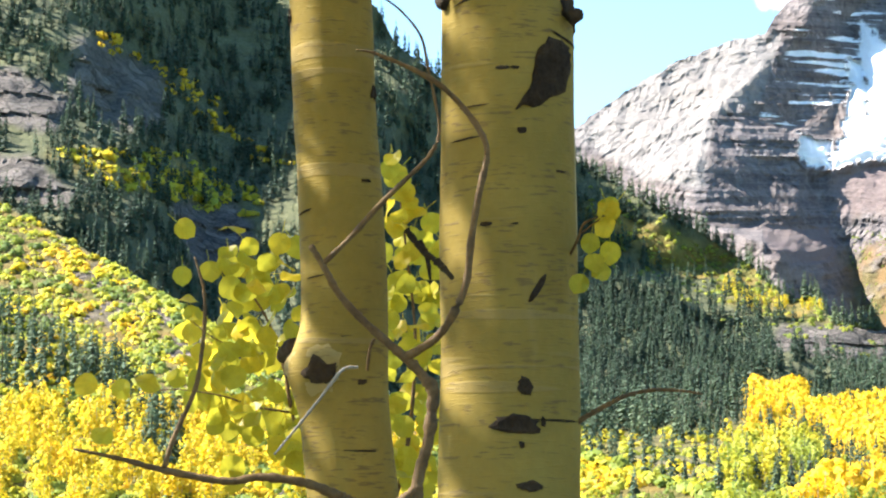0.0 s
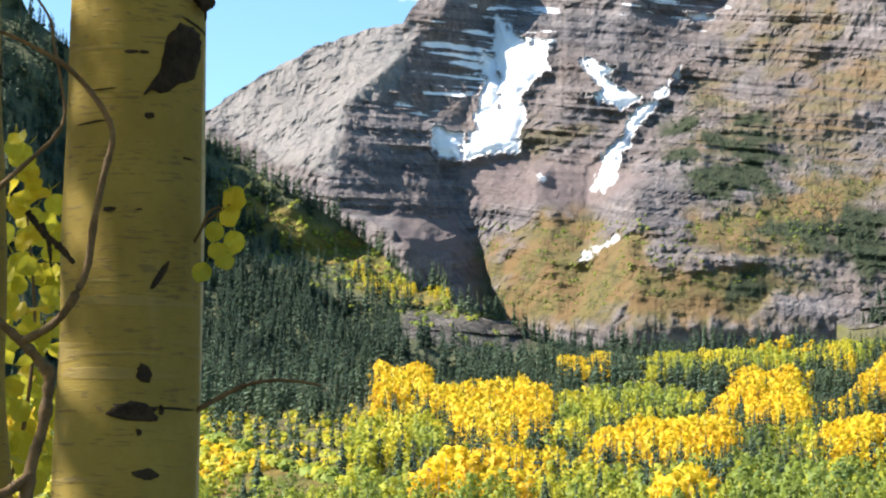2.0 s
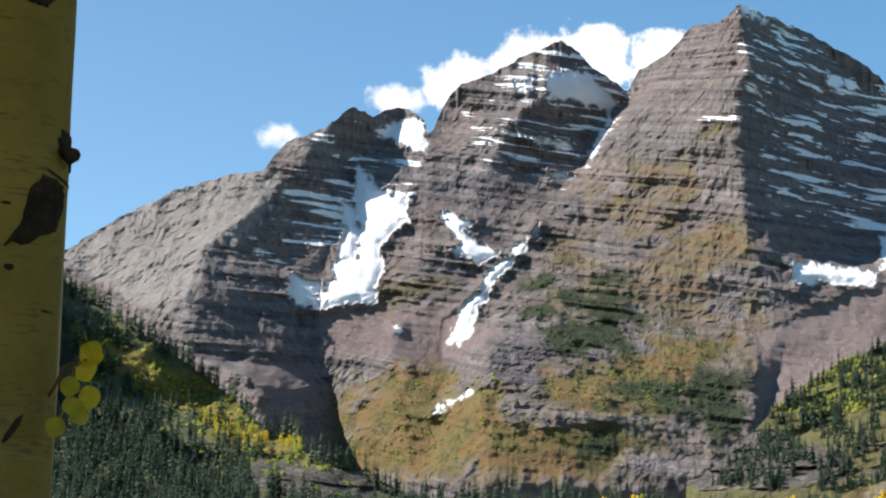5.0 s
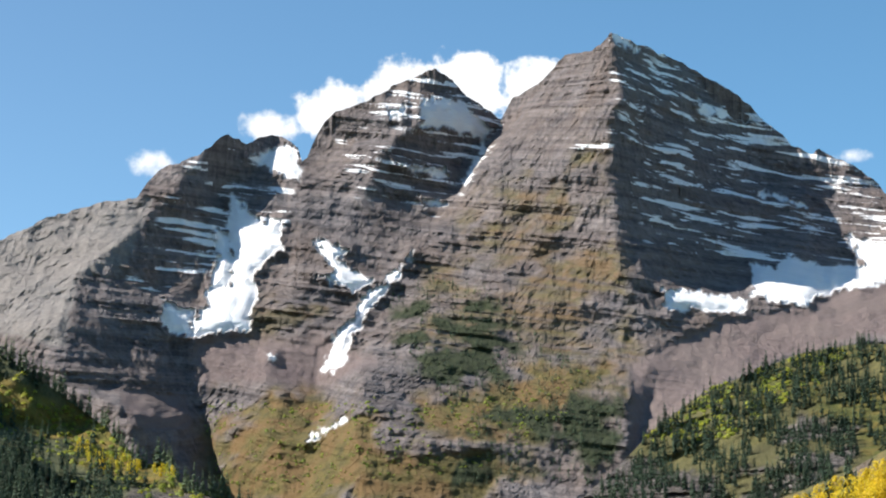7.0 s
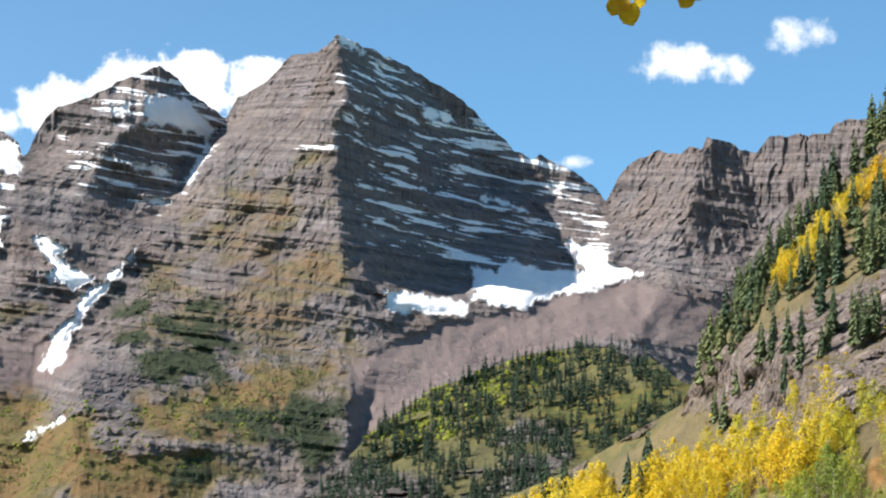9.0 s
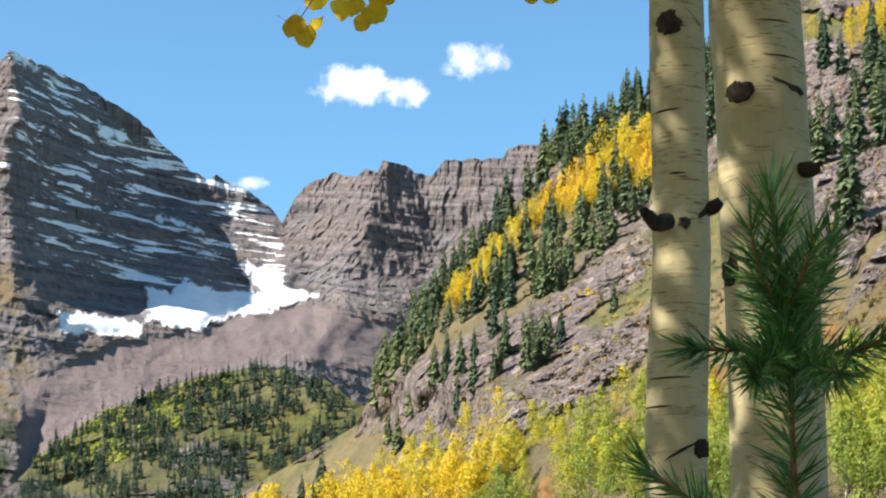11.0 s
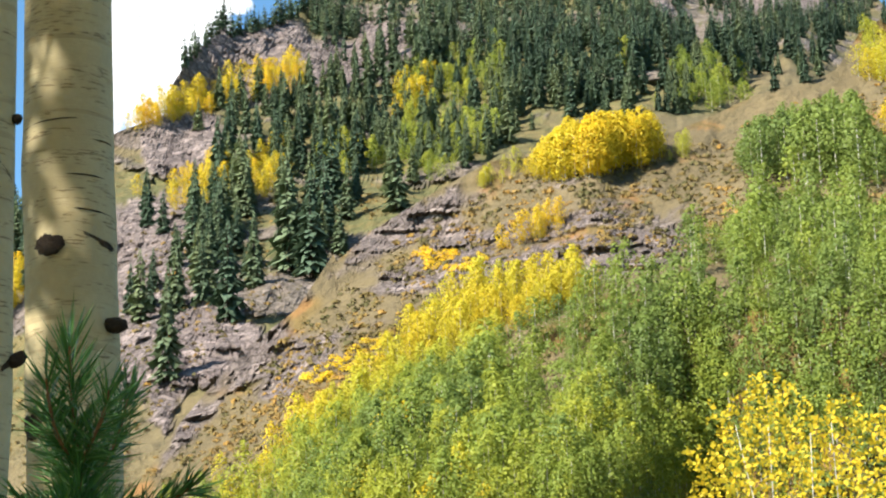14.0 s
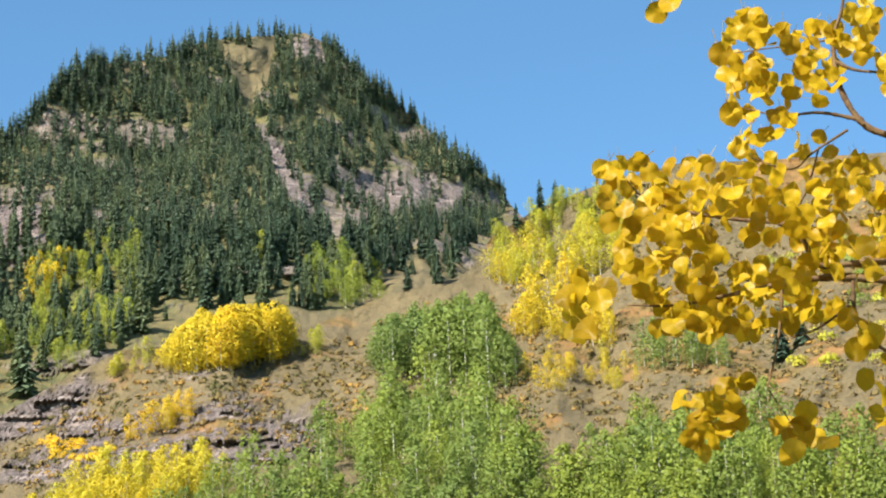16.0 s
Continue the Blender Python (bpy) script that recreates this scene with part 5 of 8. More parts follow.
wood("aspen_wood", "bright yellow aspens at the foot of the fan", ASPEN_FAR, at, size(len(at), 9, 0.25, 9), 0.6 + 0.16 * rng.rand(len(at)), ASPEN)

# the valley floor: green aspens near, a yellow grove, then the moraine conifers
at, h, d = on_ground(-13, 11, 470, 780, 520, 521)
wood("aspen_wood", "lime-green aspens on the near valley floor", ASPEN_FAR, at, size(len(at), 8, 0.25, 10), 0.1 + 0.3 * rng.rand(len(at)), ASPEN)
at, h, d = on_ground(0.5, 9, 480, 900, 330, 528)
wood("aspen_wood", "deep green aspens on the near valley floor", ASPEN_FAR, at, size(len(at), 10, 0.25, 25), 0.02 + 0.2 * rng.rand(len(at)), ASPEN)
at, h, d = on_ground(-13, 11, 500, 900, 60, 522)
wood("conifer_wood", "scattered spruces on the valley floor", FIR_NEAR, at, size(len(at), 13, 0.3, 11), 0.3 + 0.3 * rng.rand(len(at)), FIR)
GOLD_GROVES = [
    [(-8.32, 3.16), (-6.86, 3.17), (-6.72, 2.62), (-5.83, 2.76), (-4.72, 2.90), (-3.90, 2.56), (-3.83, 2.08), (-3.90, 1.46), (-4.72, 1.11), (-6.38, 1.17), (-6.52, 1.79), (-7.21, 1.99), (-8.31, 1.92)],
    [(-7.20, 0.27), (-6.51, 0.83), (-5.00, 1.11), (-3.76, 0.98), (-3.49, 0.57), (-4.45, 0.29), (-6.24, -0.27), (-7.06, 0.00)],
    [(-3.42, 0.71), (-2.94, 1.40), (-1.85, 1.74), (-0.63, 1.88), (0.45, 1.68), (0.84, 1.00), (0.04, 0.73), (-1.72, 0.51)],
    [(-3.76, 3.32), (-2.39, 3.46), (-2.39, 2.91), (-3.76, 2.90)],
    [(-0.11, 2.08), (0.44, 2.91), (1.26, 3.08), (1.94, 3.06), (2.48, 2.11), (2.21, 1.56), (0.98, 1.69)],
    [(-2.00, -0.10), (-0.77, 0.38), (0.30, 0.32), (-0.51, -0.23), (-1.32, -0.40)],
    [(2.75, 2.11), (3.29, 2.53), (3.97, 3.08), (4.24, 3.49), (5.85, 4.03), (5.84, 2.68), (3.96, 2.40), (3.15, 1.98)],
    [(0.71, 4.29), (1.39, 4.50), (2.15, 4.50), (2.15, 4.30), (1.12, 3.88), (0.85, 3.60)],
    [(2.4, 1.5), (4.0, 1.9), (6.0, 2.2), (6.0, 1.3), (3.0, 0.9)],
]
LIME_GROVES = [
    [(-8.59, 1.78), (-6.52, 1.93), (-6.38, 1.24), (-7.20, 0.96), (-8.58, 0.81)],
    [(-3.76, 2.22), (-3.07, 2.49), (-1.71, 2.63), (-0.08, 2.50), (-0.36, 1.82), (-1.99, 1.81), (-3.35, 1.26), (-3.76, 1.39)],
    [(-1.76, 3.16), (0.57, 3.60), (2.35, 3.48), (3.70, 3.89), (5.85, 4.17), (5.85, 3.63), (3.97, 3.48), (2.62, 3.07), (-1.49, 2.96)],
]
HOLLOW = [(-12.61, 2.16), (-11.36, 2.17), (-9.56, 1.77), (-8.59, 1.22), (-7.48, 0.68), (-7.89, 0.27), (-12.59, 0.64)]
at, h, d = on_ground(-13.0, 8.0, 560, 2120, 36000, 523)
crown = np.degrees(np.arctan2(at[:, 2] + 7 - EYE, d))
wob = 0.5 * (fbm(np.stack([h * 2.2, crown * 2.6, 0 * h], -1), 3, 35) - 0.5)
gold = np.max([inside(h, crown, q) for q in GOLD_GROVES], 0) + wob
lime = np.max([inside(h, crown, q) for q in LIME_GROVES], 0) + wob
odd = rng.rand(len(h))
grain = fbm(np.stack([h * 1.6, crown * 3.2, 0 * h], -1), 3, 33)
keep = (gold > 0) & (odd < 0.95)
tone = np.clip(0.76 + 0.4 * (grain - 0.5) + 0.06 * rng.randn(len(h)), 0.55, 0.86)
mound = 0.55 + 0.55 * np.clip(gold / 0.32, 0, 1) ** 0.6
wood("aspen_wood", "golden aspen groves filling the valley", ASPEN_DOT, at[keep], size(keep.sum(), 12, 0.12, 12) * mound[keep], tone[keep], ASPEN)
keep = (gold <= 0) & (lime > 0) & (odd < 0.85)
tone = np.clip(0.40 + 0.9 * (grain - 0.5) + 0.05 * rng.randn(len(h)), 0.2, 0.62)
wood("aspen_wood", "lime-green aspens beside the golden groves", ASPEN_DOT, at[keep], size(keep.sum(), 10, 0.2, 13), tone[keep], ASPEN)
rim = (gold > -0.09) & (gold < 0.05) & (odd > 0.72)
keep = rim | ((np.maximum(gold, lime) > 0) & (odd > 0.968))
wood("conifer_wood", "dark spruces between the golden aspens", FIR_FAR, at[keep], size(keep.sum(), 15, 0.25, 26), 0.1 + 0.4 * rng.rand(keep.sum()), FIR)
hollow = inside(h, crown, HOLLOW)
keep = (np.maximum(gold, lime) < -0.05) & (hollow < 0) & (odd < 0.08) & (d > 820) & (d < 1500) & (grain < 0.56)
wood("conifer_wood", "spruces round the golden groves", FIR_FAR, at[keep], size(keep.sum(), 14, 0.3, 27), 0.1 + 0.4 * rng.rand(keep.sum()), FIR)
keep = (np.maximum(gold, lime) < -0.02) & (hollow < 0) & (odd > 0.3) & (odd < 0.55) & (d < 1250) & (h > -9)
wood("aspen_wood", "lime and green aspens round the groves", ASPEN_DOT, at[keep], size(keep.sum(), 9, 0.25, 28), np.clip(0.38 + 0.8 * (grain[keep] - 0.5) + 0.08 * rng.randn(keep.sum()), 0.08, 0.6), ASPEN)
at, h, d = on_ground(-13, 14, 1330, 2120, 4600, 524)
crown = np.degrees(np.arctan2(at[:, 2] + 7 - EYE, d))
n = fbm(np.stack([at[:, 0] * 0.006, at[:, 1] * 0.006, 0 * h], -1), 3, 37)
open_rock = inside(h, crown, [(-8.19, 4.20), (-5.41, 4.42), (-2.38, 4.28), (-2.38, 3.87), (-5.41, 3.59), (-7.91, 3.79)]) > -0.12
groves = np.max([inside(h, crown, q) for q in GOLD_GROVES + LIME_GROVES], 0)
keep = (n > 0.34) & (~open_rock | (rng.rand(len(h)) < 0.12)) & (groves < -0.03)
wood("conifer_wood", "dense spruce wood across the moraine", FIR_FAR, at[keep], size(keep.sum(), 17, 0.4, 14), np.clip(0.02 + 0.9 * (n[keep] - 0.35) + 0.3 * rng.rand(keep.sum()), 0, 1), FIR)
keep = (n <= 0.35) & (h > 0) & (groves < 0)
wood("aspen_wood", "lime and yellow aspens among the moraine spruces", ASPEN_FAR, at[keep], size(keep.sum(), 13, 0.25, 15), 0.3 + 0.3 * rng.rand(keep.sum()), ASPEN)

# the massif's foot and the knoll
at, h, e = scatter("mountain_massif", [(-1.30, 9.51), (0.95, 9.70), (2.51, 8.34), (4.61, 7.12), (4.62, 5.89), (3.80, 4.78), (0.35, 4.71), (0.02, 6.91), (-1.25, 7.71)], 620, 531, 0.3, 1.0, 3, 0.42)
wood("conifer_wood", "small dark conifers on the massif's lower ribs", FIR_TINY, at, size(len(at), 13, 0.3, 16), 0.3 + 0.3 * rng.rand(len(at)), FIR)
at, h, e = scatter("mountain_massif", [(-5.95, 6.75), (-4.14, 6.53), (0.30, 6.92), (4.33, 7.67), (3.09, 6.69), (1.72, 5.29), (-2.97, 4.50), (-5.45, 4.43)], 700, 532, 0.3, 1.0, 3, 0.42)
wood("brush", "olive and gold brush at the foot of the massif", BUSH_TINY, at, size(len(at), 4.5, 0.35, 17), 0.1 + 0.2 * rng.rand(len(at)), ASPEN, "bushes")
at, h, e = scatter("hill_knoll", [(3.38, 4.06), (4.45, 5.30), (5.39, 6.28), (7.46, 7.48), (9.97, 8.23), (11.09, 8.26), (12.84, 7.43), (13.03, 3.99)], 1900, 533, 0.1, 1.0, 1.6, 0.40)
wood("conifer_wood", "conifers over the wooded knoll", FIR_FAR, at, size(len(at), 17, 0.3, 18), 0.05 + 0.35 * rng.rand(len(at)), FIR)
at, h, e = scatter("hill_knoll", [(4.99, 5.86), (6.35, 6.98), (8.85, 8.04), (10.11, 8.12), (8.86, 7.00), (6.93, 5.88)], 500, 534, 0.2, 1.0, 3, 0.4)
wood("brush", "yellow-green brush over the knoll", BUSH_TINY, at, size(len(at), 6, 0.35, 19), 0.2 + 0.22 * rng.rand(len(at)), ASPEN, "bushes")
at, h, d = on_ground(-14, -8, 600, 1330, 900, 525)
wood("brush", "olive and yellow brush in the valley hollow", BUSH_TINY, at, size(len(at), 5.5, 0.35, 20), 0.3 + 0.38 * rng.rand(len(at)), ASPEN, "bushes")
at, h, d = on_ground(-14, -9, 900, 1400, 130, 526)
wood("conifer_wood", "spruces at the edge of the valley hollow", FIR_FAR, at, size(len(at), 15, 0.3, 21), 0.3 + 0.3 * rng.rand(len(at)), FIR)


def stand(face, poly, n, high, tone0, tone1, seed, what="aspen", single=False, label="", rag=0.12, clump=0.0, spread=0.25, top=None, avoid=None):
    """Trees of one kind inside an outline on a hillside; top: headings and rises that their tips reach."""
    at, h, e = scatter(face, poly, n, seed, rag, clump, 3.0, 0.42)
    hs = size(len(at), high, spread, seed)
    if avoid:
        keep = (inside(h, e + 0.45, avoid) < 0) | (rng.rand(len(h)) < 0.1)
        at, h, e, hs = at[keep], h[keep], e[keep], hs[keep]
    drift = step(0.28, 0.72, fbm(np.stack([h * 1.3, e * 1.7, 0 * h + seed % 7], -1), 3, 211))
    tone = tone0 + (tone1 - tone0) * (0.7 * drift + 0.3 * rng.rand(len(at)))
    if top:
        d = np.hypot(at[:, 0], at[:, 1])
        reach = d * np.tan(np.radians(line(top, h))) + EYE - at[:, 2]
        hs = np.clip(reach * (0.72 + 0.3 * rng.rand(len(at))), 0.4 * high, 1.7 * high)
    if what == "dry":
        wood("dry_brush", label, BUSH, at, hs, tone, DRY, "bushes")
    elif what == "bush":
        wood("brush", label, BUSH, at, hs, tone, ASPEN, "bushes")
    elif single:
        name, kind, mats = ("conifer_tree", FIR_NEAR, FIR) if what == "fir" else ("aspen_tree", ASPEN_NEAR, ASPEN)
        single_trees(name, label, kind, at, hs, tone, mats, "trees on the sunlit hillside")
    elif what == "fir":
        wood("conifer_wood", label, FIR_NEAR, at, hs, tone, FIR)
    else:
        wood("aspen_wood", label, ASPEN_NEAR, at, hs, tone, ASPEN)


SPRUCE = "dark green spruce standing on the sunlit hillside"
GOLD = "golden yellow aspen with a pale trunk on the hillside"
GREEN = "green aspen with a pale trunk on the hillside"
LIME = "yellow-green aspen turning colour on the hillside"
# hillside conifers, kept off the golden strip
STRIP = [(15.08, 9.90), (15.35, 10.39), (15.91, 10.95), (16.46, 11.51), (17.02, 12.21), (17.87, 12.97), (18.44, 13.04), (19.15, 14.08), (20.30, 14.22), (21.6, 15.0), (21.6, 14.0), (20.29, 13.04), (19.01, 12.77), (18.44, 12.35), (17.59, 12.21), (17.03, 11.65), (16.33, 10.82), (15.63, 10.05)]
stand("hill_side", [(12.90, 6.36), (13.66, 8.96), (14.32, 10.06), (15.69, 11.59), (17.08, 13.40), (18.49, 14.51), (20.06, 15.35), (21.65, 16.44), (22.20, 13.95), (20.05, 12.02), (18.50, 10.36), (17.38, 9.81), (15.72, 9.25), (14.35, 8.42)], 185, 14, 0.5, 1.0, 601, "fir", True, SPRUCE, avoid=STRIP)
stand("hill_side", [(24.37, 12.94), (24.88, 14.58), (26.27, 14.74), (26.22, 17.62), (27.66, 16.68), (28.36, 17.79), (29.52, 18.22), (31.24, 16.42), (30.52, 15.46), (29.09, 14.35), (26.99, 13.52), (25.07, 12.26)], 26, 20, 0.45, 0.95, 602, "fir", True, SPRUCE)
stand("hill_side", [(13.44, 6.23), (14.36, 8.01), (17.38, 9.81), (17.81, 8.71), (15.74, 7.33), (14.12, 6.23)], 20, 12, 0.5, 1.0, 615, "fir", True, SPRUCE)
stand("hill_side", [(26.21, 18.30), (28.79, 18.62), (30.97, 19.87), (34.20, 20.12), (37.72, 19.61), (42.34, 18.83), (42.03, 18.44), (40.15, 18.40), (37.79, 17.60), (34.88, 17.76), (33.41, 16.68), (31.24, 16.70), (28.36, 17.93)], 300, 15, 0.35, 0.85, 603, "fir", False, "dark spruce wood above the shoulder", 0.15)
stand("hill_side", [(37.23, 18.73), (38.98, 18.82), (40.43, 18.49), (42.35, 18.68), (43.29, 19.74), (41.67, 19.69), (39.01, 19.51), (36.82, 20.12), (33.90, 19.60), (34.03, 18.23), (36.05, 18.06)], 150, 16, 0.2, 0.5, 604, "fir", False, "dark spruces in the hollow below the cone hill", 0.1)
at, h, e = scatter("hill_side", [(28.84, 21.72), (30.26, 22.37), (31.70, 23.56), (33.17, 23.85), (35.42, 24.34), (37.68, 24.52), (39.18, 24.14), (41.21, 22.34), (43.21, 20.72), (43.53, 20.01), (43.12, 19.33), (39.00, 19.23), (33.90, 19.46), (28.90, 19.28)], 4300, 605, 0.05, 1.0, 2.5, 0.34)
p0 = side_cover(at, h, e)
strip = (inside(h, e, [(35.87, 24.27), (37.52, 24.32), (37.35, 23.42), (36.88, 22.61), (38.01, 20.65), (39.01, 19.65), (38.57, 19.53), (37.57, 20.52), (36.73, 22.61), (36.30, 23.44)]) > 0) & (rng.rand(len(h)) < 0.93)
keep = ((p0["bare"] < 0.6) | (rng.rand(len(h)) < 0.14)) & ~strip
wood("conifer_wood", "dense spruce wood clothing the cone hill", FIR_FAR, at[keep], size(keep.sum(), 13.5, 0.25, 40), 0.3 + 0.5 * rng.rand(keep.sum()), FIR)
# the tall ones that stand clear on the crags: heading and rise of the foot, height in degrees
clear = np.array([(25.12, 11.64, 2.61), (26.65, 13.12, 2.61), (28.19, 14.32, 3.09), (28.75, 14.16, 2.74), (27.31, 13.93, 1.92), (29.32, 15.93, 2.06), (30.96, 15.72, 2.06), (27.16, 15.67, 1.44), (26.17, 13.76, 1.51), (27.92, 16.82, 1.51), (30.00, 16.73, 1.65), (17.93, 8.90, 0.96), (15.79, 9.65, 1.10), (16.69, 9.79, 1.30), (18.48, 11.16, 1.51), (17.65, 10.75, 1.37), (17.23, 10.48, 1.30), (14.79, 7.88, 1.10), (15.35, 7.20, 0.96), (19.25, 9.64, 0.82)])
at = on_face("hill_side", clear[:, 0], clear[:, 1])
single_trees("conifer_tree", "tall spruce standing clear on the crags", FIR_NEAR, at, np.radians(clear[:, 2]) * np.linalg.norm(at, axis=1), 0.4 + 0.4 * rng.rand(len(at)), FIR, "trees on the sunlit hillside")
# hillside aspens
stand("hill_side", [(q[0], q[1] - 0.45) for q in STRIP], 240, 9, 0.66, 0.8, 606, "aspen", True, GOLD, 0.05)
stand("hill_side", [(23.82, 17.62), (24.79, 18.20), (26.21, 18.65), (27.63, 19.15), (28.79, 19.17), (28.94, 18.69), (26.93, 18.25), (24.94, 17.86)], 46, 9, 0.66, 0.8, 607, "aspen", True, GOLD, 0.05)
stand("hill_side", [(30.82, 17.81), (31.26, 18.91), (32.43, 18.97), (32.13, 18.49), (31.54, 18.22), (30.96, 17.74)], 14, 10, 0.66, 0.78, 608, "aspen", True, GOLD, 0.05)
stand("hill_side", [(32.14, 19.18), (33.90, 19.50), (34.02, 18.47), (32.42, 18.49)], 22, 10, 0.2, 0.42, 609, "aspen", True, GREEN, 0.05)
stand("hill_side", [(31.25, 17.67), (34.17, 18.46), (33.41, 16.95), (30.24, 17.11)], 40, 9, 0.12, 0.4, 610, "aspen", False, "grey-green aspens among spruces", 0.1)
stand("hill_side", [(37.79, 17.81), (38.12, 18.70), (39.44, 18.78), (40.27, 17.98), (39.24, 17.68)], 18, 11, 0.2, 0.36, 611, "aspen", True, GREEN, 0.05)
stand("hill_side", [(24.99, 15.75), (26.52, 16.94), (26.52, 16.53), (25.55, 15.76)], 14, 7, 0.66, 0.78, 612, "aspen", True, GOLD, 0.05)
stand("hill_side", [(27.24, 15.99), (27.51, 17.23), (28.22, 17.24), (28.09, 16.14)], 9, 9, 0.6, 0.76, 613, "aspen", True, GOLD, 0.05)
stand("hill_side", [(36.67, 19.09), (37.41, 19.35), (37.53, 18.51), (36.80, 18.61)], 7, 9, 0.35, 0.5, 614, "aspen", True, LIME, 0.05)
stand("hill_side", [(13.03, 6.23), (15.04, 8.42), (17.38, 9.81), (19.91, 10.64), (19.90, 9.25), (18.23, 7.60), (15.75, 6.65)], 34, 2.3, 0.4, 0.75, 616, "bush", False, "golden bushes scattered over the crags", 0.1)
stand("hill_side", [(24.24, 16.13), (25.68, 16.24), (26.56, 16.76), (28.01, 17.12), (27.69, 16.04), (25.67, 15.68)], 26, 8, 0.62, 0.8, 617, "aspen", False, "yellow aspens below the upper crag", 0.05)
# the shoulder: groves and brush
MOUND_TOP = [(33.98, 16.75), (34.35, 16.94), (34.80, 17.41), (35.32, 17.82), (35.91, 18.04), (36.64, 18.10), (37.29, 18.08), (37.65, 17.82), (37.84, 17.32), (37.97, 17.0)]
stand("hill_shoulder", [(34.13, 16.40), (34.79, 16.86), (36.17, 16.89), (37.76, 16.98), (37.97, 16.63), (36.44, 16.30), (34.99, 16.20)], 130, 8, 0.62, 0.74, 621, "aspen", True, GOLD, 0.03, top=MOUND_TOP)
stand("hill_shoulder", [(32.97, 16.20), (34.13, 16.80), (34.42, 16.45), (33.40, 16.12)], 10, 5, 0.42, 0.55, 622, "aspen", True, LIME, 0.03)
stand("hill_shoulder", [(37.75, 16.77), (38.49, 16.95), (38.47, 16.61), (37.89, 16.56)], 6, 5, 0.4, 0.5, 623, "aspen", True, LIME, 0.03)
stand("hill_shoulder", [(39.60, 16.14), (40.08, 17.02), (41.38, 17.09), (42.80, 16.87), (43.59, 15.86), (43.56, 15.45), (41.31, 15.79)], 90, 12, 0.05, 0.16, 624, "aspen", True, GREEN, 0.05, top=[(39.40, 16.6), (39.72, 17.04), (40.11, 17.57), (40.84, 17.88), (41.72, 17.97), (42.73, 18.05), (42.91, 17.56), (43.5, 16.73)])
stand("hill_shoulder", [(30.63, 8.84), (31.48, 10.75), (32.90, 11.70), (35.19, 12.76), (38.81, 14.45), (42.39, 14.83), (43.97, 13.09), (43.89, 11.86), (46.31, 13.21), (48.09, 12.81), (47.68, 7.98)], 520, 10.5, 0.04, 0.3, 625, "aspen", False, "dense green aspen wood covering the slope", 0.15)
stand("hill_shoulder", [(38.67, 14.59), (40.28, 15.21), (42.54, 14.96), (43.85, 13.37), (43.90, 11.99), (41.84, 12.65), (39.76, 13.30)], 70, 12, 0.1, 0.3, 626, "aspen", True, GREEN, 0.05)
stand("hill_shoulder", [(29.80, 8.58), (30.64, 9.80), (32.60, 10.32), (35.41, 10.40), (38.21, 10.04), (38.14, 8.40)], 130, 9, 0.22, 0.42, 627, "aspen", False, "lime-green aspens low on the slope", 0.15)
stand("hill_shoulder", [(43.11, 8.21), (43.38, 10.38), (44.59, 11.95), (48.02, 12.01), (47.68, 7.98)], 110, 11, 0.17, 0.34, 628, "aspen", False, "olive-green aspens with pale trunks", 0.1)
stand("hill_shoulder", [(27.73, 9.68), (30.08, 11.18), (31.50, 12.82), (32.35, 13.30), (34.35, 13.54), (36.36, 13.91), (36.21, 13.56), (34.62, 12.84), (32.62, 12.12), (31.21, 11.58), (29.80, 10.49), (28.14, 9.55)], 170, 8, 0.50, 0.66, 629, "aspen", False, "row of yellow aspens along the wood's upper edge", 0.08)
stand("hill_shoulder", [(28.27, 11.60), (30.08, 12.56), (31.21, 12.69), (31.07, 12.14), (28.82, 11.46)], 60, 3, 0.65, 0.85, 630, "bush", False, "golden brush below the ledges", 0.08)
stand("hill_shoulder", [(31.23, 14.76), (33.23, 14.53), (33.22, 14.25), (31.79, 14.13)], 50, 2.8, 0.68, 0.88, 631, "bush", False, "golden brush on the rocky shoulder", 0.05)
stand("hill_shoulder", [(33.52, 14.66), (35.11, 15.40), (35.25, 15.11), (33.80, 14.59)], 18, 6, 0.68, 0.8, 632, "aspen", False, "small golden aspens on the ledges", 0.05)
stand("hill_shoulder", [(27.05, 8.87), (24.32, 9.41), (25.65, 10.77), (27.85, 11.60), (27.86, 10.23)], 36, 1.8, 0.55, 0.85, 633, "dry", False, "rusty low brush on the dry slope", 0.1)
stand("hill_shoulder", [(24.45, 4.80), (24.64, 7.82), (27.75, 9.13), (30.43, 10.42), (33.50, 11.79), (33.13, 4.61)], 520, 9, 0.2, 0.42, 634, "aspen", False, "lime-green aspen wood low on the slope", 0.1)
stand("hill_shoulder", [(27.57, 8.03), (30.42, 10.15), (33.50, 11.66), (33.44, 10.57), (31.06, 9.03), (28.25, 7.46)], 120, 9, 0.05, 0.2, 635, "aspen", False, "darker green aspens across the slope", 0.1)
stand("hill_shoulder", [(27.33, 9.14), (29.04, 10.19), (31.17, 11.35), (33.54, 12.47), (33.52, 12.07), (31.15, 10.94), (29.02, 9.78), (27.60, 8.86)], 80, 7, 0.40, 0.56, 636, "aspen", False, "yellow-green aspens along the wood's edge", 0.05)
stand("hill_shoulder", [(24.65, 8.09), (26.91, 9.15), (29.73, 10.17), (32.50, 10.34), (33.38, 9.48), (33.20, 5.96), (24.75, 6.16)], 64, 8, 0.5, 0.74, 643, "aspen", False, "yellow aspens dotted through the green wood", 0.1)
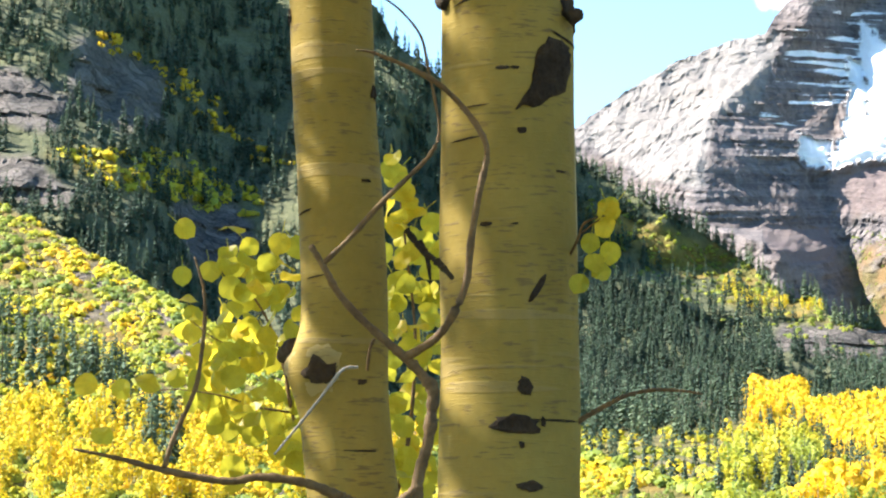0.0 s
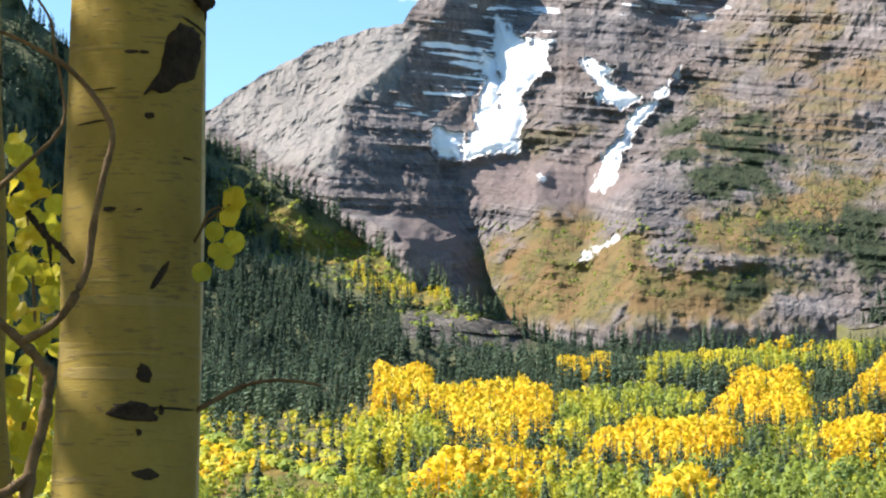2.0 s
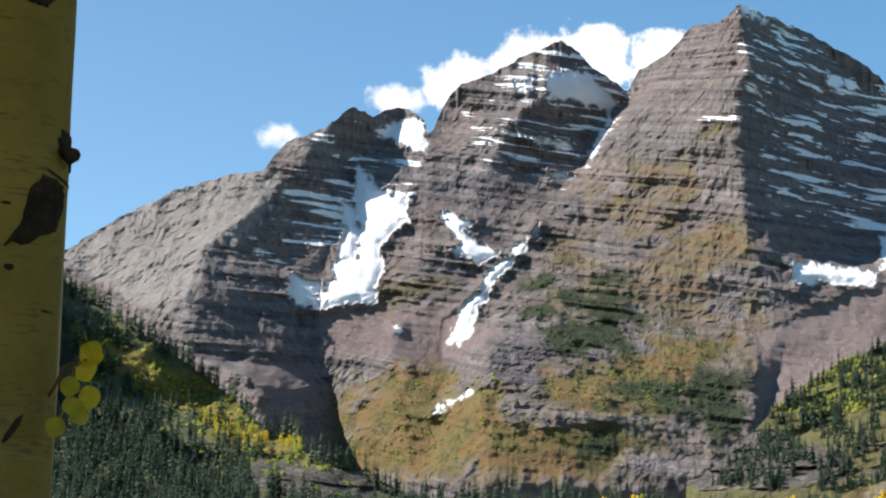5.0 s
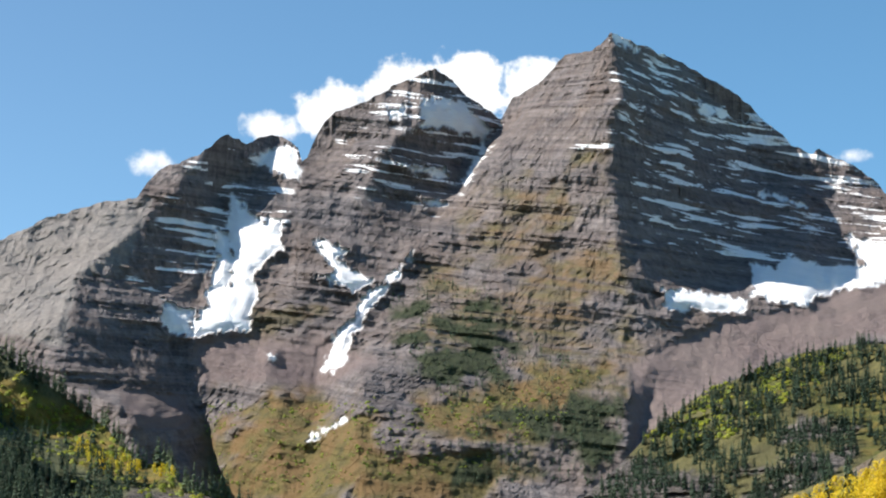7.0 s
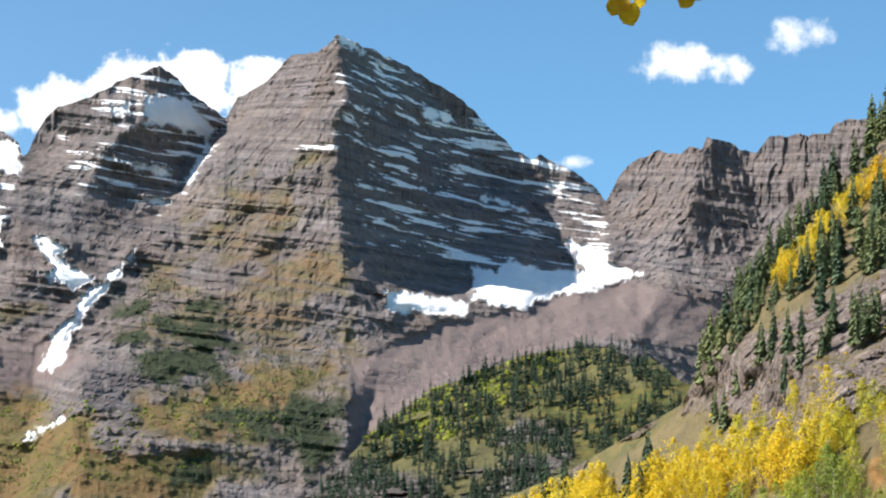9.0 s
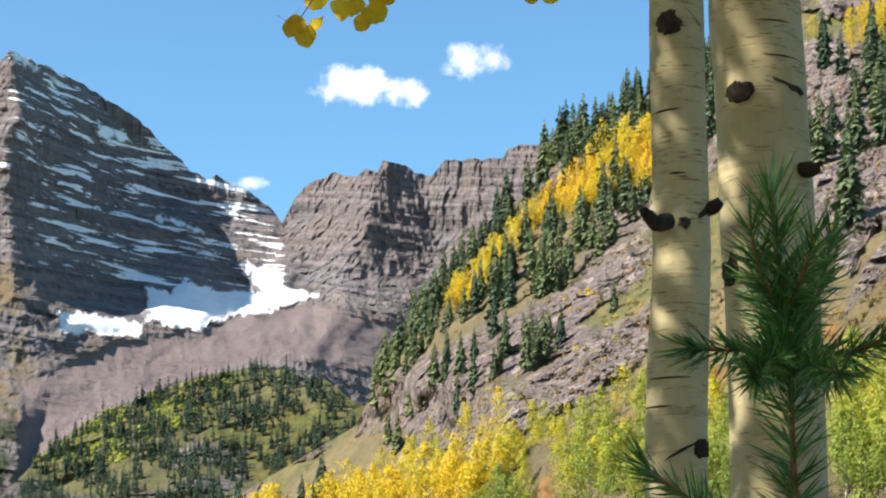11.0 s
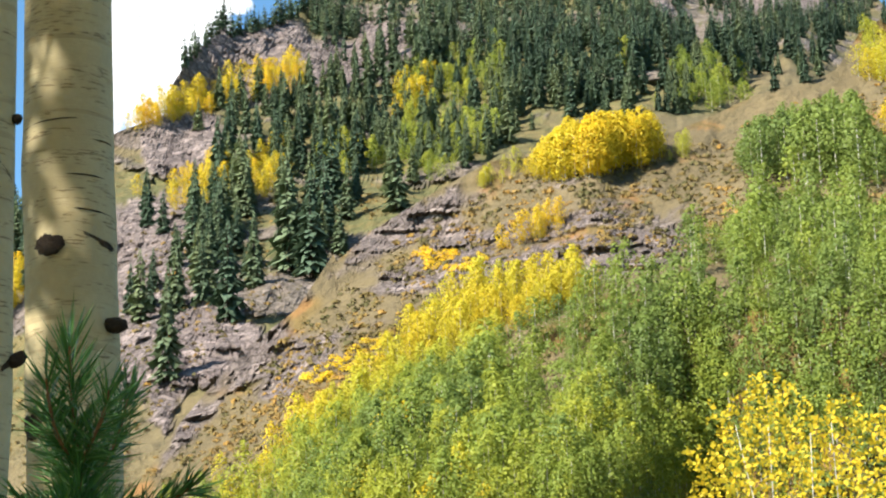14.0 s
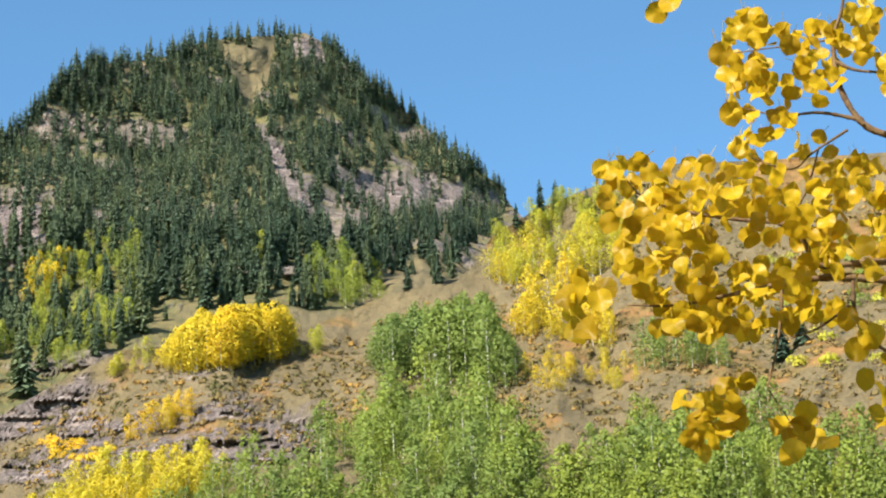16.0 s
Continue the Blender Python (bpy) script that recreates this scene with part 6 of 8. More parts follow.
stand("hill_shoulder", [(5.31, 3.53), (7.50, 4.10), (9.57, 4.53), (11.65, 4.68), (13.03, 4.95), (15.11, 5.50), (16.49, 5.77), (16.48, 4.95), (13.03, 3.99), (12.34, 3.45)], 200, 10, 0.62, 0.76, 637, "aspen", False, "bright yellow aspens at the hillside's foot", 0.08)
stand("hill_shoulder", [(11.65, 3.17), (15.10, 4.54), (17.17, 5.49), (20.83, 6.41), (22.61, 6.92), (22.48, 3.16)], 200, 9, 0.1, 0.34, 638, "aspen", False, "green and lime aspens at the hillside's foot", 0.08)
stand("hill_shoulder", [(15.09, 5.28), (18.23, 6.78), (19.34, 7.60), (21.85, 8.13), (21.82, 4.83)], 90, 8, 0.28, 0.7, 644, "aspen", False, "yellow and lime aspens below the crags", 0.08)
stand("hill_shoulder", [(7.51, 3.83), (9.71, 4.67), (12.34, 4.68), (11.65, 3.99)], 16, 13, 0.3, 0.6, 639, "fir", True, SPRUCE)
stand("hill_shoulder", [(42.47, 18.19), (43.40, 19.04), (44.90, 19.51), (46.65, 19.39), (46.42, 18.29), (44.80, 18.12), (43.34, 18.07)], 80, 9, 0.42, 0.66, 640, "aspen", True, GOLD, 0.04)
stand("hill_shoulder", [(42.66, 19.08), (44.19, 19.90), (45.70, 20.36), (46.74, 20.49), (46.67, 19.66), (44.90, 19.51), (43.40, 19.04)], 40, 6, 0.3, 0.48, 645, "aspen", False, "pale green young aspens on the crest", 0.04)
stand("hill_shoulder", [(43.40, 16.82), (43.90, 17.76), (44.93, 17.84), (45.48, 17.53), (46.12, 16.37), (44.69, 16.61)], 42, 10, 0.64, 0.76, 641, "aspen", True, GOLD, 0.04)
stand("hill_shoulder", [(43.51, 16.12), (46.10, 16.10), (46.61, 15.37), (44.04, 15.40)], 26, 5, 0.55, 0.76, 642, "aspen", False, "small yellow aspens under the grove", 0.04)
stand("hill_shoulder", [(46.36, 15.80), (46.98, 16.31), (48.84, 16.31), (48.78, 15.62)], 20, 9, 0.05, 0.2, 646, "aspen", True, GREEN, 0.04)
stand("hill_shoulder", [(44.11, 12.23), (46.35, 13.87), (47.35, 13.94), (49.46, 13.92), (50.78, 13.13), (54.10, 12.15), (53.97, 11.09)], 130, 11, 0.08, 0.3, 647, "aspen", False, "green aspens on the near slope", 0.06)
stand("hill_shoulder", [(42.90, 15.60), (52.69, 15.55), (54.40, 14.56), (52.35, 12.58), (48.82, 14.52), (43.06, 13.52)], 110, 2.0, 0.4, 0.8, 648, "dry", False, "golden and rusty brush on the dry slope", 0.1)
stand("hill_shoulder", [(49.62, 18.45), (53.04, 18.53), (52.66, 15.28), (50.34, 15.63)], 40, 5, 0.1, 0.6, 649, "bush", False, "mixed brush on the upper slope", 0.1)
spots = [(43.65, 19.51), (44.30, 19.85), (44.71, 19.91), (45.51, 19.77), (46.01, 19.60), (48.62, 18.26), (50.67, 16.15), (50.14, 15.79), (51.03, 12.84), (40.74, 18.17), (41.53, 18.44)]
at = on_face("hill_shoulder", np.array([q[0] for q in spots]), np.array([q[1] for q in spots]))
single_trees("conifer_tree", "lone dark spruce on the shoulder's crest", FIR_NEAR, at, size(len(at), 11, 0.15, 50), 0.35 + 0.2 * rng.rand(len(at)), FIR, "trees on the sunlit hillside")
stand("hill_shoulder", [(28.42, 8.59), (31.48, 11.03), (35.19, 12.90), (38.82, 14.58), (42.40, 14.97), (43.97, 13.09), (48.09, 12.81), (47.68, 7.98)], 420, 4.5, 0.06, 0.24, 650, "bush", False, "green undergrowth beneath the aspens", 0.1)
stand("hill_shoulder", [(24.45, 4.80), (24.64, 7.82), (27.75, 9.13), (30.43, 10.42), (33.50, 11.79), (33.13, 4.61)], 260, 4.5, 0.18, 0.36, 651, "bush", False, "lime undergrowth beneath the aspens", 0.1)
stand("hill_shoulder", [(44.11, 12.23), (46.33, 13.60), (49.44, 13.65), (54.07, 11.89), (53.97, 11.09)], 90, 4.5, 0.1, 0.35, 652, "bush", False, "green undergrowth beneath the aspens", 0.1)
at, h, d = on_ground(1, 15, 1380, 1900, 420, 527)
n = fbm(np.stack([at[:, 0] * 0.008, at[:, 1] * 0.008, 0 * h], -1), 3, 39)
keep = n > 0.52
wood("aspen_wood", "lime and gold aspens in gaps of the spruce wood", ASPEN_FAR, at[keep], size(keep.sum(), 17, 0.2, 22), 0.42 + 0.38 * rng.rand(keep.sum()), ASPEN)
at, h, e = scatter("mountain_ridge", [(-12.23, 8.31), (-10.86, 7.45), (-8.13, 5.88), (-4.95, 4.16), (-4.97, 3.48), (-8.58, 4.24), (-10.90, 5.24), (-12.27, 5.96)], 220, 528, 0.15, 1.0, 3, 0.46)
wood("brush", "yellow-green aspen brush streaking the ridge", BUSH_TINY, at, size(len(at), 5, 0.35, 23), 0.15 + 0.25 * rng.rand(len(at)), ASPEN, "bushes")
stand("hill_side", [(13.80, 8.41), (14.33, 9.79), (15.69, 11.32), (17.08, 12.98), (18.49, 14.10), (20.06, 14.93), (20.06, 13.96), (18.21, 12.30), (16.82, 10.91), (15.71, 9.66)], 60, 13, 0.3, 0.8, 653, "fir", False, "spruces along the hillside's edge", 0.1, avoid=STRIP)
stand("hill_side", [(24.08, 15.31), (25.11, 16.25), (27.16, 17.43), (30.05, 18.12), (29.96, 15.94), (27.81, 15.48), (25.63, 13.89), (24.20, 13.92)], 26, 15, 0.3, 0.8, 654, "fir", False, "spruces below the upper crag", 0.1)
stand("hill_side", [(24.20, 14.02), (25.00, 15.40), (26.96, 15.44), (28.39, 14.63), (26.99, 13.52), (25.07, 12.40)], 8, 13, 0.3, 0.8, 655, "fir", False, "spruces above the crags", 0.1)

stand("hill_side", [(25.91, 17.91), (27.31, 18.63), (29.03, 18.67), (30.61, 19.37), (32.65, 20.07), (33.97, 19.92), (36.30, 18.64), (34.82, 17.97), (33.94, 17.15), (33.07, 17.03), (31.62, 16.62), (30.63, 15.51), (29.64, 14.69), (28.80, 14.41), (29.21, 15.51), (27.79, 16.04), (27.40, 14.39), (26.05, 13.29)], 90, 15, 0.45, 1.0, 661, "fir", False, "olive spruces filling the hillside between the crags", 0.1)
stand("hill_side", [(23.74, 16.48), (25.92, 17.64), (27.60, 18.64), (27.54, 14.40), (26.06, 12.75), (23.95, 11.10)], 16, 15, 0.3, 0.8, 662, "fir", False, "olive spruces below the small crag", 0.1)
stand("hill_side", [(30.90, 18.69), (31.92, 19.24), (33.68, 19.51), (33.81, 18.54), (32.79, 18.00), (33.36, 17.16), (32.20, 16.34), (30.34, 16.48), (30.19, 17.17), (31.19, 17.72)], 120, 9, 0.22, 0.42, 663, "aspen", False, "lime-green aspens between the spruces", 0.08)
stand("hill_side", [(30.76, 17.72), (31.05, 18.41), (31.63, 18.83), (32.06, 18.69), (31.48, 17.86)], 16, 9, 0.66, 0.78, 664, "aspen", False, "golden aspens beside the lime ones", 0.03)
stand("hill_side", [(23.96, 17.78), (25.90, 18.46), (26.74, 18.62), (27.73, 19.19), (28.73, 19.21), (28.81, 18.73), (27.31, 18.43), (25.91, 18.12), (23.97, 17.44)], 70, 9.5, 0.64, 0.78, 665, "aspen", False, "golden aspens in a row under the cliff", 0.03)
stand("hill_side", [(25.40, 16.27), (25.94, 16.82), (26.50, 16.97), (26.38, 16.43), (25.96, 16.14)], 14, 8, 0.66, 0.78, 666, "aspen", False, "golden aspens between spruces", 0.03)
stand("hill_side", [(27.28, 16.85), (27.76, 17.41), (28.26, 17.49), (28.20, 16.60), (27.51, 16.04)], 22, 9, 0.6, 0.76, 667, "aspen", False, "golden aspens between spruces", 0.03)
stand("hill_side", [(28.76, 17.02), (30.19, 17.30), (30.76, 16.62), (29.48, 16.34), (28.63, 16.33)], 26, 8, 0.3, 0.5, 668, "aspen", False, "lime aspens between spruces", 0.05)
stand("hill_side", [(37.58, 17.77), (38.35, 18.86), (39.23, 18.82), (40.08, 18.23), (40.06, 17.75)], 34, 10, 0.2, 0.36, 669, "aspen", False, "green aspens under the cone hill", 0.04)
crest_h = np.linspace(25.6, 33.0, 130) + 0.03 * rng.randn(130)
at = on_face("hill_side", crest_h, line(SIDE_CREST, crest_h) - 0.12 * rng.rand(130))
wood("conifer_wood", "spruces standing along the cliff's crest", FIR_FAR, at, size(130, 12, 0.3, 70), 0.3 + 0.4 * rng.rand(130), FIR)
stand("hill_shoulder", [(32.38, 5.08), (32.99, 8.87), (34.53, 9.35), (37.76, 9.17), (37.46, 4.88)], 190, 9, 0.2, 0.42, 671, "aspen", False, "lime aspens low on the near slope", 0.08)
stand("hill_shoulder", [(36.5, 5.0), (36.8, 9.5), (40.0, 10.2), (43.5, 9.6), (43.2, 5.0)], 130, 9, 0.2, 0.42, 676, "aspen", False, "lime aspens with pale trunks at the slope's foot", 0.08)
stand("hill_shoulder", [(47.05, 10.07), (47.83, 12.33), (50.45, 12.50), (52.47, 12.03), (52.17, 9.64)], 60, 9, 0.1, 0.35, 672, "aspen", False, "green aspens low on the near slope", 0.06)
stand("hill_side", [(12.53, 4.88), (13.31, 5.82), (15.75, 6.78), (18.23, 7.05), (18.24, 4.87)], 50, 8, 0.42, 0.68, 673, "aspen", False, "yellow and lime aspens at the crags' foot", 0.06)
stand("hill_shoulder", [(25.67, 9.82), (28.40, 11.60), (31.22, 13.24), (33.22, 14.05), (33.21, 13.49), (30.93, 12.41), (28.41, 10.78), (26.09, 9.28)], 170, 1.8, 0.5, 0.85, 674, "dry", False, "rusty and golden low brush above the woods", 0.06)
stand("hill_shoulder", [(32.08, 14.34), (34.98, 15.68), (37.88, 16.15), (39.01, 15.82), (36.97, 14.93), (34.08, 14.03)], 90, 1.6, 0.4, 0.85, 675, "dry", False, "low golden and olive brush between the ledges", 0.06)

# low dry brush and grass tussocks over the open slopes
for face, poly, n, seed in (
        ("hill_shoulder", [(24.6, 8.9), (28.0, 12.6), (31.0, 15.0), (34.0, 16.4), (38.0, 16.9), (42.0, 18.0), (44.5, 17.5), (43.5, 14.5), (39.0, 14.6), (34.0, 13.2), (29.0, 10.4)], 3600, 681),
        ("hill_shoulder", [(42.5, 14.6), (43.5, 19.0), (47.0, 20.4), (55.0, 20.2), (55.0, 12.5), (49.0, 14.0)], 3200, 682),
        ("hill_side", [(13.0, 6.2), (14.0, 8.4), (17.0, 10.2), (21.0, 12.5), (26.0, 16.5), (31.0, 18.5), (31.0, 15.5), (26.5, 12.6), (24.0, 9.6), (19.0, 7.6), (16.0, 6.2)], 1800, 683)):
    at, h, e = scatter(face, poly, n, seed, 0.1, 1.0, 2.2, 0.4)
    drift = fbm(np.stack([h * 1.8, e * 2.6, 0 * h], -1), 3, seed)
    wood("dry_brush", "low dry brush and tussocks on the open slope", BUSH_TINY, at, size(len(at), 1.3, 0.5, seed), np.clip(1.7 * (drift - 0.3) + 0.2 * rng.randn(len(at)), 0, 0.9), DRY, "bushes")

# ---- near things: pale trunks, twigs, leaves, a young pine ----


def part(name, me, material, parent, label=""):
    """Links a mesh as one part under a thing or a part."""
    if material:
        me.materials.clear()
        me.materials.append(material)
    ob = new(name, me)
    ob.parent = parent
    return tagged(ob, label)


def thing(name, label, category, at=(0, 0, 0), group=""):
    ob = new(name)
    ob.location = at
    return tagged(ob, label, category, group)


def smooth_line(pts, n):
    """A smooth curve of n points through a few (any number of columns)."""
    p = np.array(pts, float)
    p = np.concatenate([2 * p[:1] - p[1:2], p, 2 * p[-1:] - p[-2:-1]])
    u = np.linspace(0, len(p) - 3 - 1e-6, n)
    i = u.astype(int)
    t = (u - i)[:, None]
    a, b, c, d = p[i], p[i + 1], p[i + 2], p[i + 3]
    return 0.5 * (2 * b + (c - a) * t + (2 * a - 5 * b + 4 * c - d) * t ** 2 + (3 * b - a - 3 * c + d) * t ** 3)


def tube(pts, n=24, sides=8, knobs=0.0, seed=0):
    """A round, tapering twig through (x, y, z, radius) points, with closed ends and small knobs."""
    q = smooth_line(pts, n)
    c, r = q[:, :3], np.maximum(q[:, 3], 0.0004)
    t = np.gradient(c, axis=0)
    t /= np.linalg.norm(t, axis=1)[:, None] + 1e-9
    ref = np.where(np.abs(t[:, 2:3]) > 0.9, np.array([[1.0, 0, 0]]), np.array([[0, 0, 1.0]]))
    x = np.cross(t, ref)
    x /= np.linalg.norm(x, axis=1)[:, None]
    y = np.cross(t, x)
    rr = np.random.RandomState(seed)
    r = r * 0.86
    if knobs:
        r = r * (1 + knobs * np.clip(rr.randn(n) + 1.2 * (rr.rand(n) < 0.12), -0.6, 2.4))
    a = np.linspace(0, 2 * np.pi, sides, endpoint=False)
    v = c[:, None] + r[:, None, None] * (np.cos(a)[None, :, None] * x[:, None] + np.sin(a)[None, :, None] * y[:, None])
    v = v.reshape(-1, 3)
    idx = np.arange(n * sides).reshape(n, sides)
    f = np.stack([idx[:-1], np.roll(idx, -1, 1)[:-1], np.roll(idx, -1, 1)[1:], idx[1:]], -1).reshape(-1, 4).tolist()
    f += [idx[0].tolist()[::-1], idx[-1].tolist()]
    me = bpy.data.meshes.new("tube")
    me.from_pydata(v.tolist(), [], f)
    me.polygons.foreach_set("use_smooth", np.ones(len(f), bool))
    return me


def bark_material(name, pale, second):
    """Smooth cream bark with fine dark dashes across, wrinkles and mottling."""
    m = Mat(name, 0.7, 0.1)
    mott = m.noise(5.0, 5, 0.6, lo=0.3, hi=0.7)
    fine = m.noise(60.0, 4, 0.6, lo=0.3, hi=0.7)
    col = m.mix(mott, pale, second)
    col = m.mix(m.math("MULTIPLY", fine, 0.25), col, tuple(0.75 * c for c in second))
    dash = m.noise(1.0, 3, 0.55, stretch=(26, 26, 210), lo=0.555, hi=0.615)
    rows = m.noise(1.0, 3, 0.5, stretch=(2.5, 2.5, 34), lo=0.48, hi=0.56)
    col = m.mix(m.math("MULTIPLY", m.math("MULTIPLY", dash, rows), 0.7), col, (0.13, 0.09, 0.045))
    ring = m.noise(1.0, 2, 0.4, stretch=(1.6, 1.6, 30), lo=0.63, hi=0.66)
    col = m.mix(m.math("MULTIPLY", ring, 0.35), col, (0.26, 0.2, 0.1))
    stain = m.noise(1.0, 5, 0.6, stretch=(9, 9, 2.2), lo=0.6, hi=0.75)
    col = m.mix(m.math("MULTIPLY", stain, 0.3), col, (0.36, 0.30, 0.14))
    m.bump(m.math("ADD", m.math("MULTIPLY", ring, 0.8), m.math("ADD", m.math("MULTIPLY", dash, 0.5), m.math("MULTIPLY", fine, 0.25))), 0.35, 0.004)
    return m.done(col)


def rough_material(name, dark, light, scale, strength=0.6, depth=0.006, rough=0.9):
    m = Mat(name, rough)
    n = m.noise(scale, 6, 0.7, lo=0.3, hi=0.7)
    big = m.noise(scale * 0.2, 3, lo=0.35, hi=0.65)
    col = m.mix(m.math("MULTIPLY", m.math("ADD", n, big), 0.5), dark, light)
    m.bump(n, strength, depth)
    return m.done(col)


cream_bark = bark_material("cream_aspen_bark", (0.31, 0.23, 0.058), (0.22, 0.16, 0.038))
white_bark = bark_material("pale_aspen_bark", (0.52, 0.445, 0.26), (0.40, 0.33, 0.18))
knot_bark = bark_material("worn_knot_bark", (0.42, 0.34, 0.15), (0.27, 0.205, 0.08))
scar_mat = rough_material("black_bark_scar", (0.012, 0.009, 0.007), (0.085, 0.058, 0.035), 70.0, 0.9, 0.008)
twig_mat = rough_material("brown_twig_bark", (0.06, 0.034, 0.016), (0.21, 0.13, 0.055), 120.0, 0.6, 0.002, 0.7)
dead_mat = rough_material("grey_dead_twig", (0.16, 0.13, 0.10), (0.46, 0.42, 0.36), 90.0, 0.6, 0.002)


class Trunk:
    """A standing aspen trunk through (x, y, z, radius) points, with swellings, scars and knots."""

    def __init__(self, label, pts, material, swell=(), seed=0, n=300, sides=40):
        q = smooth_line(pts, n)
        self.c, self.r = q[:, :3], q[:, 3]
        self.top = thing("aspen_trunk_tree", label, "tree", tuple(self.c[0]), "near aspens")
        self.top.name = "aspen_tree"
        a = np.linspace(0, 2 * np.pi, sides, endpoint=False)
        z = np.repeat(self.c[:, 2], sides)
        ang = np.tile(a, n)
        p = np.stack([np.cos(ang) * 1.2, np.sin(ang) * 1.2, z * 3], -1)
        rad = np.repeat(self.r, sides) * (1 + 0.035 * (fbm(p, 3, seed) - 0.5) + 0.012 * (fbm(p * np.array([2, 2, 9]), 3, seed + 5) - 0.5))
        rad = rad + np.repeat(self.r, sides) * 0.9 * np.exp(-z / 0.18)
        self.swell = swell
        v = np.repeat(self.c, sides, 0) + rad[:, None] * np.stack([np.cos(ang), np.sin(ang), 0 * ang], -1)
        for (sx, sy, sz), amp, wide in swell:
            d2 = ((v - np.array([sx, sy, sz])) ** 2).sum(1)
            out = np.stack([np.cos(ang), np.sin(ang), 0 * ang], -1)
            v = v + out * (amp * np.exp(-d2 / (2 * wide * wide)))[:, None]
        idx = np.arange(n * sides).reshape(n, sides)
        f = np.stack([idx[:-1], np.roll(idx, -1, 1)[:-1], np.roll(idx, -1, 1)[1:], idx[1:]], -1).reshape(-1, 4)
        me = bpy.data.meshes.new("trunk")
        fill_mesh(me, v, f)
        me.polygons.foreach_set("use_smooth", np.ones(len(f), bool))
        self.add("trunk", me, material)

    def add(self, name, me, material, label=""):
        """Links a mesh given in world places under this tree."""
        me.transform(Matrix.Translation(-Vector(self.top.location)))
        return part(name, me, material, self.top, label)

    def on(self, p, lift=0.002):
        """The place on the bark in front of the eye, nearest to p, which lies about at the trunk."""
        p = np.array(p[:3])
        k = int(np.argmin(np.abs(self.c[:, 2] - p[2])))
        c, r = self.c[k], self.r[k]
        way = np.array([c[0], c[1], 0.0])
        way /= np.linalg.norm(way)
        right = np.array([way[1], -way[0], 0.0])
        u = float(np.clip((p - c) @ right, -0.985 * r, 0.985 * r))
        w = math.sqrt(r * r - u * u)
        bulge = 0.0
        for s, amp, wide in self.swell:
            bulge += amp * math.exp(-((p - np.array(s)) ** 2).sum() / (2 * wide * wide))
        n = (right * u - way * w) / r
        q = np.array([c[0], c[1], p[2]]) + n * (r + lift + bulge)
        return q, n

    def scar(self, name, outline, rise=0.004, label="", material=None):
        """A raised dark scar with the given outline of places near the trunk."""
        o = np.array([q[:3] for q in outline])
        m = smooth_line(np.concatenate([o, o[:1]]), 33)[:-1]
        mid = m.mean(0)
        rr = np.random.RandomState(int(abs(mid[2]) * 1000) % 1000)
        rings, v = (1.0, 0.9, 0.65, 0.35), []
        for k, s in enumerate(rings):
            for q in m:
                g = mid + (q - mid) * s * (1 + (0.10 * rr.randn() if k == 0 else 0.03 * rr.randn()))
                v.append(self.on(g, (0.0005, rise, rise * (0.9 + 0.3 * rr.rand()), rise * 0.7)[k])[0])
        v.append(self.on(mid, rise * 0.6)[0])
        f = [(k * 32 + i, k * 32 + (i + 1) % 32, (k + 1) * 32 + (i + 1) % 32, (k + 1) * 32 + i) for k in range(3) for i in range(32)]
        f += [(96 + i, 96 + (i + 1) % 32, 128) for i in range(32)]
        me = bpy.data.meshes.new(name)
        me.from_pydata([tuple(q) for q in v], [], f)
        me.polygons.foreach_set("use_smooth", np.ones(len(f), bool))
        return self.add(name, me, material or scar_mat, label)

    def patch(self, name, at, wide, high, turn=0.0, rise=0.004, label="", material=None):
        """An oval scar of that width and height about a place."""
        way = np.array([at[0], at[1], 0.0])
        way /= np.linalg.norm(way)
        right = np.array([way[1], -way[0], 0.0])
        rr = np.random.RandomState(int(abs(at[2] * 7919)) % 9999)
        pts = []
        for k in range(10):
            a = 2 * math.pi * k / 10
            s = 1 + 0.16 * rr.randn()
            u, w = 0.5 * wide * math.cos(a) * s, 0.5 * high * math.sin(a) * s
            ct, st = math.cos(radians(turn)), math.sin(radians(turn))
            pts.append(np.array(at[:3]) + right * (u * ct - w * st) + np.array([0, 0, 1.0]) * (u * st + w * ct))
        return self.scar(name, pts, rise, label, material)


# two trunks side by side; places with radius
LEFT_A = [(-1.318, 4.303, 0.355, 0.098), (-1.373, 4.286, 1.392, 0.09), (-1.387, 4.281, 1.626, 0.088), (-1.395, 4.278, 1.714, 0.087), (-1.402, 4.276, 1.823, 0.086), (-1.400, 4.277, 1.932, 0.084), (-1.401, 4.276, 2.042, 0.084), (-1.405, 4.275, 2.152, 0.083), (-1.410, 4.274, 2.263, 0.082), (-1.417, 4.271, 2.374, 0.081), (-1.424, 4.269, 2.599, 0.081), (-1.448, 4.261, 3.287, 0.075), (-1.487, 4.247, 4.735, 0.06), (-1.528, 4.233, 7.103, 0.035)]
LEFT_B = [(-1.019, 4.002, 0.502, 0.145), (-1.011, 4.004, 1.407, 0.127), (-1.010, 4.005, 1.621, 0.1255), (-1.008, 4.005, 1.702, 0.126), (-1.006, 4.006, 1.802, 0.1245), (-1.005, 4.006, 1.902, 0.1225), (-1.006, 4.006, 2.053, 0.123), (-1.004, 4.006, 2.205, 0.12), (-1.003, 4.006, 2.308, 0.119), (-1.001, 4.007, 2.431, 0.119), (-1.002, 4.007, 2.514, 0.117)]
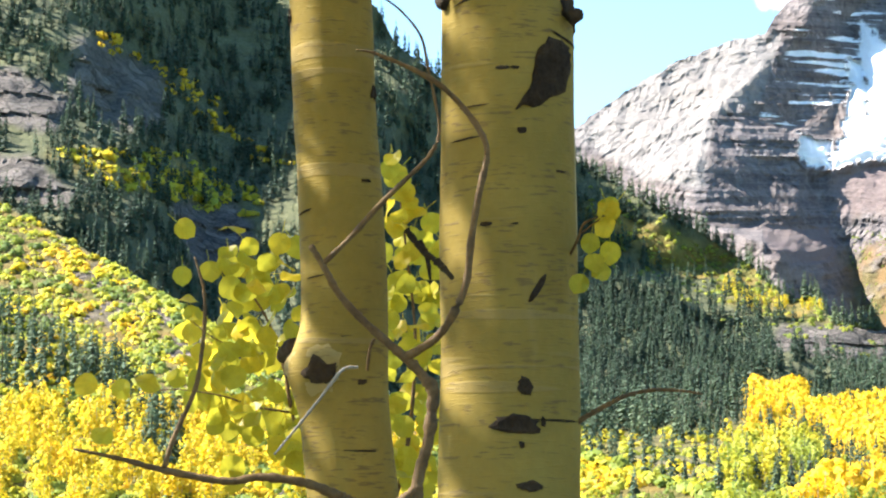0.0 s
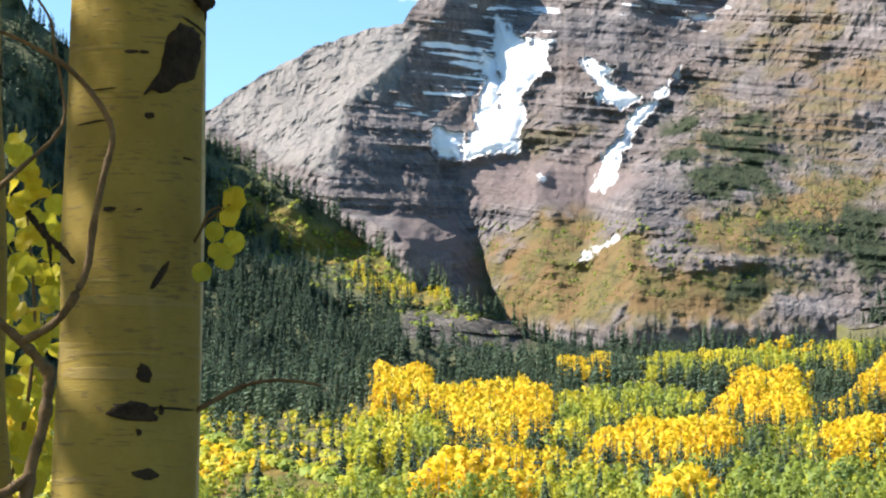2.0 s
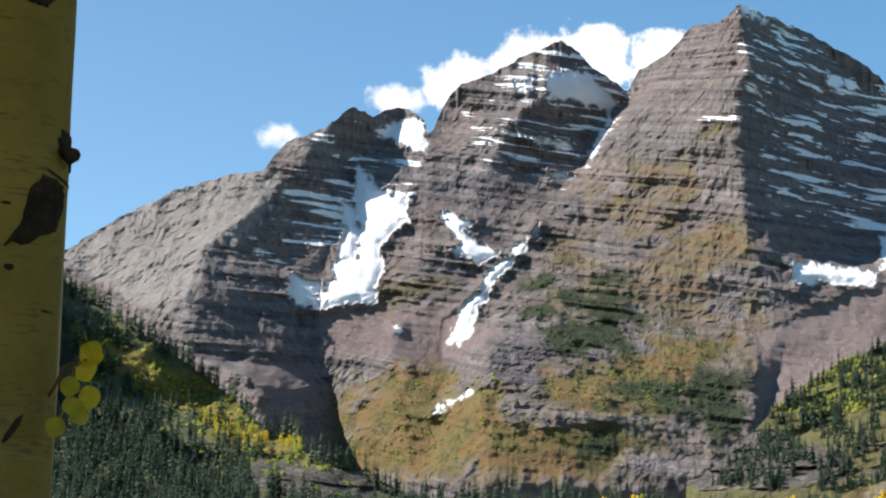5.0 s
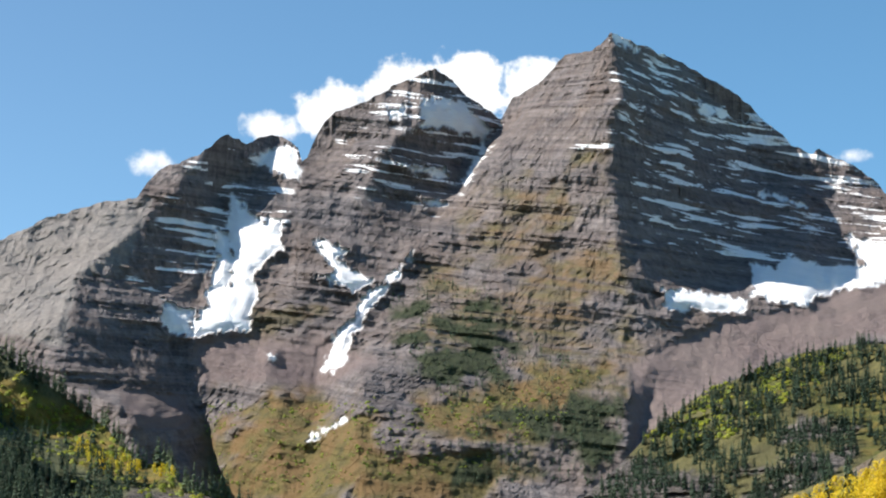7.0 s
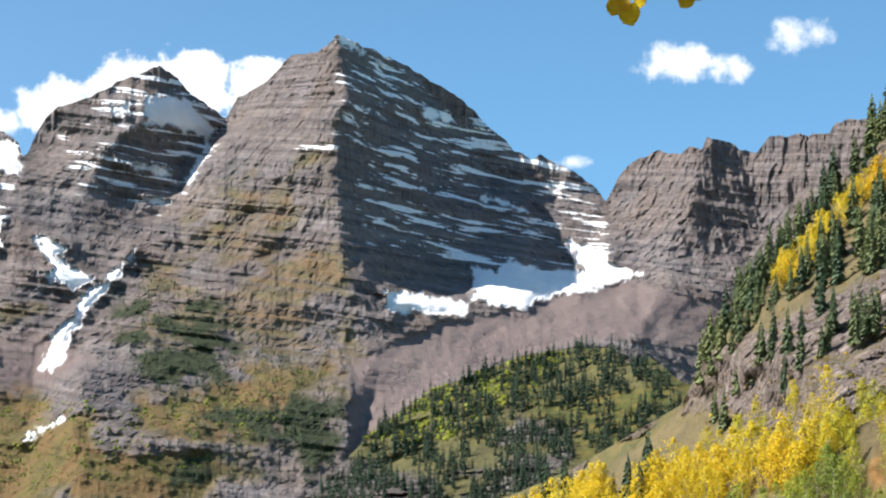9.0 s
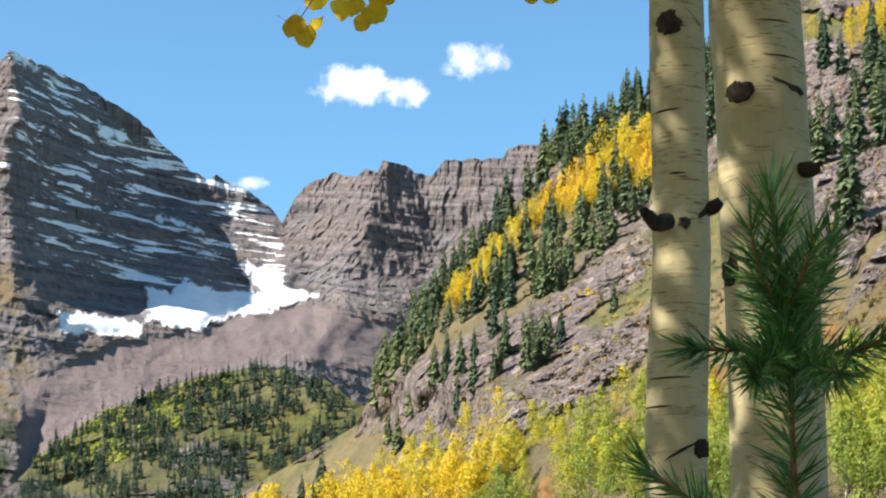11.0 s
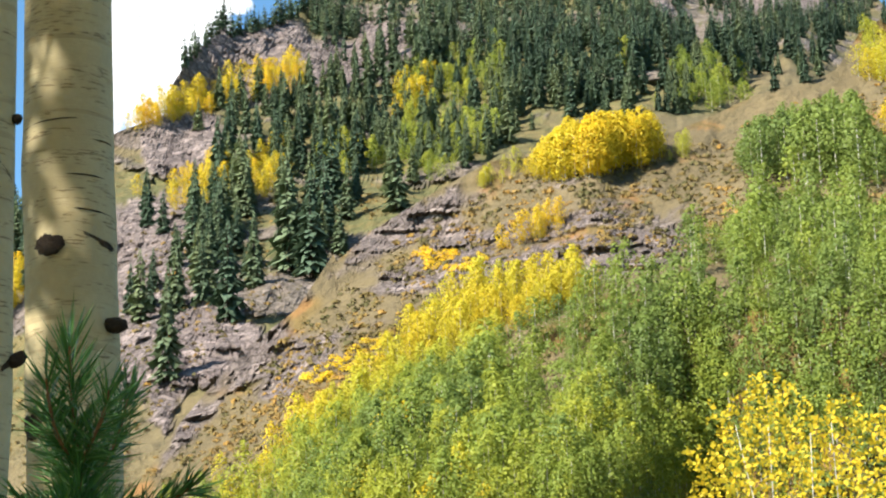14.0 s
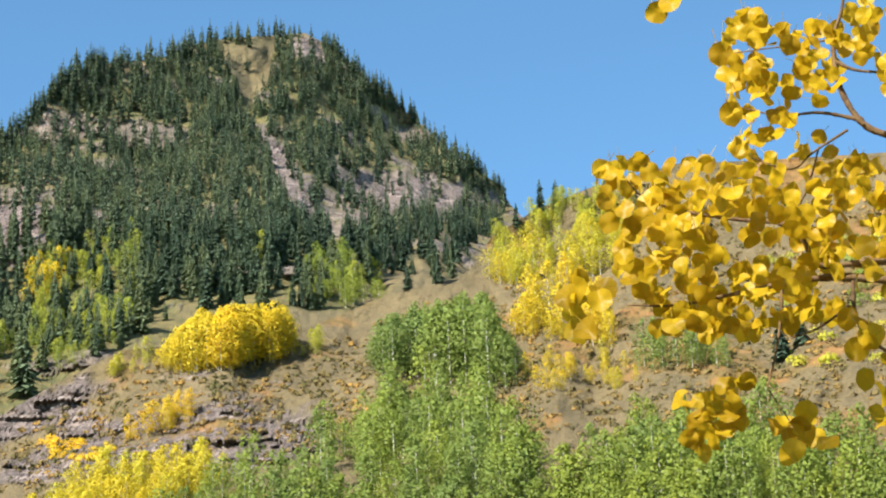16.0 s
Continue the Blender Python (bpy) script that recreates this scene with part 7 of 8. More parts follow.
LEFT_B += [(-1.003, 4.005, 2.804, 0.115), (-1.017, 4.002, 3.276, 0.108), (-1.045, 3.994, 4.415, 0.09), (-1.125, 3.972, 6.580, 0.05)]
LEFT_A = sorted(LEFT_A, key=lambda q: q[2])
LEFT_B = sorted(LEFT_B, key=lambda q: q[2])
swell_a = [((-1.465, 4.198, 1.872), 0.036, 0.045)]
trunk_a = Trunk("slender cream-barked aspen trunk with a hollow knot", LEFT_A, cream_bark, swell_a, 3)
trunk_b = Trunk("stout cream-barked aspen trunk with black scars", LEFT_B, cream_bark, (), 9)
S = [(-0.916, 4.027, 2.426), (-0.898, 4.031, 2.409), (-0.896, 4.032, 2.378), (-0.913, 4.028, 2.329), (-0.945, 4.021, 2.307), (-0.984, 4.011, 2.291), (-0.980, 4.012, 2.311), (-0.964, 4.016, 2.336), (-0.956, 4.018, 2.379), (-0.941, 4.021, 2.418)]
trunk_b.scar("scar", S, 0.006, "large comma-shaped black scar")
K = 4.13 / 4130
for px, w, h, turn in (
        ([(-1.001, 4.007, 1.745)], 95, 30, 0), ([(-0.980, 4.012, 1.810)], 24, 36, 10), ([(-0.976, 4.013, 1.641)], 50, 20, 0), ([(-0.959, 4.017, 1.977)], 12, 52, -28),
        ([(-0.979, 4.012, 2.257)], 18, 9, 0), ([(-1.011, 4.004, 2.368)], 24, 7, 3), ([(-0.990, 4.010, 2.368)], 16, 6, 0), ([(-1.042, 3.996, 2.094)], 20, 8, 0), ([(-0.987, 4.010, 1.712)], 10, 12, 0),
        ([(-0.889, 4.033, 2.481)], 44, 70, 12), ([(-1.109, 3.978, 2.507)], 22, 40, 0), ([(-0.994, 4.008, 2.093)], 12, 4, 0), ([(-0.915, 4.027, 2.189)], 16, 5, 0), ([(-0.901, 4.030, 2.427)], 60, 5, -22),
        ([(-0.926, 4.025, 1.753)], 80, 5, -3), ([(-1.056, 3.993, 2.502)], 70, 7, 24), ([(-1.071, 3.989, 2.247)], 60, 4, 6), ([(-1.060, 3.992, 2.303)], 50, 3, 4), ([(-0.951, 4.019, 1.751)], 7, 20, 0), ([(-0.957, 4.016, 2.740)], 60, 24, 0)):
    trunk_b.patch("scar", px[0], w * K, h * K, turn, 0.004 if h > 9 else 0.0015)
# a knot that stands out at the edge
trunk_b.add("knot", tube([(-0.874, 3.965, 2.466, 0.016), (-0.868, 3.966, 2.468, 0.017), (-0.862, 3.978, 2.472, 0.01)], 8, 10, 0.1, 3), scar_mat, "black branch knot")
trunk_b.add("knot", tube([(-1.094, 3.931, 2.496, 0.012), (-1.104, 3.938, 2.500, 0.013), (-1.114, 3.946, 2.507, 0.008)], 8, 10, 0.1, 4), scar_mat, "black branch knot")
K = 4.5 / 4130
for px, w, h, turn in (([(-1.360, 4.290, 2.231)], 20, 6, 0), ([(-1.370, 4.286, 1.844)], 16, 8, 10), ([(-1.371, 4.286, 1.714)], 60, 4, 0), ([(-1.346, 4.294, 2.407)], 8, 22, 0),
                       ([(-1.472, 4.252, 2.174)], 24, 4, 20), ([(-1.452, 4.259, 2.047)], 40, 3, 8), ([(-1.421, 4.270, 1.930)], 60, 3, 4), ([(-1.500, 4.243, 2.559)], 10, 30, 0)):
    trunk_a.patch("scar", px[0], w * K, h * K, turn, 0.004 if h > 9 else 0.0015)
trunk_a.patch("knot_rim", (-1.42, 4.19, 1.866), 70 * K, 84 * K, 0, 0.002, "pale swollen rim of a knot", knot_bark)
trunk_a.patch("knot_hole", (-1.409, 4.19, 1.862), 46 * K, 46 * K, 0, 0.009, "dark hollow of a knot")
trunk_a.add("knot", tube([(-1.505, 4.294, 1.920, 0.02), (-1.535, 4.336, 1.915, 0.022), (-1.568, 4.388, 1.908, 0.016)], 8, 10, 0.1, 5), scar_mat, "black branch stub")

# the young aspen whose bare limbs cross before the trunks
sapling = thing("aspen_sapling", "brown bare-limbed young aspen crossing before the trunks", "tree", (-1.111, 3.634, 0.841))


def limb(parent, name, pts, material=None, sides=8, knobs=0.13, n=60, label="", seed=1):
    me = tube(pts, n, sides, knobs, seed)
    me.transform(Matrix.Translation(-Vector(parent.matrix_basis.translation)))
    return part(name, me, material or twig_mat, parent, label)


limb(sapling, "stem", [(-1.111, 3.634, 0.841, 0.016), (-1.103, 3.636, 1.334, 0.0145), (-1.075, 3.645, 1.621, 0.0125), (-1.054, 3.651, 1.714, 0.011), (-1.046, 3.653, 1.796, 0.011), (-1.056, 3.650, 1.813, 0.0105)], n=60)
limb(sapling, "limb", [(-1.047, 3.653, 1.798, 0.0115), (-1.073, 3.645, 1.833, 0.0095), (-1.113, 3.633, 1.871, 0.0085), (-1.156, 3.620, 1.912, 0.0075), (-1.191, 3.608, 1.954, 0.0065), (-1.213, 3.601, 1.996, 0.006), (-1.235, 3.594, 2.034, 0.0055)], seed=2)
limb(sapling, "limb", [(-1.086, 3.641, 1.850, 0.0085), (-1.036, 3.635, 1.878, 0.0085), (-1.007, 3.633, 1.913, 0.008), (-0.984, 3.639, 1.968, 0.0075), (-0.975, 3.642, 2.042, 0.007), (-0.962, 3.645, 2.116, 0.0065), (-0.949, 3.649, 2.181, 0.006), (-0.966, 3.654, 2.225, 0.006), (-1.002, 3.665, 2.271, 0.0055), (-1.038, 3.655, 2.305, 0.005), (-1.083, 3.642, 2.331, 0.0045), (-1.142, 3.645, 2.358, 0.003), (-1.169, 3.637, 2.363, 0.0016)], n=70, seed=3)
limb(sapling, "limb", [(-1.216, 3.600, 2.003, 0.005), (-1.173, 3.614, 2.047, 0.005), (-1.129, 3.628, 2.098, 0.0055), (-1.093, 3.639, 2.135, 0.0045), (-1.048, 3.653, 2.182, 0.004), (-1.032, 3.657, 2.220, 0.0035), (-1.038, 3.655, 2.272, 0.003), (-1.049, 3.652, 2.328, 0.003), (-1.060, 3.649, 2.381, 0.0025), (-1.091, 3.640, 2.424, 0.002), (-1.127, 3.629, 2.453, 0.002)], n=60, seed=4)
limb(sapling, "limb", [(-1.177, 3.561, 1.625, 0.009), (-1.218, 3.515, 1.646, 0.0085), (-1.285, 3.491, 1.656, 0.0075), (-1.335, 3.472, 1.650, 0.007), (-1.426, 3.436, 1.668, 0.006), (-1.491, 3.408, 1.687, 0.004), (-1.555, 3.379, 1.702, 0.002)], seed=5)
limb(sapling, "limb", [(-1.066, 3.647, 1.641, 0.009), (-1.109, 3.614, 1.605, 0.009), (-1.146, 3.581, 1.610, 0.009), (-1.177, 3.561, 1.625, 0.009)], seed=6)
limb(sapling, "limb", [(-1.426, 3.436, 1.672, 0.0055), (-1.410, 3.442, 1.723, 0.005), (-1.381, 3.454, 1.795, 0.0045), (-1.371, 3.458, 1.857, 0.004), (-1.367, 3.460, 1.911, 0.0035), (-1.369, 3.459, 1.957, 0.003), (-1.382, 3.454, 2.006, 0.002)], seed=7)
limb(sapling, "dead_twig", [(-1.194, 3.713, 1.840, 0.0032), (-1.212, 3.686, 1.834, 0.0032), (-1.237, 3.656, 1.791, 0.003), (-1.266, 3.625, 1.744, 0.0026), (-1.298, 3.593, 1.694, 0.002)], dead_mat, 6, label="grey dead twig")
limb(sapling, "dead_twig", [(-1.142, 3.834, 2.082, 0.006), (-1.113, 3.821, 2.048, 0.006), (-1.077, 3.800, 2.020, 0.006), (-1.046, 3.778, 1.991, 0.0045)], scar_mat, 7, 0.25, label="short black broken twig")
limb(sapling, "dead_twig", [(-1.119, 3.840, 2.065, 0.004), (-1.108, 3.844, 2.031, 0.005), (-1.103, 3.845, 1.989, 0.002)], scar_mat, 6, label="short black broken twig")
limb(sapling, "twig", [(-1.178, 3.718, 1.835, 0.003), (-1.168, 3.700, 1.867, 0.003), (-1.155, 3.683, 1.884, 0.003)], seed=9)

# a twig with few leaves beside the stout trunk
def leaf_mesh(seed):
    """A roundish aspen leaf with a short tip, folded along its rib and wavy, on a thin stalk. Unit width, base at the origin, hanging to -y."""
    r = np.random.RandomState(seed)
    n, wide, fold, curl, phase = 20, 0.88 + 0.16 * r.rand(), 0.10 + 0.30 * r.rand(), 0.35 * r.randn(), 6.28 * r.rand()
    v, f = [(0, -0.5, 0.0)], []
    for ring in (0.55, 1.0):
        for k in range(n):
            a = 2 * math.pi * k / n
            tip = math.exp(-(min(a, 2 * math.pi - a) / 0.30) ** 2)
            rad = 0.5 * ring * (1 + 0.16 * tip - 0.05 * math.cos(2 * a) + (0.02 * math.cos(9 * a) + 0.02 * r.randn()) * (ring == 1.0))
            x, y = rad * math.sin(a) * wide, -0.5 - rad * math.cos(a)
            z = fold * abs(x) + curl * (y + 0.5) ** 2 + 0.07 * ring * math.sin(3 * a + phase)
            v.append((x, y, z))
    for k in range(n):
        q = (k + 1) % n
        f += [(0, 1 + k, 1 + q), (1 + k, 1 + n + k, 1 + n + q), (1 + k, 1 + n + q, 1 + q)]
    b = len(v)
    v += [(-0.018, -0.02, 0), (0.018, -0.02, 0), (0.013, 0.5, 0.12), (-0.013, 0.5, 0.12)]
    f += [(b, b + 1, b + 2), (b, b + 2, b + 3)]
    me = bpy.data.meshes.new("leaf")
    me.from_pydata(v, [], f)
    me.polygons.foreach_set("use_smooth", np.ones(len(f), bool))
    return me


def near_leaf_material(name, a, b, c, light=0.5):
    m = Mat(name, 0.42)
    info = m.n.new("ShaderNodeObjectInfo")
    rnd = info.outputs["Random"]
    col = m.mix(m.ramp(rnd, 0.0, 0.5), a, b)
    col = m.mix(m.ramp(rnd, 0.6, 1.0), col, c)
    tc = m.n.new("ShaderNodeTexCoord")
    vein = m.noise(6.0, 4, 0.6, tc.outputs["Object"], lo=0.3, hi=0.75)
    col = m.mix(m.math("MULTIPLY", vein, 0.35), col, tuple(0.7 * q for q in b))
    spot = m.noise(9.0, 2, 0.5, tc.outputs["Object"], lo=0.70, hi=0.74)
    col = m.mix(m.math("MULTIPLY", spot, 0.7), col, (0.16, 0.08, 0.02))
    m.done(col)
    t = m.n.new("ShaderNodeBsdfTranslucent")
    m.l.new(col, t.inputs[0])
    x = m.n.new("ShaderNodeMixShader")
    x.inputs[0].default_value = light
    m.l.new(m.b.outputs[0], x.inputs[1])
    m.l.new(t.outputs[0], x.inputs[2])
    m.l.new(x.outputs[0], m.n["Material Output"].inputs[0])
    return m.m


lime_leaf = near_leaf_material("lime_aspen_leaf", (0.58, 0.52, 0.04), (0.44, 0.42, 0.04), (0.74, 0.56, 0.04), 0.55)
gold_leaf = near_leaf_material("gold_aspen_leaf", (0.54, 0.34, 0.011), (0.64, 0.44, 0.016), (0.40, 0.24, 0.010), 0.55)


def leaf_set(material):
    out = []
    for k in range(8):
        me = leaf_mesh(40 + k)
        me.materials.append(material)
        out.append(me)
    return out


# brighter gold leaf: sunlight on the overhanging spray is put into its colour
sunlit_leaf = near_leaf_material("sunlit_gold_leaf", (0.80, 0.55, 0.03), (0.84, 0.62, 0.04), (0.74, 0.46, 0.03), 0.55)
LIME, GOLDEN, SUNLIT = leaf_set(lime_leaf), leaf_set(gold_leaf), leaf_set(sunlit_leaf)
rl = np.random.RandomState(77)


def leaf(parent, meshes, at, wide, face=0.6):
    """One leaf hanging at a place; face: how much it turns to the valley path."""
    ob = new("leaf", meshes[rl.randint(len(meshes))])
    ob.parent = parent
    way = Vector((at[0], at[1], 0)).normalized()
    yaw = math.atan2(-way.x, way.y) + rl.randn() * 1.2 * (1.2 - face) + (math.pi if rl.rand() < 0.5 else 0)
    tilt = radians(90 + rl.randn() * 32)
    rot = Euler((tilt, rl.randn() * 0.35, yaw)).to_matrix().to_4x4()
    spin = Matrix.Rotation(rl.randn() * 0.5, 4, "Z")
    s = wide * (0.85 + 0.3 * rl.rand())
    loc = Vector(at[:3]) - Vector(parent.matrix_basis.translation) + Vector((0, 0, 0.5 * s))
    ob.matrix_basis = Matrix.Translation(loc) @ rot @ spin @ Matrix.Diagonal((s, s, s, 1))
    return ob


def leaf_cloud(parent, meshes, poly, n, d0, d1, wide, dx=0.0, dz=0.0, face=0.6, clump=0.0):
    """Leaves strewn through an outline of headings and rises, at distances d0 to d1."""
    px, py = [q[0] for q in poly], [q[1] for q in poly]
    done = 0
    for k in range(n * 30):
        h, e = px[0] * 0 + min(px) + (max(px) - min(px)) * rl.rand(), min(py) + (max(py) - min(py)) * rl.rand()
        if inside(np.array([h]), np.array([e]), poly)[0] < 0:
            continue
        if clump and fbm(np.array([[h * 1.3, e * 1.3, 7.0]]), 2, 3)[0] < clump:
            continue
        q = places(np.array([h]), np.array([e]), np.array([d0 + (d1 - d0) * rl.rand()]))[0] + np.array([dx, 0, dz])
        leaf(parent, meshes, q, wide, face)
        done += 1
        if done >= n:
            break


side_twig = thing("aspen_twig", "short aspen twig with yellow leaves on the stout trunk", "branch", (-0.886, 4.003, 2.048), "leafy aspen twigs")
limb(side_twig, "twig", [(-0.888, 3.982, 2.044, 0.003), (-0.868, 3.956, 2.067, 0.003), (-0.851, 3.939, 2.094, 0.0025), (-0.811, 3.917, 2.103, 0.0015)], n=16)
limb(side_twig, "twig", [(-0.864, 3.957, 2.077, 0.002), (-0.841, 3.941, 2.089, 0.002), (-0.819, 3.915, 2.097, 0.001)], n=12)
for q in [(-0.790, 3.921, 2.106), (-0.796, 3.920, 2.077), (-0.833, 3.912, 2.056), (-0.803, 3.919, 2.039), (-0.834, 3.912, 2.021), (-0.811, 3.917, 2.003), (-0.848, 3.909, 1.985), (-0.811, 3.917, 2.115)]:
    leaf(side_twig, LIME, q, 0.038, 1.0)
dead_branch = thing("dead_branch", "bare brown branch reaching out from the trunk", "branch", (-0.886, 4.024, 1.752))
limb(dead_branch, "branch", [(-0.884, 4.004, 1.752, 0.006), (-0.847, 4.012, 1.774, 0.005), (-0.798, 4.022, 1.798, 0.0045), (-0.749, 4.031, 1.807, 0.004), (-0.701, 4.040, 1.804, 0.003), (-0.669, 4.045, 1.798, 0.0015)], seed=12)

# leafy twigs between and behind the left trunks
leafy = thing("aspen_branch", "leafy aspen branch with lime and yellow leaves", "branch", (-1.524, 4.762, 1.488), "leafy aspen twigs")
limb(leafy, "twig", [(-1.524, 4.762, 1.488, 0.008), (-1.615, 4.732, 1.656, 0.006), (-1.660, 4.716, 1.800, 0.005), (-1.682, 4.708, 1.921, 0.004), (-1.716, 4.696, 2.018, 0.003), (-1.761, 4.679, 2.091, 0.002)], seed=21)
limb(leafy, "twig", [(-1.665, 4.714, 1.812, 0.003), (-1.722, 4.641, 1.823, 0.003), (-1.770, 4.569, 1.844, 0.002), (-1.868, 4.530, 1.857, 0.0015), (-1.954, 4.494, 1.839, 0.001)], seed=22)
limb(leafy, "twig", [(-1.688, 4.706, 1.933, 0.003), (-1.733, 4.637, 1.942, 0.002), (-1.781, 4.565, 1.963, 0.0015), (-1.836, 4.543, 2.010, 0.001)], seed=23)
limb(leafy, "twig", [(-1.524, 4.762, 1.488, 0.007), (-1.455, 4.784, 1.630, 0.006), (-1.425, 4.793, 1.774, 0.005), (-1.412, 4.797, 1.968, 0.004), (-1.428, 4.792, 2.151, 0.003), (-1.444, 4.787, 2.298, 0.002)], seed=24)
leaf_cloud(leafy, LIME, [(-22.01, 5.20), (-21.04, 6.30), (-19.93, 6.03), (-19.03, 6.58), (-19.04, 4.22), (-19.39, 3.53), (-18.84, 2.01), (-18.98, 1.05), (-20.49, 1.34), (-21.31, 1.76), (-21.59, 2.31), (-22.55, 2.86), (-23.37, 3.00), (-22.69, 3.68), (-22.14, 4.23)], 165, 4.75, 5.25, 0.046, clump=0.36)
leaf_cloud(leafy, LIME, [(-17.41, 8.79), (-16.57, 8.57), (-16.23, 7.25), (-15.68, 6.56), (-15.67, 0.34), (-17.05, 0.21), (-17.30, 4.21)], 115, 4.8, 5.3, 0.048)
for q in [(-1.818, 4.442, 2.174), (-1.724, 4.480, 2.161), (-1.807, 4.447, 2.086), (-1.713, 4.484, 2.095), (-1.729, 4.478, 2.057), (-1.969, 4.377, 1.856), (-1.940, 4.391, 1.752), (-1.631, 4.620, 2.151), (-1.648, 4.614, 2.163), (-1.793, 4.452, 2.019), (-1.702, 4.488, 1.661), (-1.729, 4.478, 1.684), (-1.632, 4.514, 1.668), (-1.726, 4.586, 2.153), (-1.925, 4.397, 1.852), (-1.856, 4.426, 1.851), (-1.756, 4.467, 2.095), (-1.432, 4.686, 2.321), (-1.398, 4.696, 2.242), (-1.421, 4.689, 2.260)]:
    leaf(leafy, LIME, q, 0.048, 1.0)

# the right pair of trunks
RIGHT_C = [(1.838, 4.876, 0.078, 0.085), (1.852, 4.871, 1.658, 0.071), (1.857, 4.869, 2.173, 0.07), (1.860, 4.868, 2.276, 0.0695), (1.865, 4.866, 2.404, 0.069), (1.872, 4.863, 2.532, 0.067), (1.879, 4.861, 2.662, 0.065), (1.879, 4.860, 2.794, 0.064), (1.879, 4.861, 2.927, 0.063), (1.878, 4.861, 3.061, 0.063), (1.879, 4.860, 3.196, 0.063), (1.880, 4.860, 3.333, 0.062), (1.887, 4.857, 4.187, 0.056), (1.908, 4.849, 6.761, 0.035)]
RIGHT_D = [(2.319, 5.438, 0.168, 0.15), (2.336, 5.431, 1.658, 0.124), (2.341, 5.429, 2.242, 0.121), (2.339, 5.430, 2.651, 0.121), (2.334, 5.432, 2.799, 0.121), (2.332, 5.433, 2.948, 0.12), (2.328, 5.434, 3.099, 0.118), (2.325, 5.436, 3.251, 0.119), (2.318, 5.439, 3.405, 0.12), (2.319, 5.438, 3.560, 0.117), (2.315, 5.440, 4.037, 0.113), (2.311, 5.442, 5.211, 0.1), (2.307, 5.443, 7.651, 0.07)]
trunk_c = Trunk("slender pale aspen trunk with eye-shaped knots", sorted(RIGHT_C, key=lambda q: q[2]), white_bark, [((1.833, 4.825, 2.711), 0.012, 0.03), ((1.849, 4.818, 3.175), 0.008, 0.03)], 15)
trunk_d = Trunk("stout pale aspen trunk with eye-shaped knots", sorted(RIGHT_D, key=lambda q: q[2]), white_bark, [((2.244, 5.361, 3.182), 0.01, 0.04)], 21)
K = 5.2 / 4130
for px, w, h, turn in (([(1.849, 4.818, 3.175)], 42, 40, 0), ([(1.913, 4.847, 3.189)], 46, 6, -50), ([(1.830, 4.879, 3.169)], 22, 4, 60), ([(1.876, 4.862, 3.142)], 60, 3, 0), ([(1.866, 4.812, 2.707)], 22, 24, 30), ([(1.851, 4.871, 2.970)], 60, 4, 3),
                       ([(1.875, 4.862, 2.823)], 30, 4, 0), ([(1.909, 4.849, 2.202)], 34, 38, 0), ([(1.871, 4.864, 2.198)], 50, 5, 30), ([(1.848, 4.872, 2.359)], 70, 3, 0), ([(1.865, 4.866, 3.262)], 50, 3, 0), ([(1.824, 4.881, 2.296)], 50, 3, 0), ([(1.932, 4.840, 2.741)], 10, 46, -40)):
    trunk_c.patch("scar", px[0], w * K, h * K, turn, 0.004 if h > 9 else 0.0015)
trunk_c.add("branch_stub", tube([(1.815, 4.778, 2.705, 0.024), (1.778, 4.749, 2.692, 0.022), (1.748, 4.717, 2.701, 0.016), (1.731, 4.702, 2.709, 0.012)], 12, 12, 0.06, 31), scar_mat, "dark broken branch stub")
trunk_c.add("knot", tube([(1.925, 4.821, 2.742, 0.014), (1.938, 4.806, 2.750, 0.019), (1.952, 4.800, 2.763, 0.01)], 8, 12, 0.08, 32), scar_mat, "black branch knot")
trunk_c.add("knot", tube([(1.927, 4.821, 3.316, 0.012), (1.933, 4.808, 3.310, 0.016), (1.940, 4.805, 3.307, 0.008)], 8, 10, 0.08, 33), scar_mat, "black branch knot")
K = 5.9 / 4130
for px, w, h, turn in (([(2.244, 5.361, 3.182)], 46, 42, 0), ([(2.245, 5.469, 3.206)], 40, 5, 50), ([(2.377, 5.413, 3.204)], 90, 6, -20), ([(2.302, 5.445, 3.160)], 70, 4, 5), ([(2.243, 5.470, 2.729)], 34, 60, 0), ([(2.408, 5.400, 3.188)], 26, 12, -30),
                       ([(2.359, 5.421, 3.366)], 60, 3, 0), ([(2.401, 5.403, 3.465)], 30, 3, 0), ([(2.292, 5.449, 3.514)], 70, 3, 4), ([(2.378, 5.413, 3.273)], 60, 3, -4)):
    trunk_d.patch("scar", px[0], w * K, h * K, turn, 0.004 if h > 9 else 0.0015)
trunk_d.add("knot", tube([(2.382, 5.335, 2.981, 0.022), (2.401, 5.305, 2.976, 0.026), (2.422, 5.295, 2.979, 0.012)], 8, 12, 0.08, 34), scar_mat, "black branch knot")

# ---- the young pine before the right trunks ----
needle_m = Mat("pine_needle", 0.35)
needle_mat = needle_m.done(needle_m.mix(needle_m.geo.outputs["Random Per Island"], (0.035, 0.105, 0.026), (0.12, 0.25, 0.06)))
pine_bark = rough_material("rusty_pine_stem", (0.10, 0.045, 0.02), (0.30, 0.16, 0.07), 150.0, 0.6, 0.002)
pine = thing("pine_sapling", "young green pine with long needles before the aspens", "tree", (1.370, 3.125, 0.896))


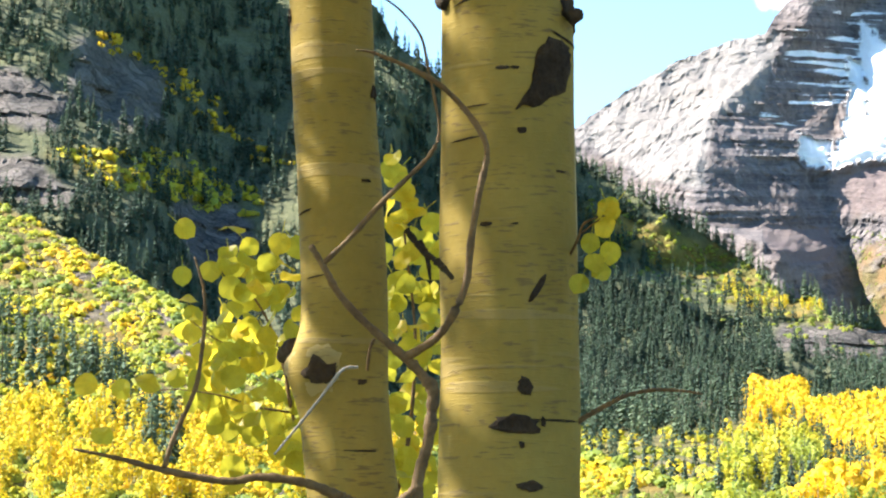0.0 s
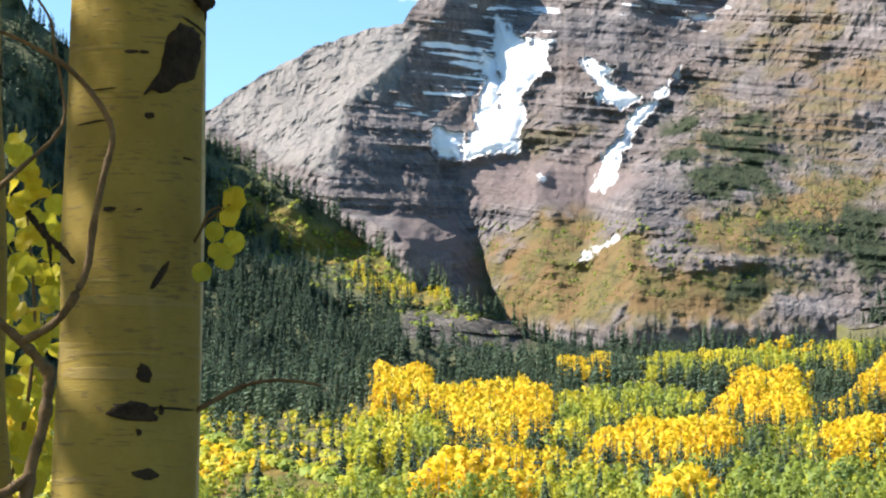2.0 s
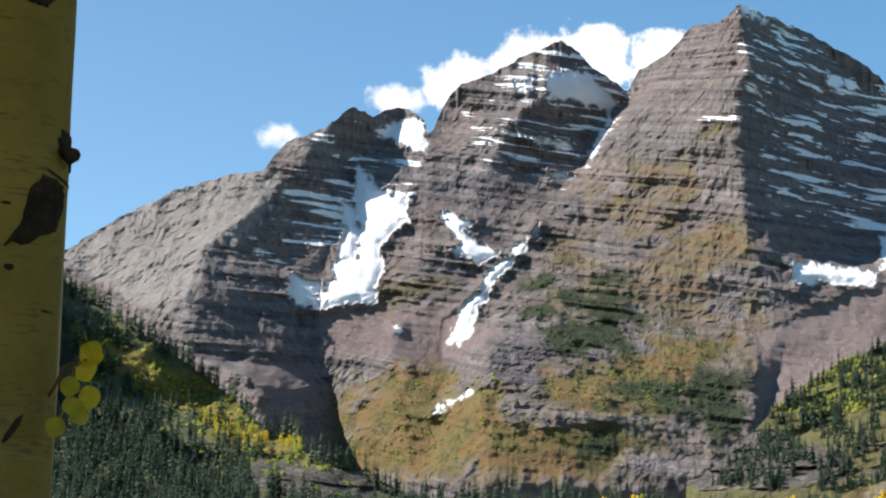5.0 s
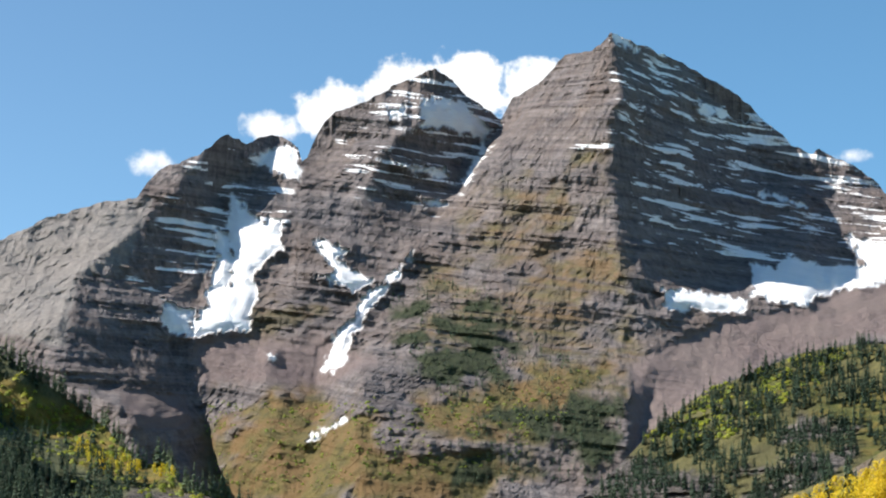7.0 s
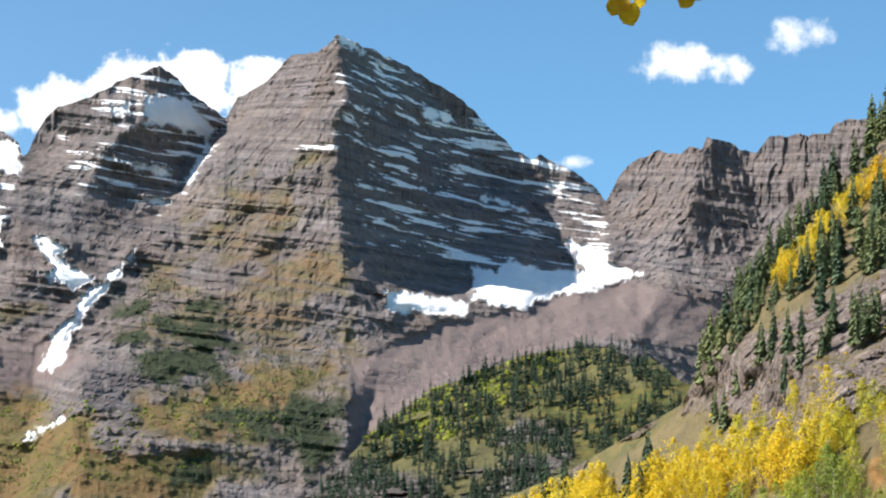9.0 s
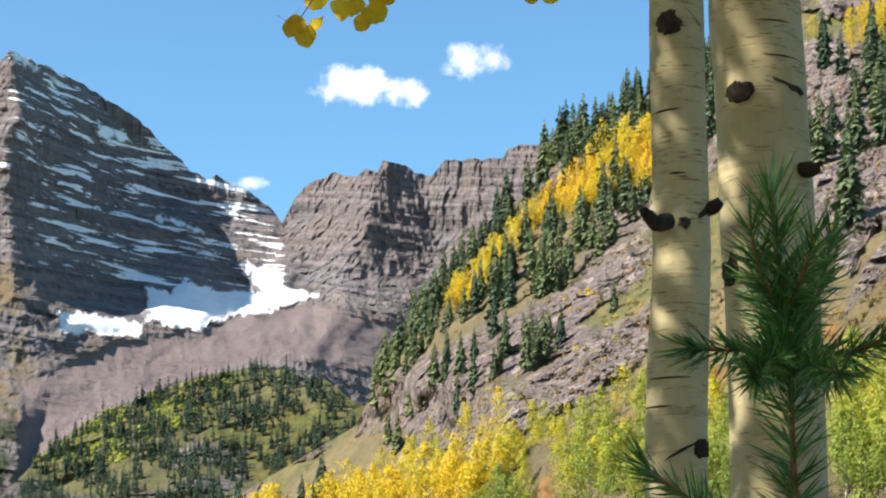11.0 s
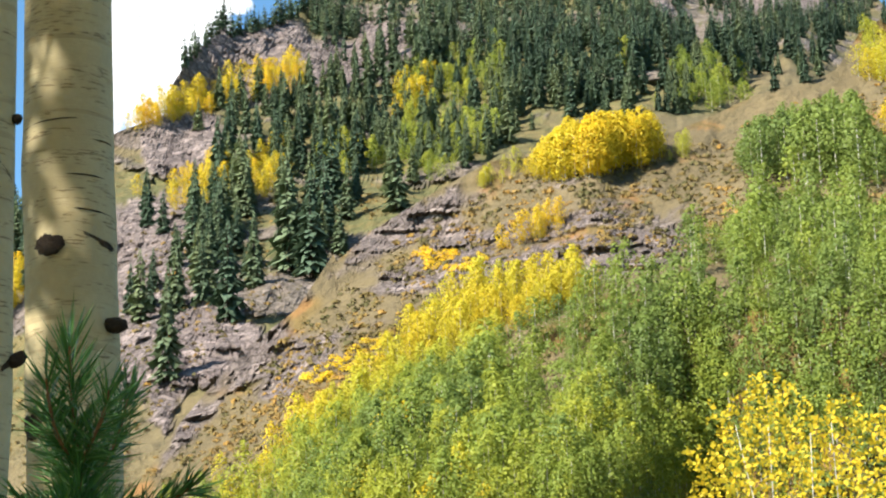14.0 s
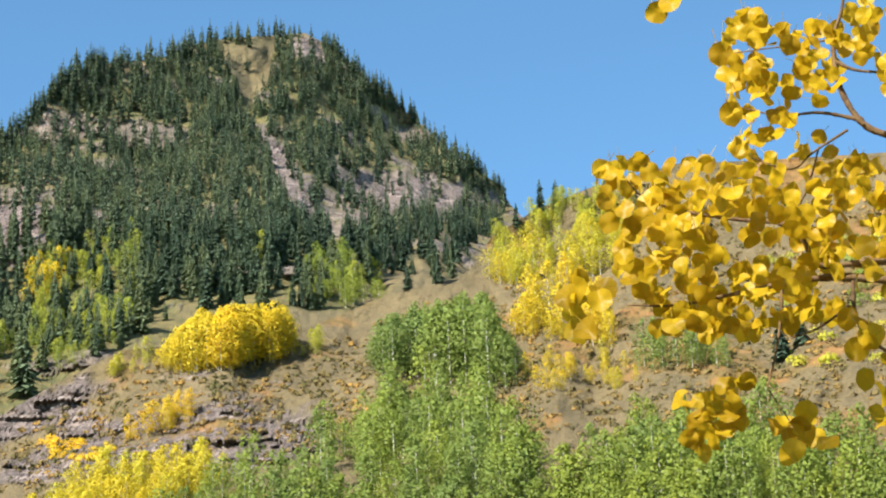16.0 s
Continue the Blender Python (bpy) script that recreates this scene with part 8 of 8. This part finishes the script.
def needles(name, pts, per_metre, length, spread, seed, tip=True, n=200):
    """Needles set all round a shoot given by (x, y, z, radius) points, slanting towards its tip."""
    q = smooth_line(pts, n)
    c = q[:, :3]
    t = np.gradient(c, axis=0)
    run = np.concatenate([[0], np.cumsum(np.linalg.norm(np.diff(c, axis=0), axis=1))])
    r = np.random.RandomState(seed)
    count = int(run[-1] * per_metre)
    v, f = [], []
    for k in range(count):
        s = r.rand() * run[-1]
        i = int(np.searchsorted(run, s).clip(1, n - 1))
        o, d = c[i], t[i] / np.linalg.norm(t[i])
        side = np.cross(d, r.randn(3))
        side /= np.linalg.norm(side) + 1e-9
        close = 1.0 - 0.65 * (s / run[-1]) ** 6 if tip else 1.0
        lean = radians(spread * (0.65 + 0.5 * r.rand())) * close
        way = d * math.cos(lean) + side * math.sin(lean)
        ln = length * (0.7 + 0.45 * r.rand())
        bend = np.cross(way, side)
        w = np.cross(way, r.randn(3))
        w = w / (np.linalg.norm(w) + 1e-9) * 0.0016
        mid = o + way * ln * 0.55 + np.array([0, 0, -0.0015])
        end = o + way * ln + np.array([0, 0, 0.003 * r.randn() - 0.002])
        b = len(v)
        v += [o - w * 0.7, o + w * 0.7, mid + w, mid - w, end]
        f += [(b, b + 1, b + 2, b + 3), (b + 3, b + 2, b + 4)]
    me = bpy.data.meshes.new(name)
    me.from_pydata([tuple(p - np.array(pine.location)) for p in v], [], f)
    return part("needles", me, needle_mat, pine)


P_STEM = [(1.370, 3.125, 0.896, 0.014), (1.377, 3.122, 1.569, 0.009), (1.378, 3.122, 1.888, 0.007), (1.377, 3.122, 1.984, 0.0062), (1.376, 3.122, 2.069, 0.0055), (1.377, 3.122, 2.135, 0.0055), (1.372, 3.125, 2.220, 0.005), (1.365, 3.127, 2.305, 0.0045), (1.360, 3.130, 2.365, 0.004), (1.361, 3.129, 2.387, 0.003)]
limb(pine, "stem", P_STEM, pine_bark, 8, 0.12, 90)
needles("needles", P_STEM[1:4], 900, 0.078, 62, 1, False)
needles("needles", P_STEM[3:7], 1050, 0.08, 60, 2, False)
needles("needles", P_STEM[5:], 1250, 0.085, 52, 3)
for k, (pts, dens, ln, spr) in enumerate((
        ([(1.376, 3.123, 2.140, 0.0045), (1.328, 3.100, 2.145, 0.004), (1.278, 3.088, 2.143, 0.0035), (1.230, 3.075, 2.140, 0.003), (1.202, 3.064, 2.140, 0.002)], 2600, 0.05, 40),
        ([(1.378, 3.122, 2.140, 0.0045), (1.407, 3.076, 2.139, 0.004), (1.435, 3.019, 2.138, 0.0035), (1.459, 2.975, 2.148, 0.003), (1.465, 2.950, 2.156, 0.002)], 2600, 0.052, 42),
        ([(1.376, 3.123, 2.144, 0.0045), (1.417, 3.159, 2.194, 0.004), (1.462, 3.194, 2.262, 0.0035), (1.494, 3.224, 2.331, 0.003), (1.500, 3.232, 2.353, 0.002)], 2300, 0.05, 42),
        ([(1.377, 3.122, 2.135, 0.004), (1.312, 3.041, 2.121, 0.0035), (1.258, 2.955, 2.091, 0.003), (1.232, 2.912, 2.076, 0.002)], 2400, 0.046, 44),
        ([(1.377, 3.122, 2.135, 0.004), (1.367, 3.017, 2.112, 0.0035), (1.351, 2.915, 2.089, 0.003), (1.339, 2.866, 2.078, 0.002)], 2300, 0.046, 44),
        ([(1.376, 3.123, 2.144, 0.004), (1.386, 3.205, 2.208, 0.0035), (1.394, 3.278, 2.282, 0.003), (1.407, 3.327, 2.327, 0.002)], 2000, 0.05, 42),
        ([(1.373, 3.124, 2.203, 0.004), (1.374, 3.080, 2.238, 0.0035), (1.378, 3.045, 2.274, 0.003), (1.380, 3.033, 2.305, 0.002)], 2000, 0.052, 48),
        ([(1.373, 3.124, 2.203, 0.004), (1.333, 3.108, 2.249, 0.0035), (1.314, 3.094, 2.296, 0.003), (1.307, 3.087, 2.327, 0.002)], 1800, 0.052, 48),
        ([(1.378, 3.122, 1.823, 0.006), (1.295, 3.113, 1.878, 0.005), (1.206, 3.105, 1.931, 0.004), (1.154, 3.103, 1.966, 0.003), (1.145, 3.106, 1.978, 0.002)], 2200, 0.05, 40),
        ([(1.378, 3.122, 1.823, 0.006), (1.435, 3.053, 1.860, 0.005), (1.491, 2.982, 1.891, 0.004), (1.518, 2.946, 1.909, 0.002)], 2000, 0.05, 40))):
    limb(pine, "branch", pts, pine_bark, 6, 0.1, 20, seed=60 + k)
    needles("needles", pts, int(dens * 0.42), ln * 1.35, spr + 8, 70 + k)

# ---- hanging leaves over the view ----
hang = thing("aspen_branch", "overhanging aspen spray with golden leaves", "branch", (0.921, 3.694, 3.130), "leafy aspen twigs")
limb(hang, "twig", [(0.317, 3.789, 3.150, 0.005), (0.588, 3.759, 3.148, 0.005), (0.921, 3.694, 3.130, 0.0045), (1.143, 3.634, 3.056, 0.004), (1.290, 3.585, 3.018, 0.003)], seed=41)
limb(hang, "twig", [(0.921, 3.694, 3.130, 0.003), (0.914, 3.696, 2.987, 0.002), (0.898, 3.700, 2.887, 0.0015), (0.888, 3.702, 2.836, 0.001)], seed=42)
limb(hang, "twig", [(1.143, 3.634, 3.056, 0.003), (1.153, 3.630, 2.935, 0.002), (1.172, 3.625, 2.855, 0.001)], seed=43)
limb(hang, "twig", [(1.272, 3.592, 3.023, 0.002), (1.279, 3.589, 2.936, 0.0015), (1.277, 3.590, 2.886, 0.001)], seed=44)
limb(hang, "twig", [(0.661, 3.747, 3.144, 0.003), (0.721, 3.737, 3.007, 0.002), (0.788, 3.724, 2.881, 0.0015)], seed=45)
for q in [(0.797, 3.722, 2.825), (0.827, 3.716, 2.834), (0.831, 3.715, 2.804), (0.871, 3.706, 2.852), (0.888, 3.702, 2.825), (0.877, 3.705, 2.789), (0.913, 3.696, 2.813), (0.940, 3.690, 2.829), (0.907, 3.698, 2.855), (1.021, 3.669, 2.863), (1.037, 3.664, 2.854), (1.099, 3.647, 2.869), (1.131, 3.637, 2.860), (1.159, 3.629, 2.828), (1.195, 3.617, 2.820), (1.209, 3.613, 2.837), (1.199, 3.616, 2.871), (1.277, 3.590, 2.860), (1.178, 3.623, 2.829), (0.863, 3.708, 2.806), (0.784, 3.725, 2.763), (0.930, 3.692, 2.866), (1.053, 3.660, 2.902), (1.108, 3.644, 2.913), (1.163, 3.628, 2.915), (0.833, 3.714, 2.894), (0.897, 3.700, 2.906), (0.980, 3.680, 2.910)]:
    leaf(hang, SUNLIT, q, 0.042, 1.0)
for q in [(0.744, 3.729, 2.762), (0.770, 3.724, 2.754), (0.783, 3.721, 2.758), (0.879, 3.700, 2.776), (0.758, 3.726, 2.770)]:
    leaf(hang, SUNLIT, q, 0.036, 1.0)
limb(hang, "twig", [(0.949, 3.683, 3.036, 0.002), (0.837, 3.710, 2.898, 0.0015), (0.763, 3.726, 2.780, 0.001)], seed=46)

# ---- the golden bough at the end of the turn ----
bough = thing("aspen_bough", "dark aspen bough with many golden leaves", "branch", (2.799, 1.840, 2.649), "leafy aspen twigs")
for k, pts in enumerate((
        [(2.842, 1.775, 2.638, 0.011), (2.755, 1.905, 2.663, 0.009), (2.693, 1.990, 2.677, 0.008), (2.650, 2.046, 2.688, 0.006), (2.608, 2.097, 2.687, 0.005), (2.554, 2.161, 2.677, 0.0035), (2.499, 2.223, 2.667, 0.0025), (2.448, 2.278, 2.673, 0.0015)],
        [(2.756, 1.903, 2.676, 0.007), (2.694, 1.987, 2.703, 0.006), (2.620, 2.051, 2.702, 0.005), (2.609, 2.064, 2.739, 0.0045), (2.593, 2.084, 2.770, 0.004), (2.546, 2.140, 2.786, 0.0035), (2.492, 2.201, 2.808, 0.0025), (2.459, 2.237, 2.832, 0.002), (2.442, 2.255, 2.863, 0.001)],
        [(2.917, 1.844, 2.850, 0.009), (2.850, 1.943, 2.899, 0.008), (2.787, 2.030, 2.939, 0.007), (2.765, 2.060, 2.969, 0.006), (2.750, 2.079, 3.030, 0.005), (2.749, 2.080, 3.107, 0.004), (2.762, 2.063, 3.172, 0.003), (2.763, 2.062, 3.290, 0.002)],
        [(2.765, 2.060, 2.969, 0.004), (2.729, 2.107, 2.988, 0.003), (2.691, 2.154, 2.990, 0.002), (2.653, 2.199, 3.011, 0.001)],
        [(2.749, 2.081, 3.069, 0.004), (2.770, 2.054, 3.050, 0.003), (2.810, 1.999, 3.036, 0.002)],
        [(2.600, 2.107, 2.684, 0.003), (2.595, 2.113, 2.628, 0.0025), (2.585, 2.124, 2.569, 0.002), (2.577, 2.135, 2.528, 0.001)],
        [(2.664, 2.027, 2.684, 0.004), (2.663, 2.028, 2.625, 0.0035), (2.676, 2.012, 2.585, 0.003), (2.700, 1.980, 2.550, 0.002)],
        [(2.659, 2.033, 2.643, 0.003), (2.630, 2.071, 2.614, 0.002), (2.603, 2.103, 2.601, 0.0015)],
        [(2.595, 2.081, 2.768, 0.003), (2.617, 2.054, 2.826, 0.002), (2.631, 2.037, 2.886, 0.0015)],
        [(2.753, 2.075, 2.954, 0.003), (2.719, 2.118, 2.924, 0.002), (2.696, 2.147, 2.900, 0.0015), (2.659, 2.192, 2.925, 0.001)],
        [(2.578, 2.133, 2.527, 0.0015), (2.595, 2.112, 2.474, 0.001), (2.604, 2.103, 2.440, 0.001)],
        [(2.749, 2.080, 3.107, 0.002), (2.709, 2.132, 3.106, 0.0015), (2.647, 2.207, 3.103, 0.001)],
        [(2.766, 2.058, 3.230, 0.003), (2.690, 2.155, 3.267, 0.002), (2.601, 2.259, 3.234, 0.0015), (2.569, 2.295, 3.189, 0.001)])):
    limb(bough, "twig", pts, seed=80 + k)
leaf_cloud(bough, GOLDEN, [(45.58, 20.71), (46.79, 21.11), (49.26, 20.69), (50.79, 20.00), (53.19, 19.74), (53.74, 18.18), (52.82, 16.63), (51.17, 16.79), (49.42, 16.40), (47.29, 16.57), (46.27, 18.30), (46.21, 19.42)], 400, 3.1, 3.5, 0.029, 0.06, 0.035, 0.5, 0.38)
leaf_cloud(bough, GOLDEN, [(49.09, 23.47), (49.93, 24.35), (51.52, 23.91), (52.76, 24.31), (55.64, 23.94), (55.06, 19.66), (50.81, 20.13), (49.01, 21.13), (49.45, 22.61)], 270, 3.2, 3.55, 0.028, 0.06, 0.035, 0.5, 0.40)
leaf_cloud(bough, GOLDEN, [(47.58, 15.03), (49.07, 15.74), (49.26, 14.76), (48.59, 13.58), (47.62, 13.79)], 38, 3.2, 3.4, 0.030, 0.06, 0.035)
leaf_cloud(bough, GOLDEN, [(49.79, 14.44), (50.66, 14.64), (50.96, 13.52), (49.84, 13.48)], 15, 3.2, 3.4, 0.036, 0.06, 0.035)
leaf_cloud(bough, GOLDEN, [(51.87, 16.73), (54.78, 17.51), (54.23, 13.22), (52.09, 13.69)], 30, 3.2, 3.4, 0.035, 0.06, 0.035)
leaf_cloud(bough, GOLDEN, [(44.58, 18.14), (45.39, 18.23), (45.90, 17.22), (45.55, 16.41), (44.70, 16.74)], 9, 3.2, 3.4, 0.041, 0.06, 0.035)
for q in [(2.535, 2.258, 3.164), (2.561, 2.228, 3.170), (2.639, 2.138, 3.072), (2.559, 2.155, 3.062), (2.560, 2.154, 3.020), (2.565, 2.148, 2.963), (2.589, 2.120, 3.001)]:
    leaf(bough, GOLDEN, q, 0.036, 1.0)

# ---- the yellow young aspens some way down the slope ----


def young_aspen(label, poly, foot, d, n, tone0, tone1, wide, seed):
    """A small leafy aspen: stems and a cloud of small leaves filling an outline of headings and rises."""
    r = np.random.RandomState(seed)
    px, py = [q[0] for q in poly], [q[1] for q in poly]
    v, f, tone = [], [], []
    while len(f) < n * 2:
        h, e = min(px) + (max(px) - min(px)) * r.rand(64), min(py) + (max(py) - min(py)) * r.rand(64)
        s = inside(h, e, poly) + 2.2 * (fbm(np.stack([h * 3, e * 3, 0 * h], -1), 4, seed) - 0.5)
        for hh, ee in zip(h[s > 0], e[s > 0]):
            o = places(np.array([hh]), np.array([ee]), np.array([d + 1.2 * r.randn()]))[0]
            x, y = r.randn(3), r.randn(3)
            x /= np.linalg.norm(x)
            y = np.cross(x, y)
            y /= np.linalg.norm(y)
            k = 0.5 * wide * (0.7 + 0.6 * r.rand())
            b = len(v)
            v += [o - x * k, o - y * k * 0.8, o + x * k * 1.15, o + y * k * 0.8]
            f += [(b, b + 1, b + 2), (b, b + 2, b + 3)]
            tone += [tone0 + (tone1 - tone0) * r.rand()] * 4
    mid = np.mean(px)
    base = places(np.array([mid]), np.array([foot]), np.array([d]))[0]
    base[2] = ground_height(np.array([base[0]]), np.array([base[1]]))[0]
    top = thing("young_aspen", label, "tree", tuple(base), "young aspens down the slope")
    me = bpy.data.meshes.new("crown")
    fill_mesh(me, np.array(v) - base, f)
    me.attributes.new("tone", "FLOAT", "POINT").data.foreach_set("value", np.array(tone, np.float32))
    part("crown", me, aspen_leaf, top)
    for k in range(4):
        hh, ee = np.array([min(px) + (max(px) - min(px)) * (0.12 + 0.76 * (k + r.rand()) / 4)]), np.array([min(py) + (max(py) - min(py)) * (0.6 + 0.2 * r.rand())])
        tip = places(hh, ee, np.array([d + 0.5 * r.randn()]))[0] - base
        stem_pts = [(0.1 * (k - 2), 0, -0.1, 0.02), (*(tip * 0.5 + np.array([0.15 * r.randn(), 0, 0.1])), 0.012), (*tip, 0.003)]
        part("stem", tube(stem_pts, 14, 6, 0.05, k), far_bark, top)


young_aspen("bright yellow young aspen with small fluttering leaves", [(37.96, 7.31), (38.31, 9.22), (39.07, 10.57), (40.09, 11.49), (41.04, 10.76), (41.72, 10.46), (42.45, 11.11), (42.96, 10.26), (43.16, 9.02), (43.04, 7.13)], -4.0, 16.0, 3400, 0.62, 0.8, 0.036, 5)
young_aspen("pale green young aspen with silvery leaves", [(44.12, 7.08), (44.67, 9.09), (45.67, 9.85), (47.01, 9.63), (47.60, 6.92)], -4.0, 17.0, 1300, 0.35, 0.6, 0.036, 6)

# ---- crowns of the near aspens, above the view, which dapple the trunks ----


def upper_crown(trunk, n, seed, low, high, wide, keep_above=27.5):
    r = np.random.RandomState(seed)
    ax = trunk.c
    v, f, tone = [], [], []
    for k in range(n):
        z = low + (high - low) * r.rand()
        i = int(np.argmin(np.abs(ax[:, 2] - z)))
        a, rad = r.rand() * 6.283, wide * math.sqrt(r.rand())
        o = np.array([ax[i, 0] + rad * math.cos(a), ax[i, 1] + rad * math.sin(a), z])
        rise = math.degrees(math.atan2(o[2] - EYE, math.hypot(o[0], o[1])))
        if keep_above and rise < keep_above:
            continue
        x, y = r.randn(3), r.randn(3)
        x /= np.linalg.norm(x)
        y = np.cross(x, y)
        y /= np.linalg.norm(y)
        s = 0.042 * (0.7 + 0.6 * r.rand())
        b = len(v)
        v += [o - x * s, o - y * s, o + x * s, o + y * s]
        f += [(b, b + 1, b + 2), (b, b + 2, b + 3)]
        tone += [0.5 + 0.3 * r.rand()] * 4
    me = bpy.data.meshes.new("crown")
    fill_mesh(me, np.array(v), f)
    me.attributes.new("tone", "FLOAT", "POINT").data.foreach_set("value", np.array(tone, np.float32))
    trunk.add("crown", me, aspen_leaf)


upper_crown(trunk_a, 5200, 1, 3.4, 8.0, 1.6)
upper_crown(trunk_b, 8500, 2, 3.4, 9.0, 1.8)
upper_crown(trunk_c, 1800, 3, 4.2, 8.5, 1.6)
upper_crown(trunk_d, 2600, 4, 4.2, 9.0, 1.9)

# aspens added outside the view to throw shade on the trunks and the bough


def shade_aspen(x, y, low, high, wide, n, seed):
    z = ground_height(np.array([x]), np.array([y]))[0]
    tree = Trunk("unseen aspen added for its shade, with a dense yellow-green crown", [(x, y, z - 0.1, 0.12), (x + 0.05, y, 2.5, 0.10), (x, y + 0.1, 5.0, 0.075), (x, y, high, 0.03)], white_bark, (), seed, 90, 16)
    upper_crown(tree, n, seed, low, high, wide, 0.0)


shade_aspen(-5.2, 3.4, 2.2, 8.0, 2.1, 11000, 51)
shade_aspen(-3.6, 0.6, 2.6, 8.0, 1.8, 6000, 52)
shade_aspen(0.4, -2.6, 3.2, 8.5, 2.4, 9000, 55)
shade_aspen(-1.6, 6.6, 5.0, 8.5, 1.6, 2500, 53)
shade_aspen(4.6, 0.6, 3.4, 7.5, 1.7, 2200, 54)
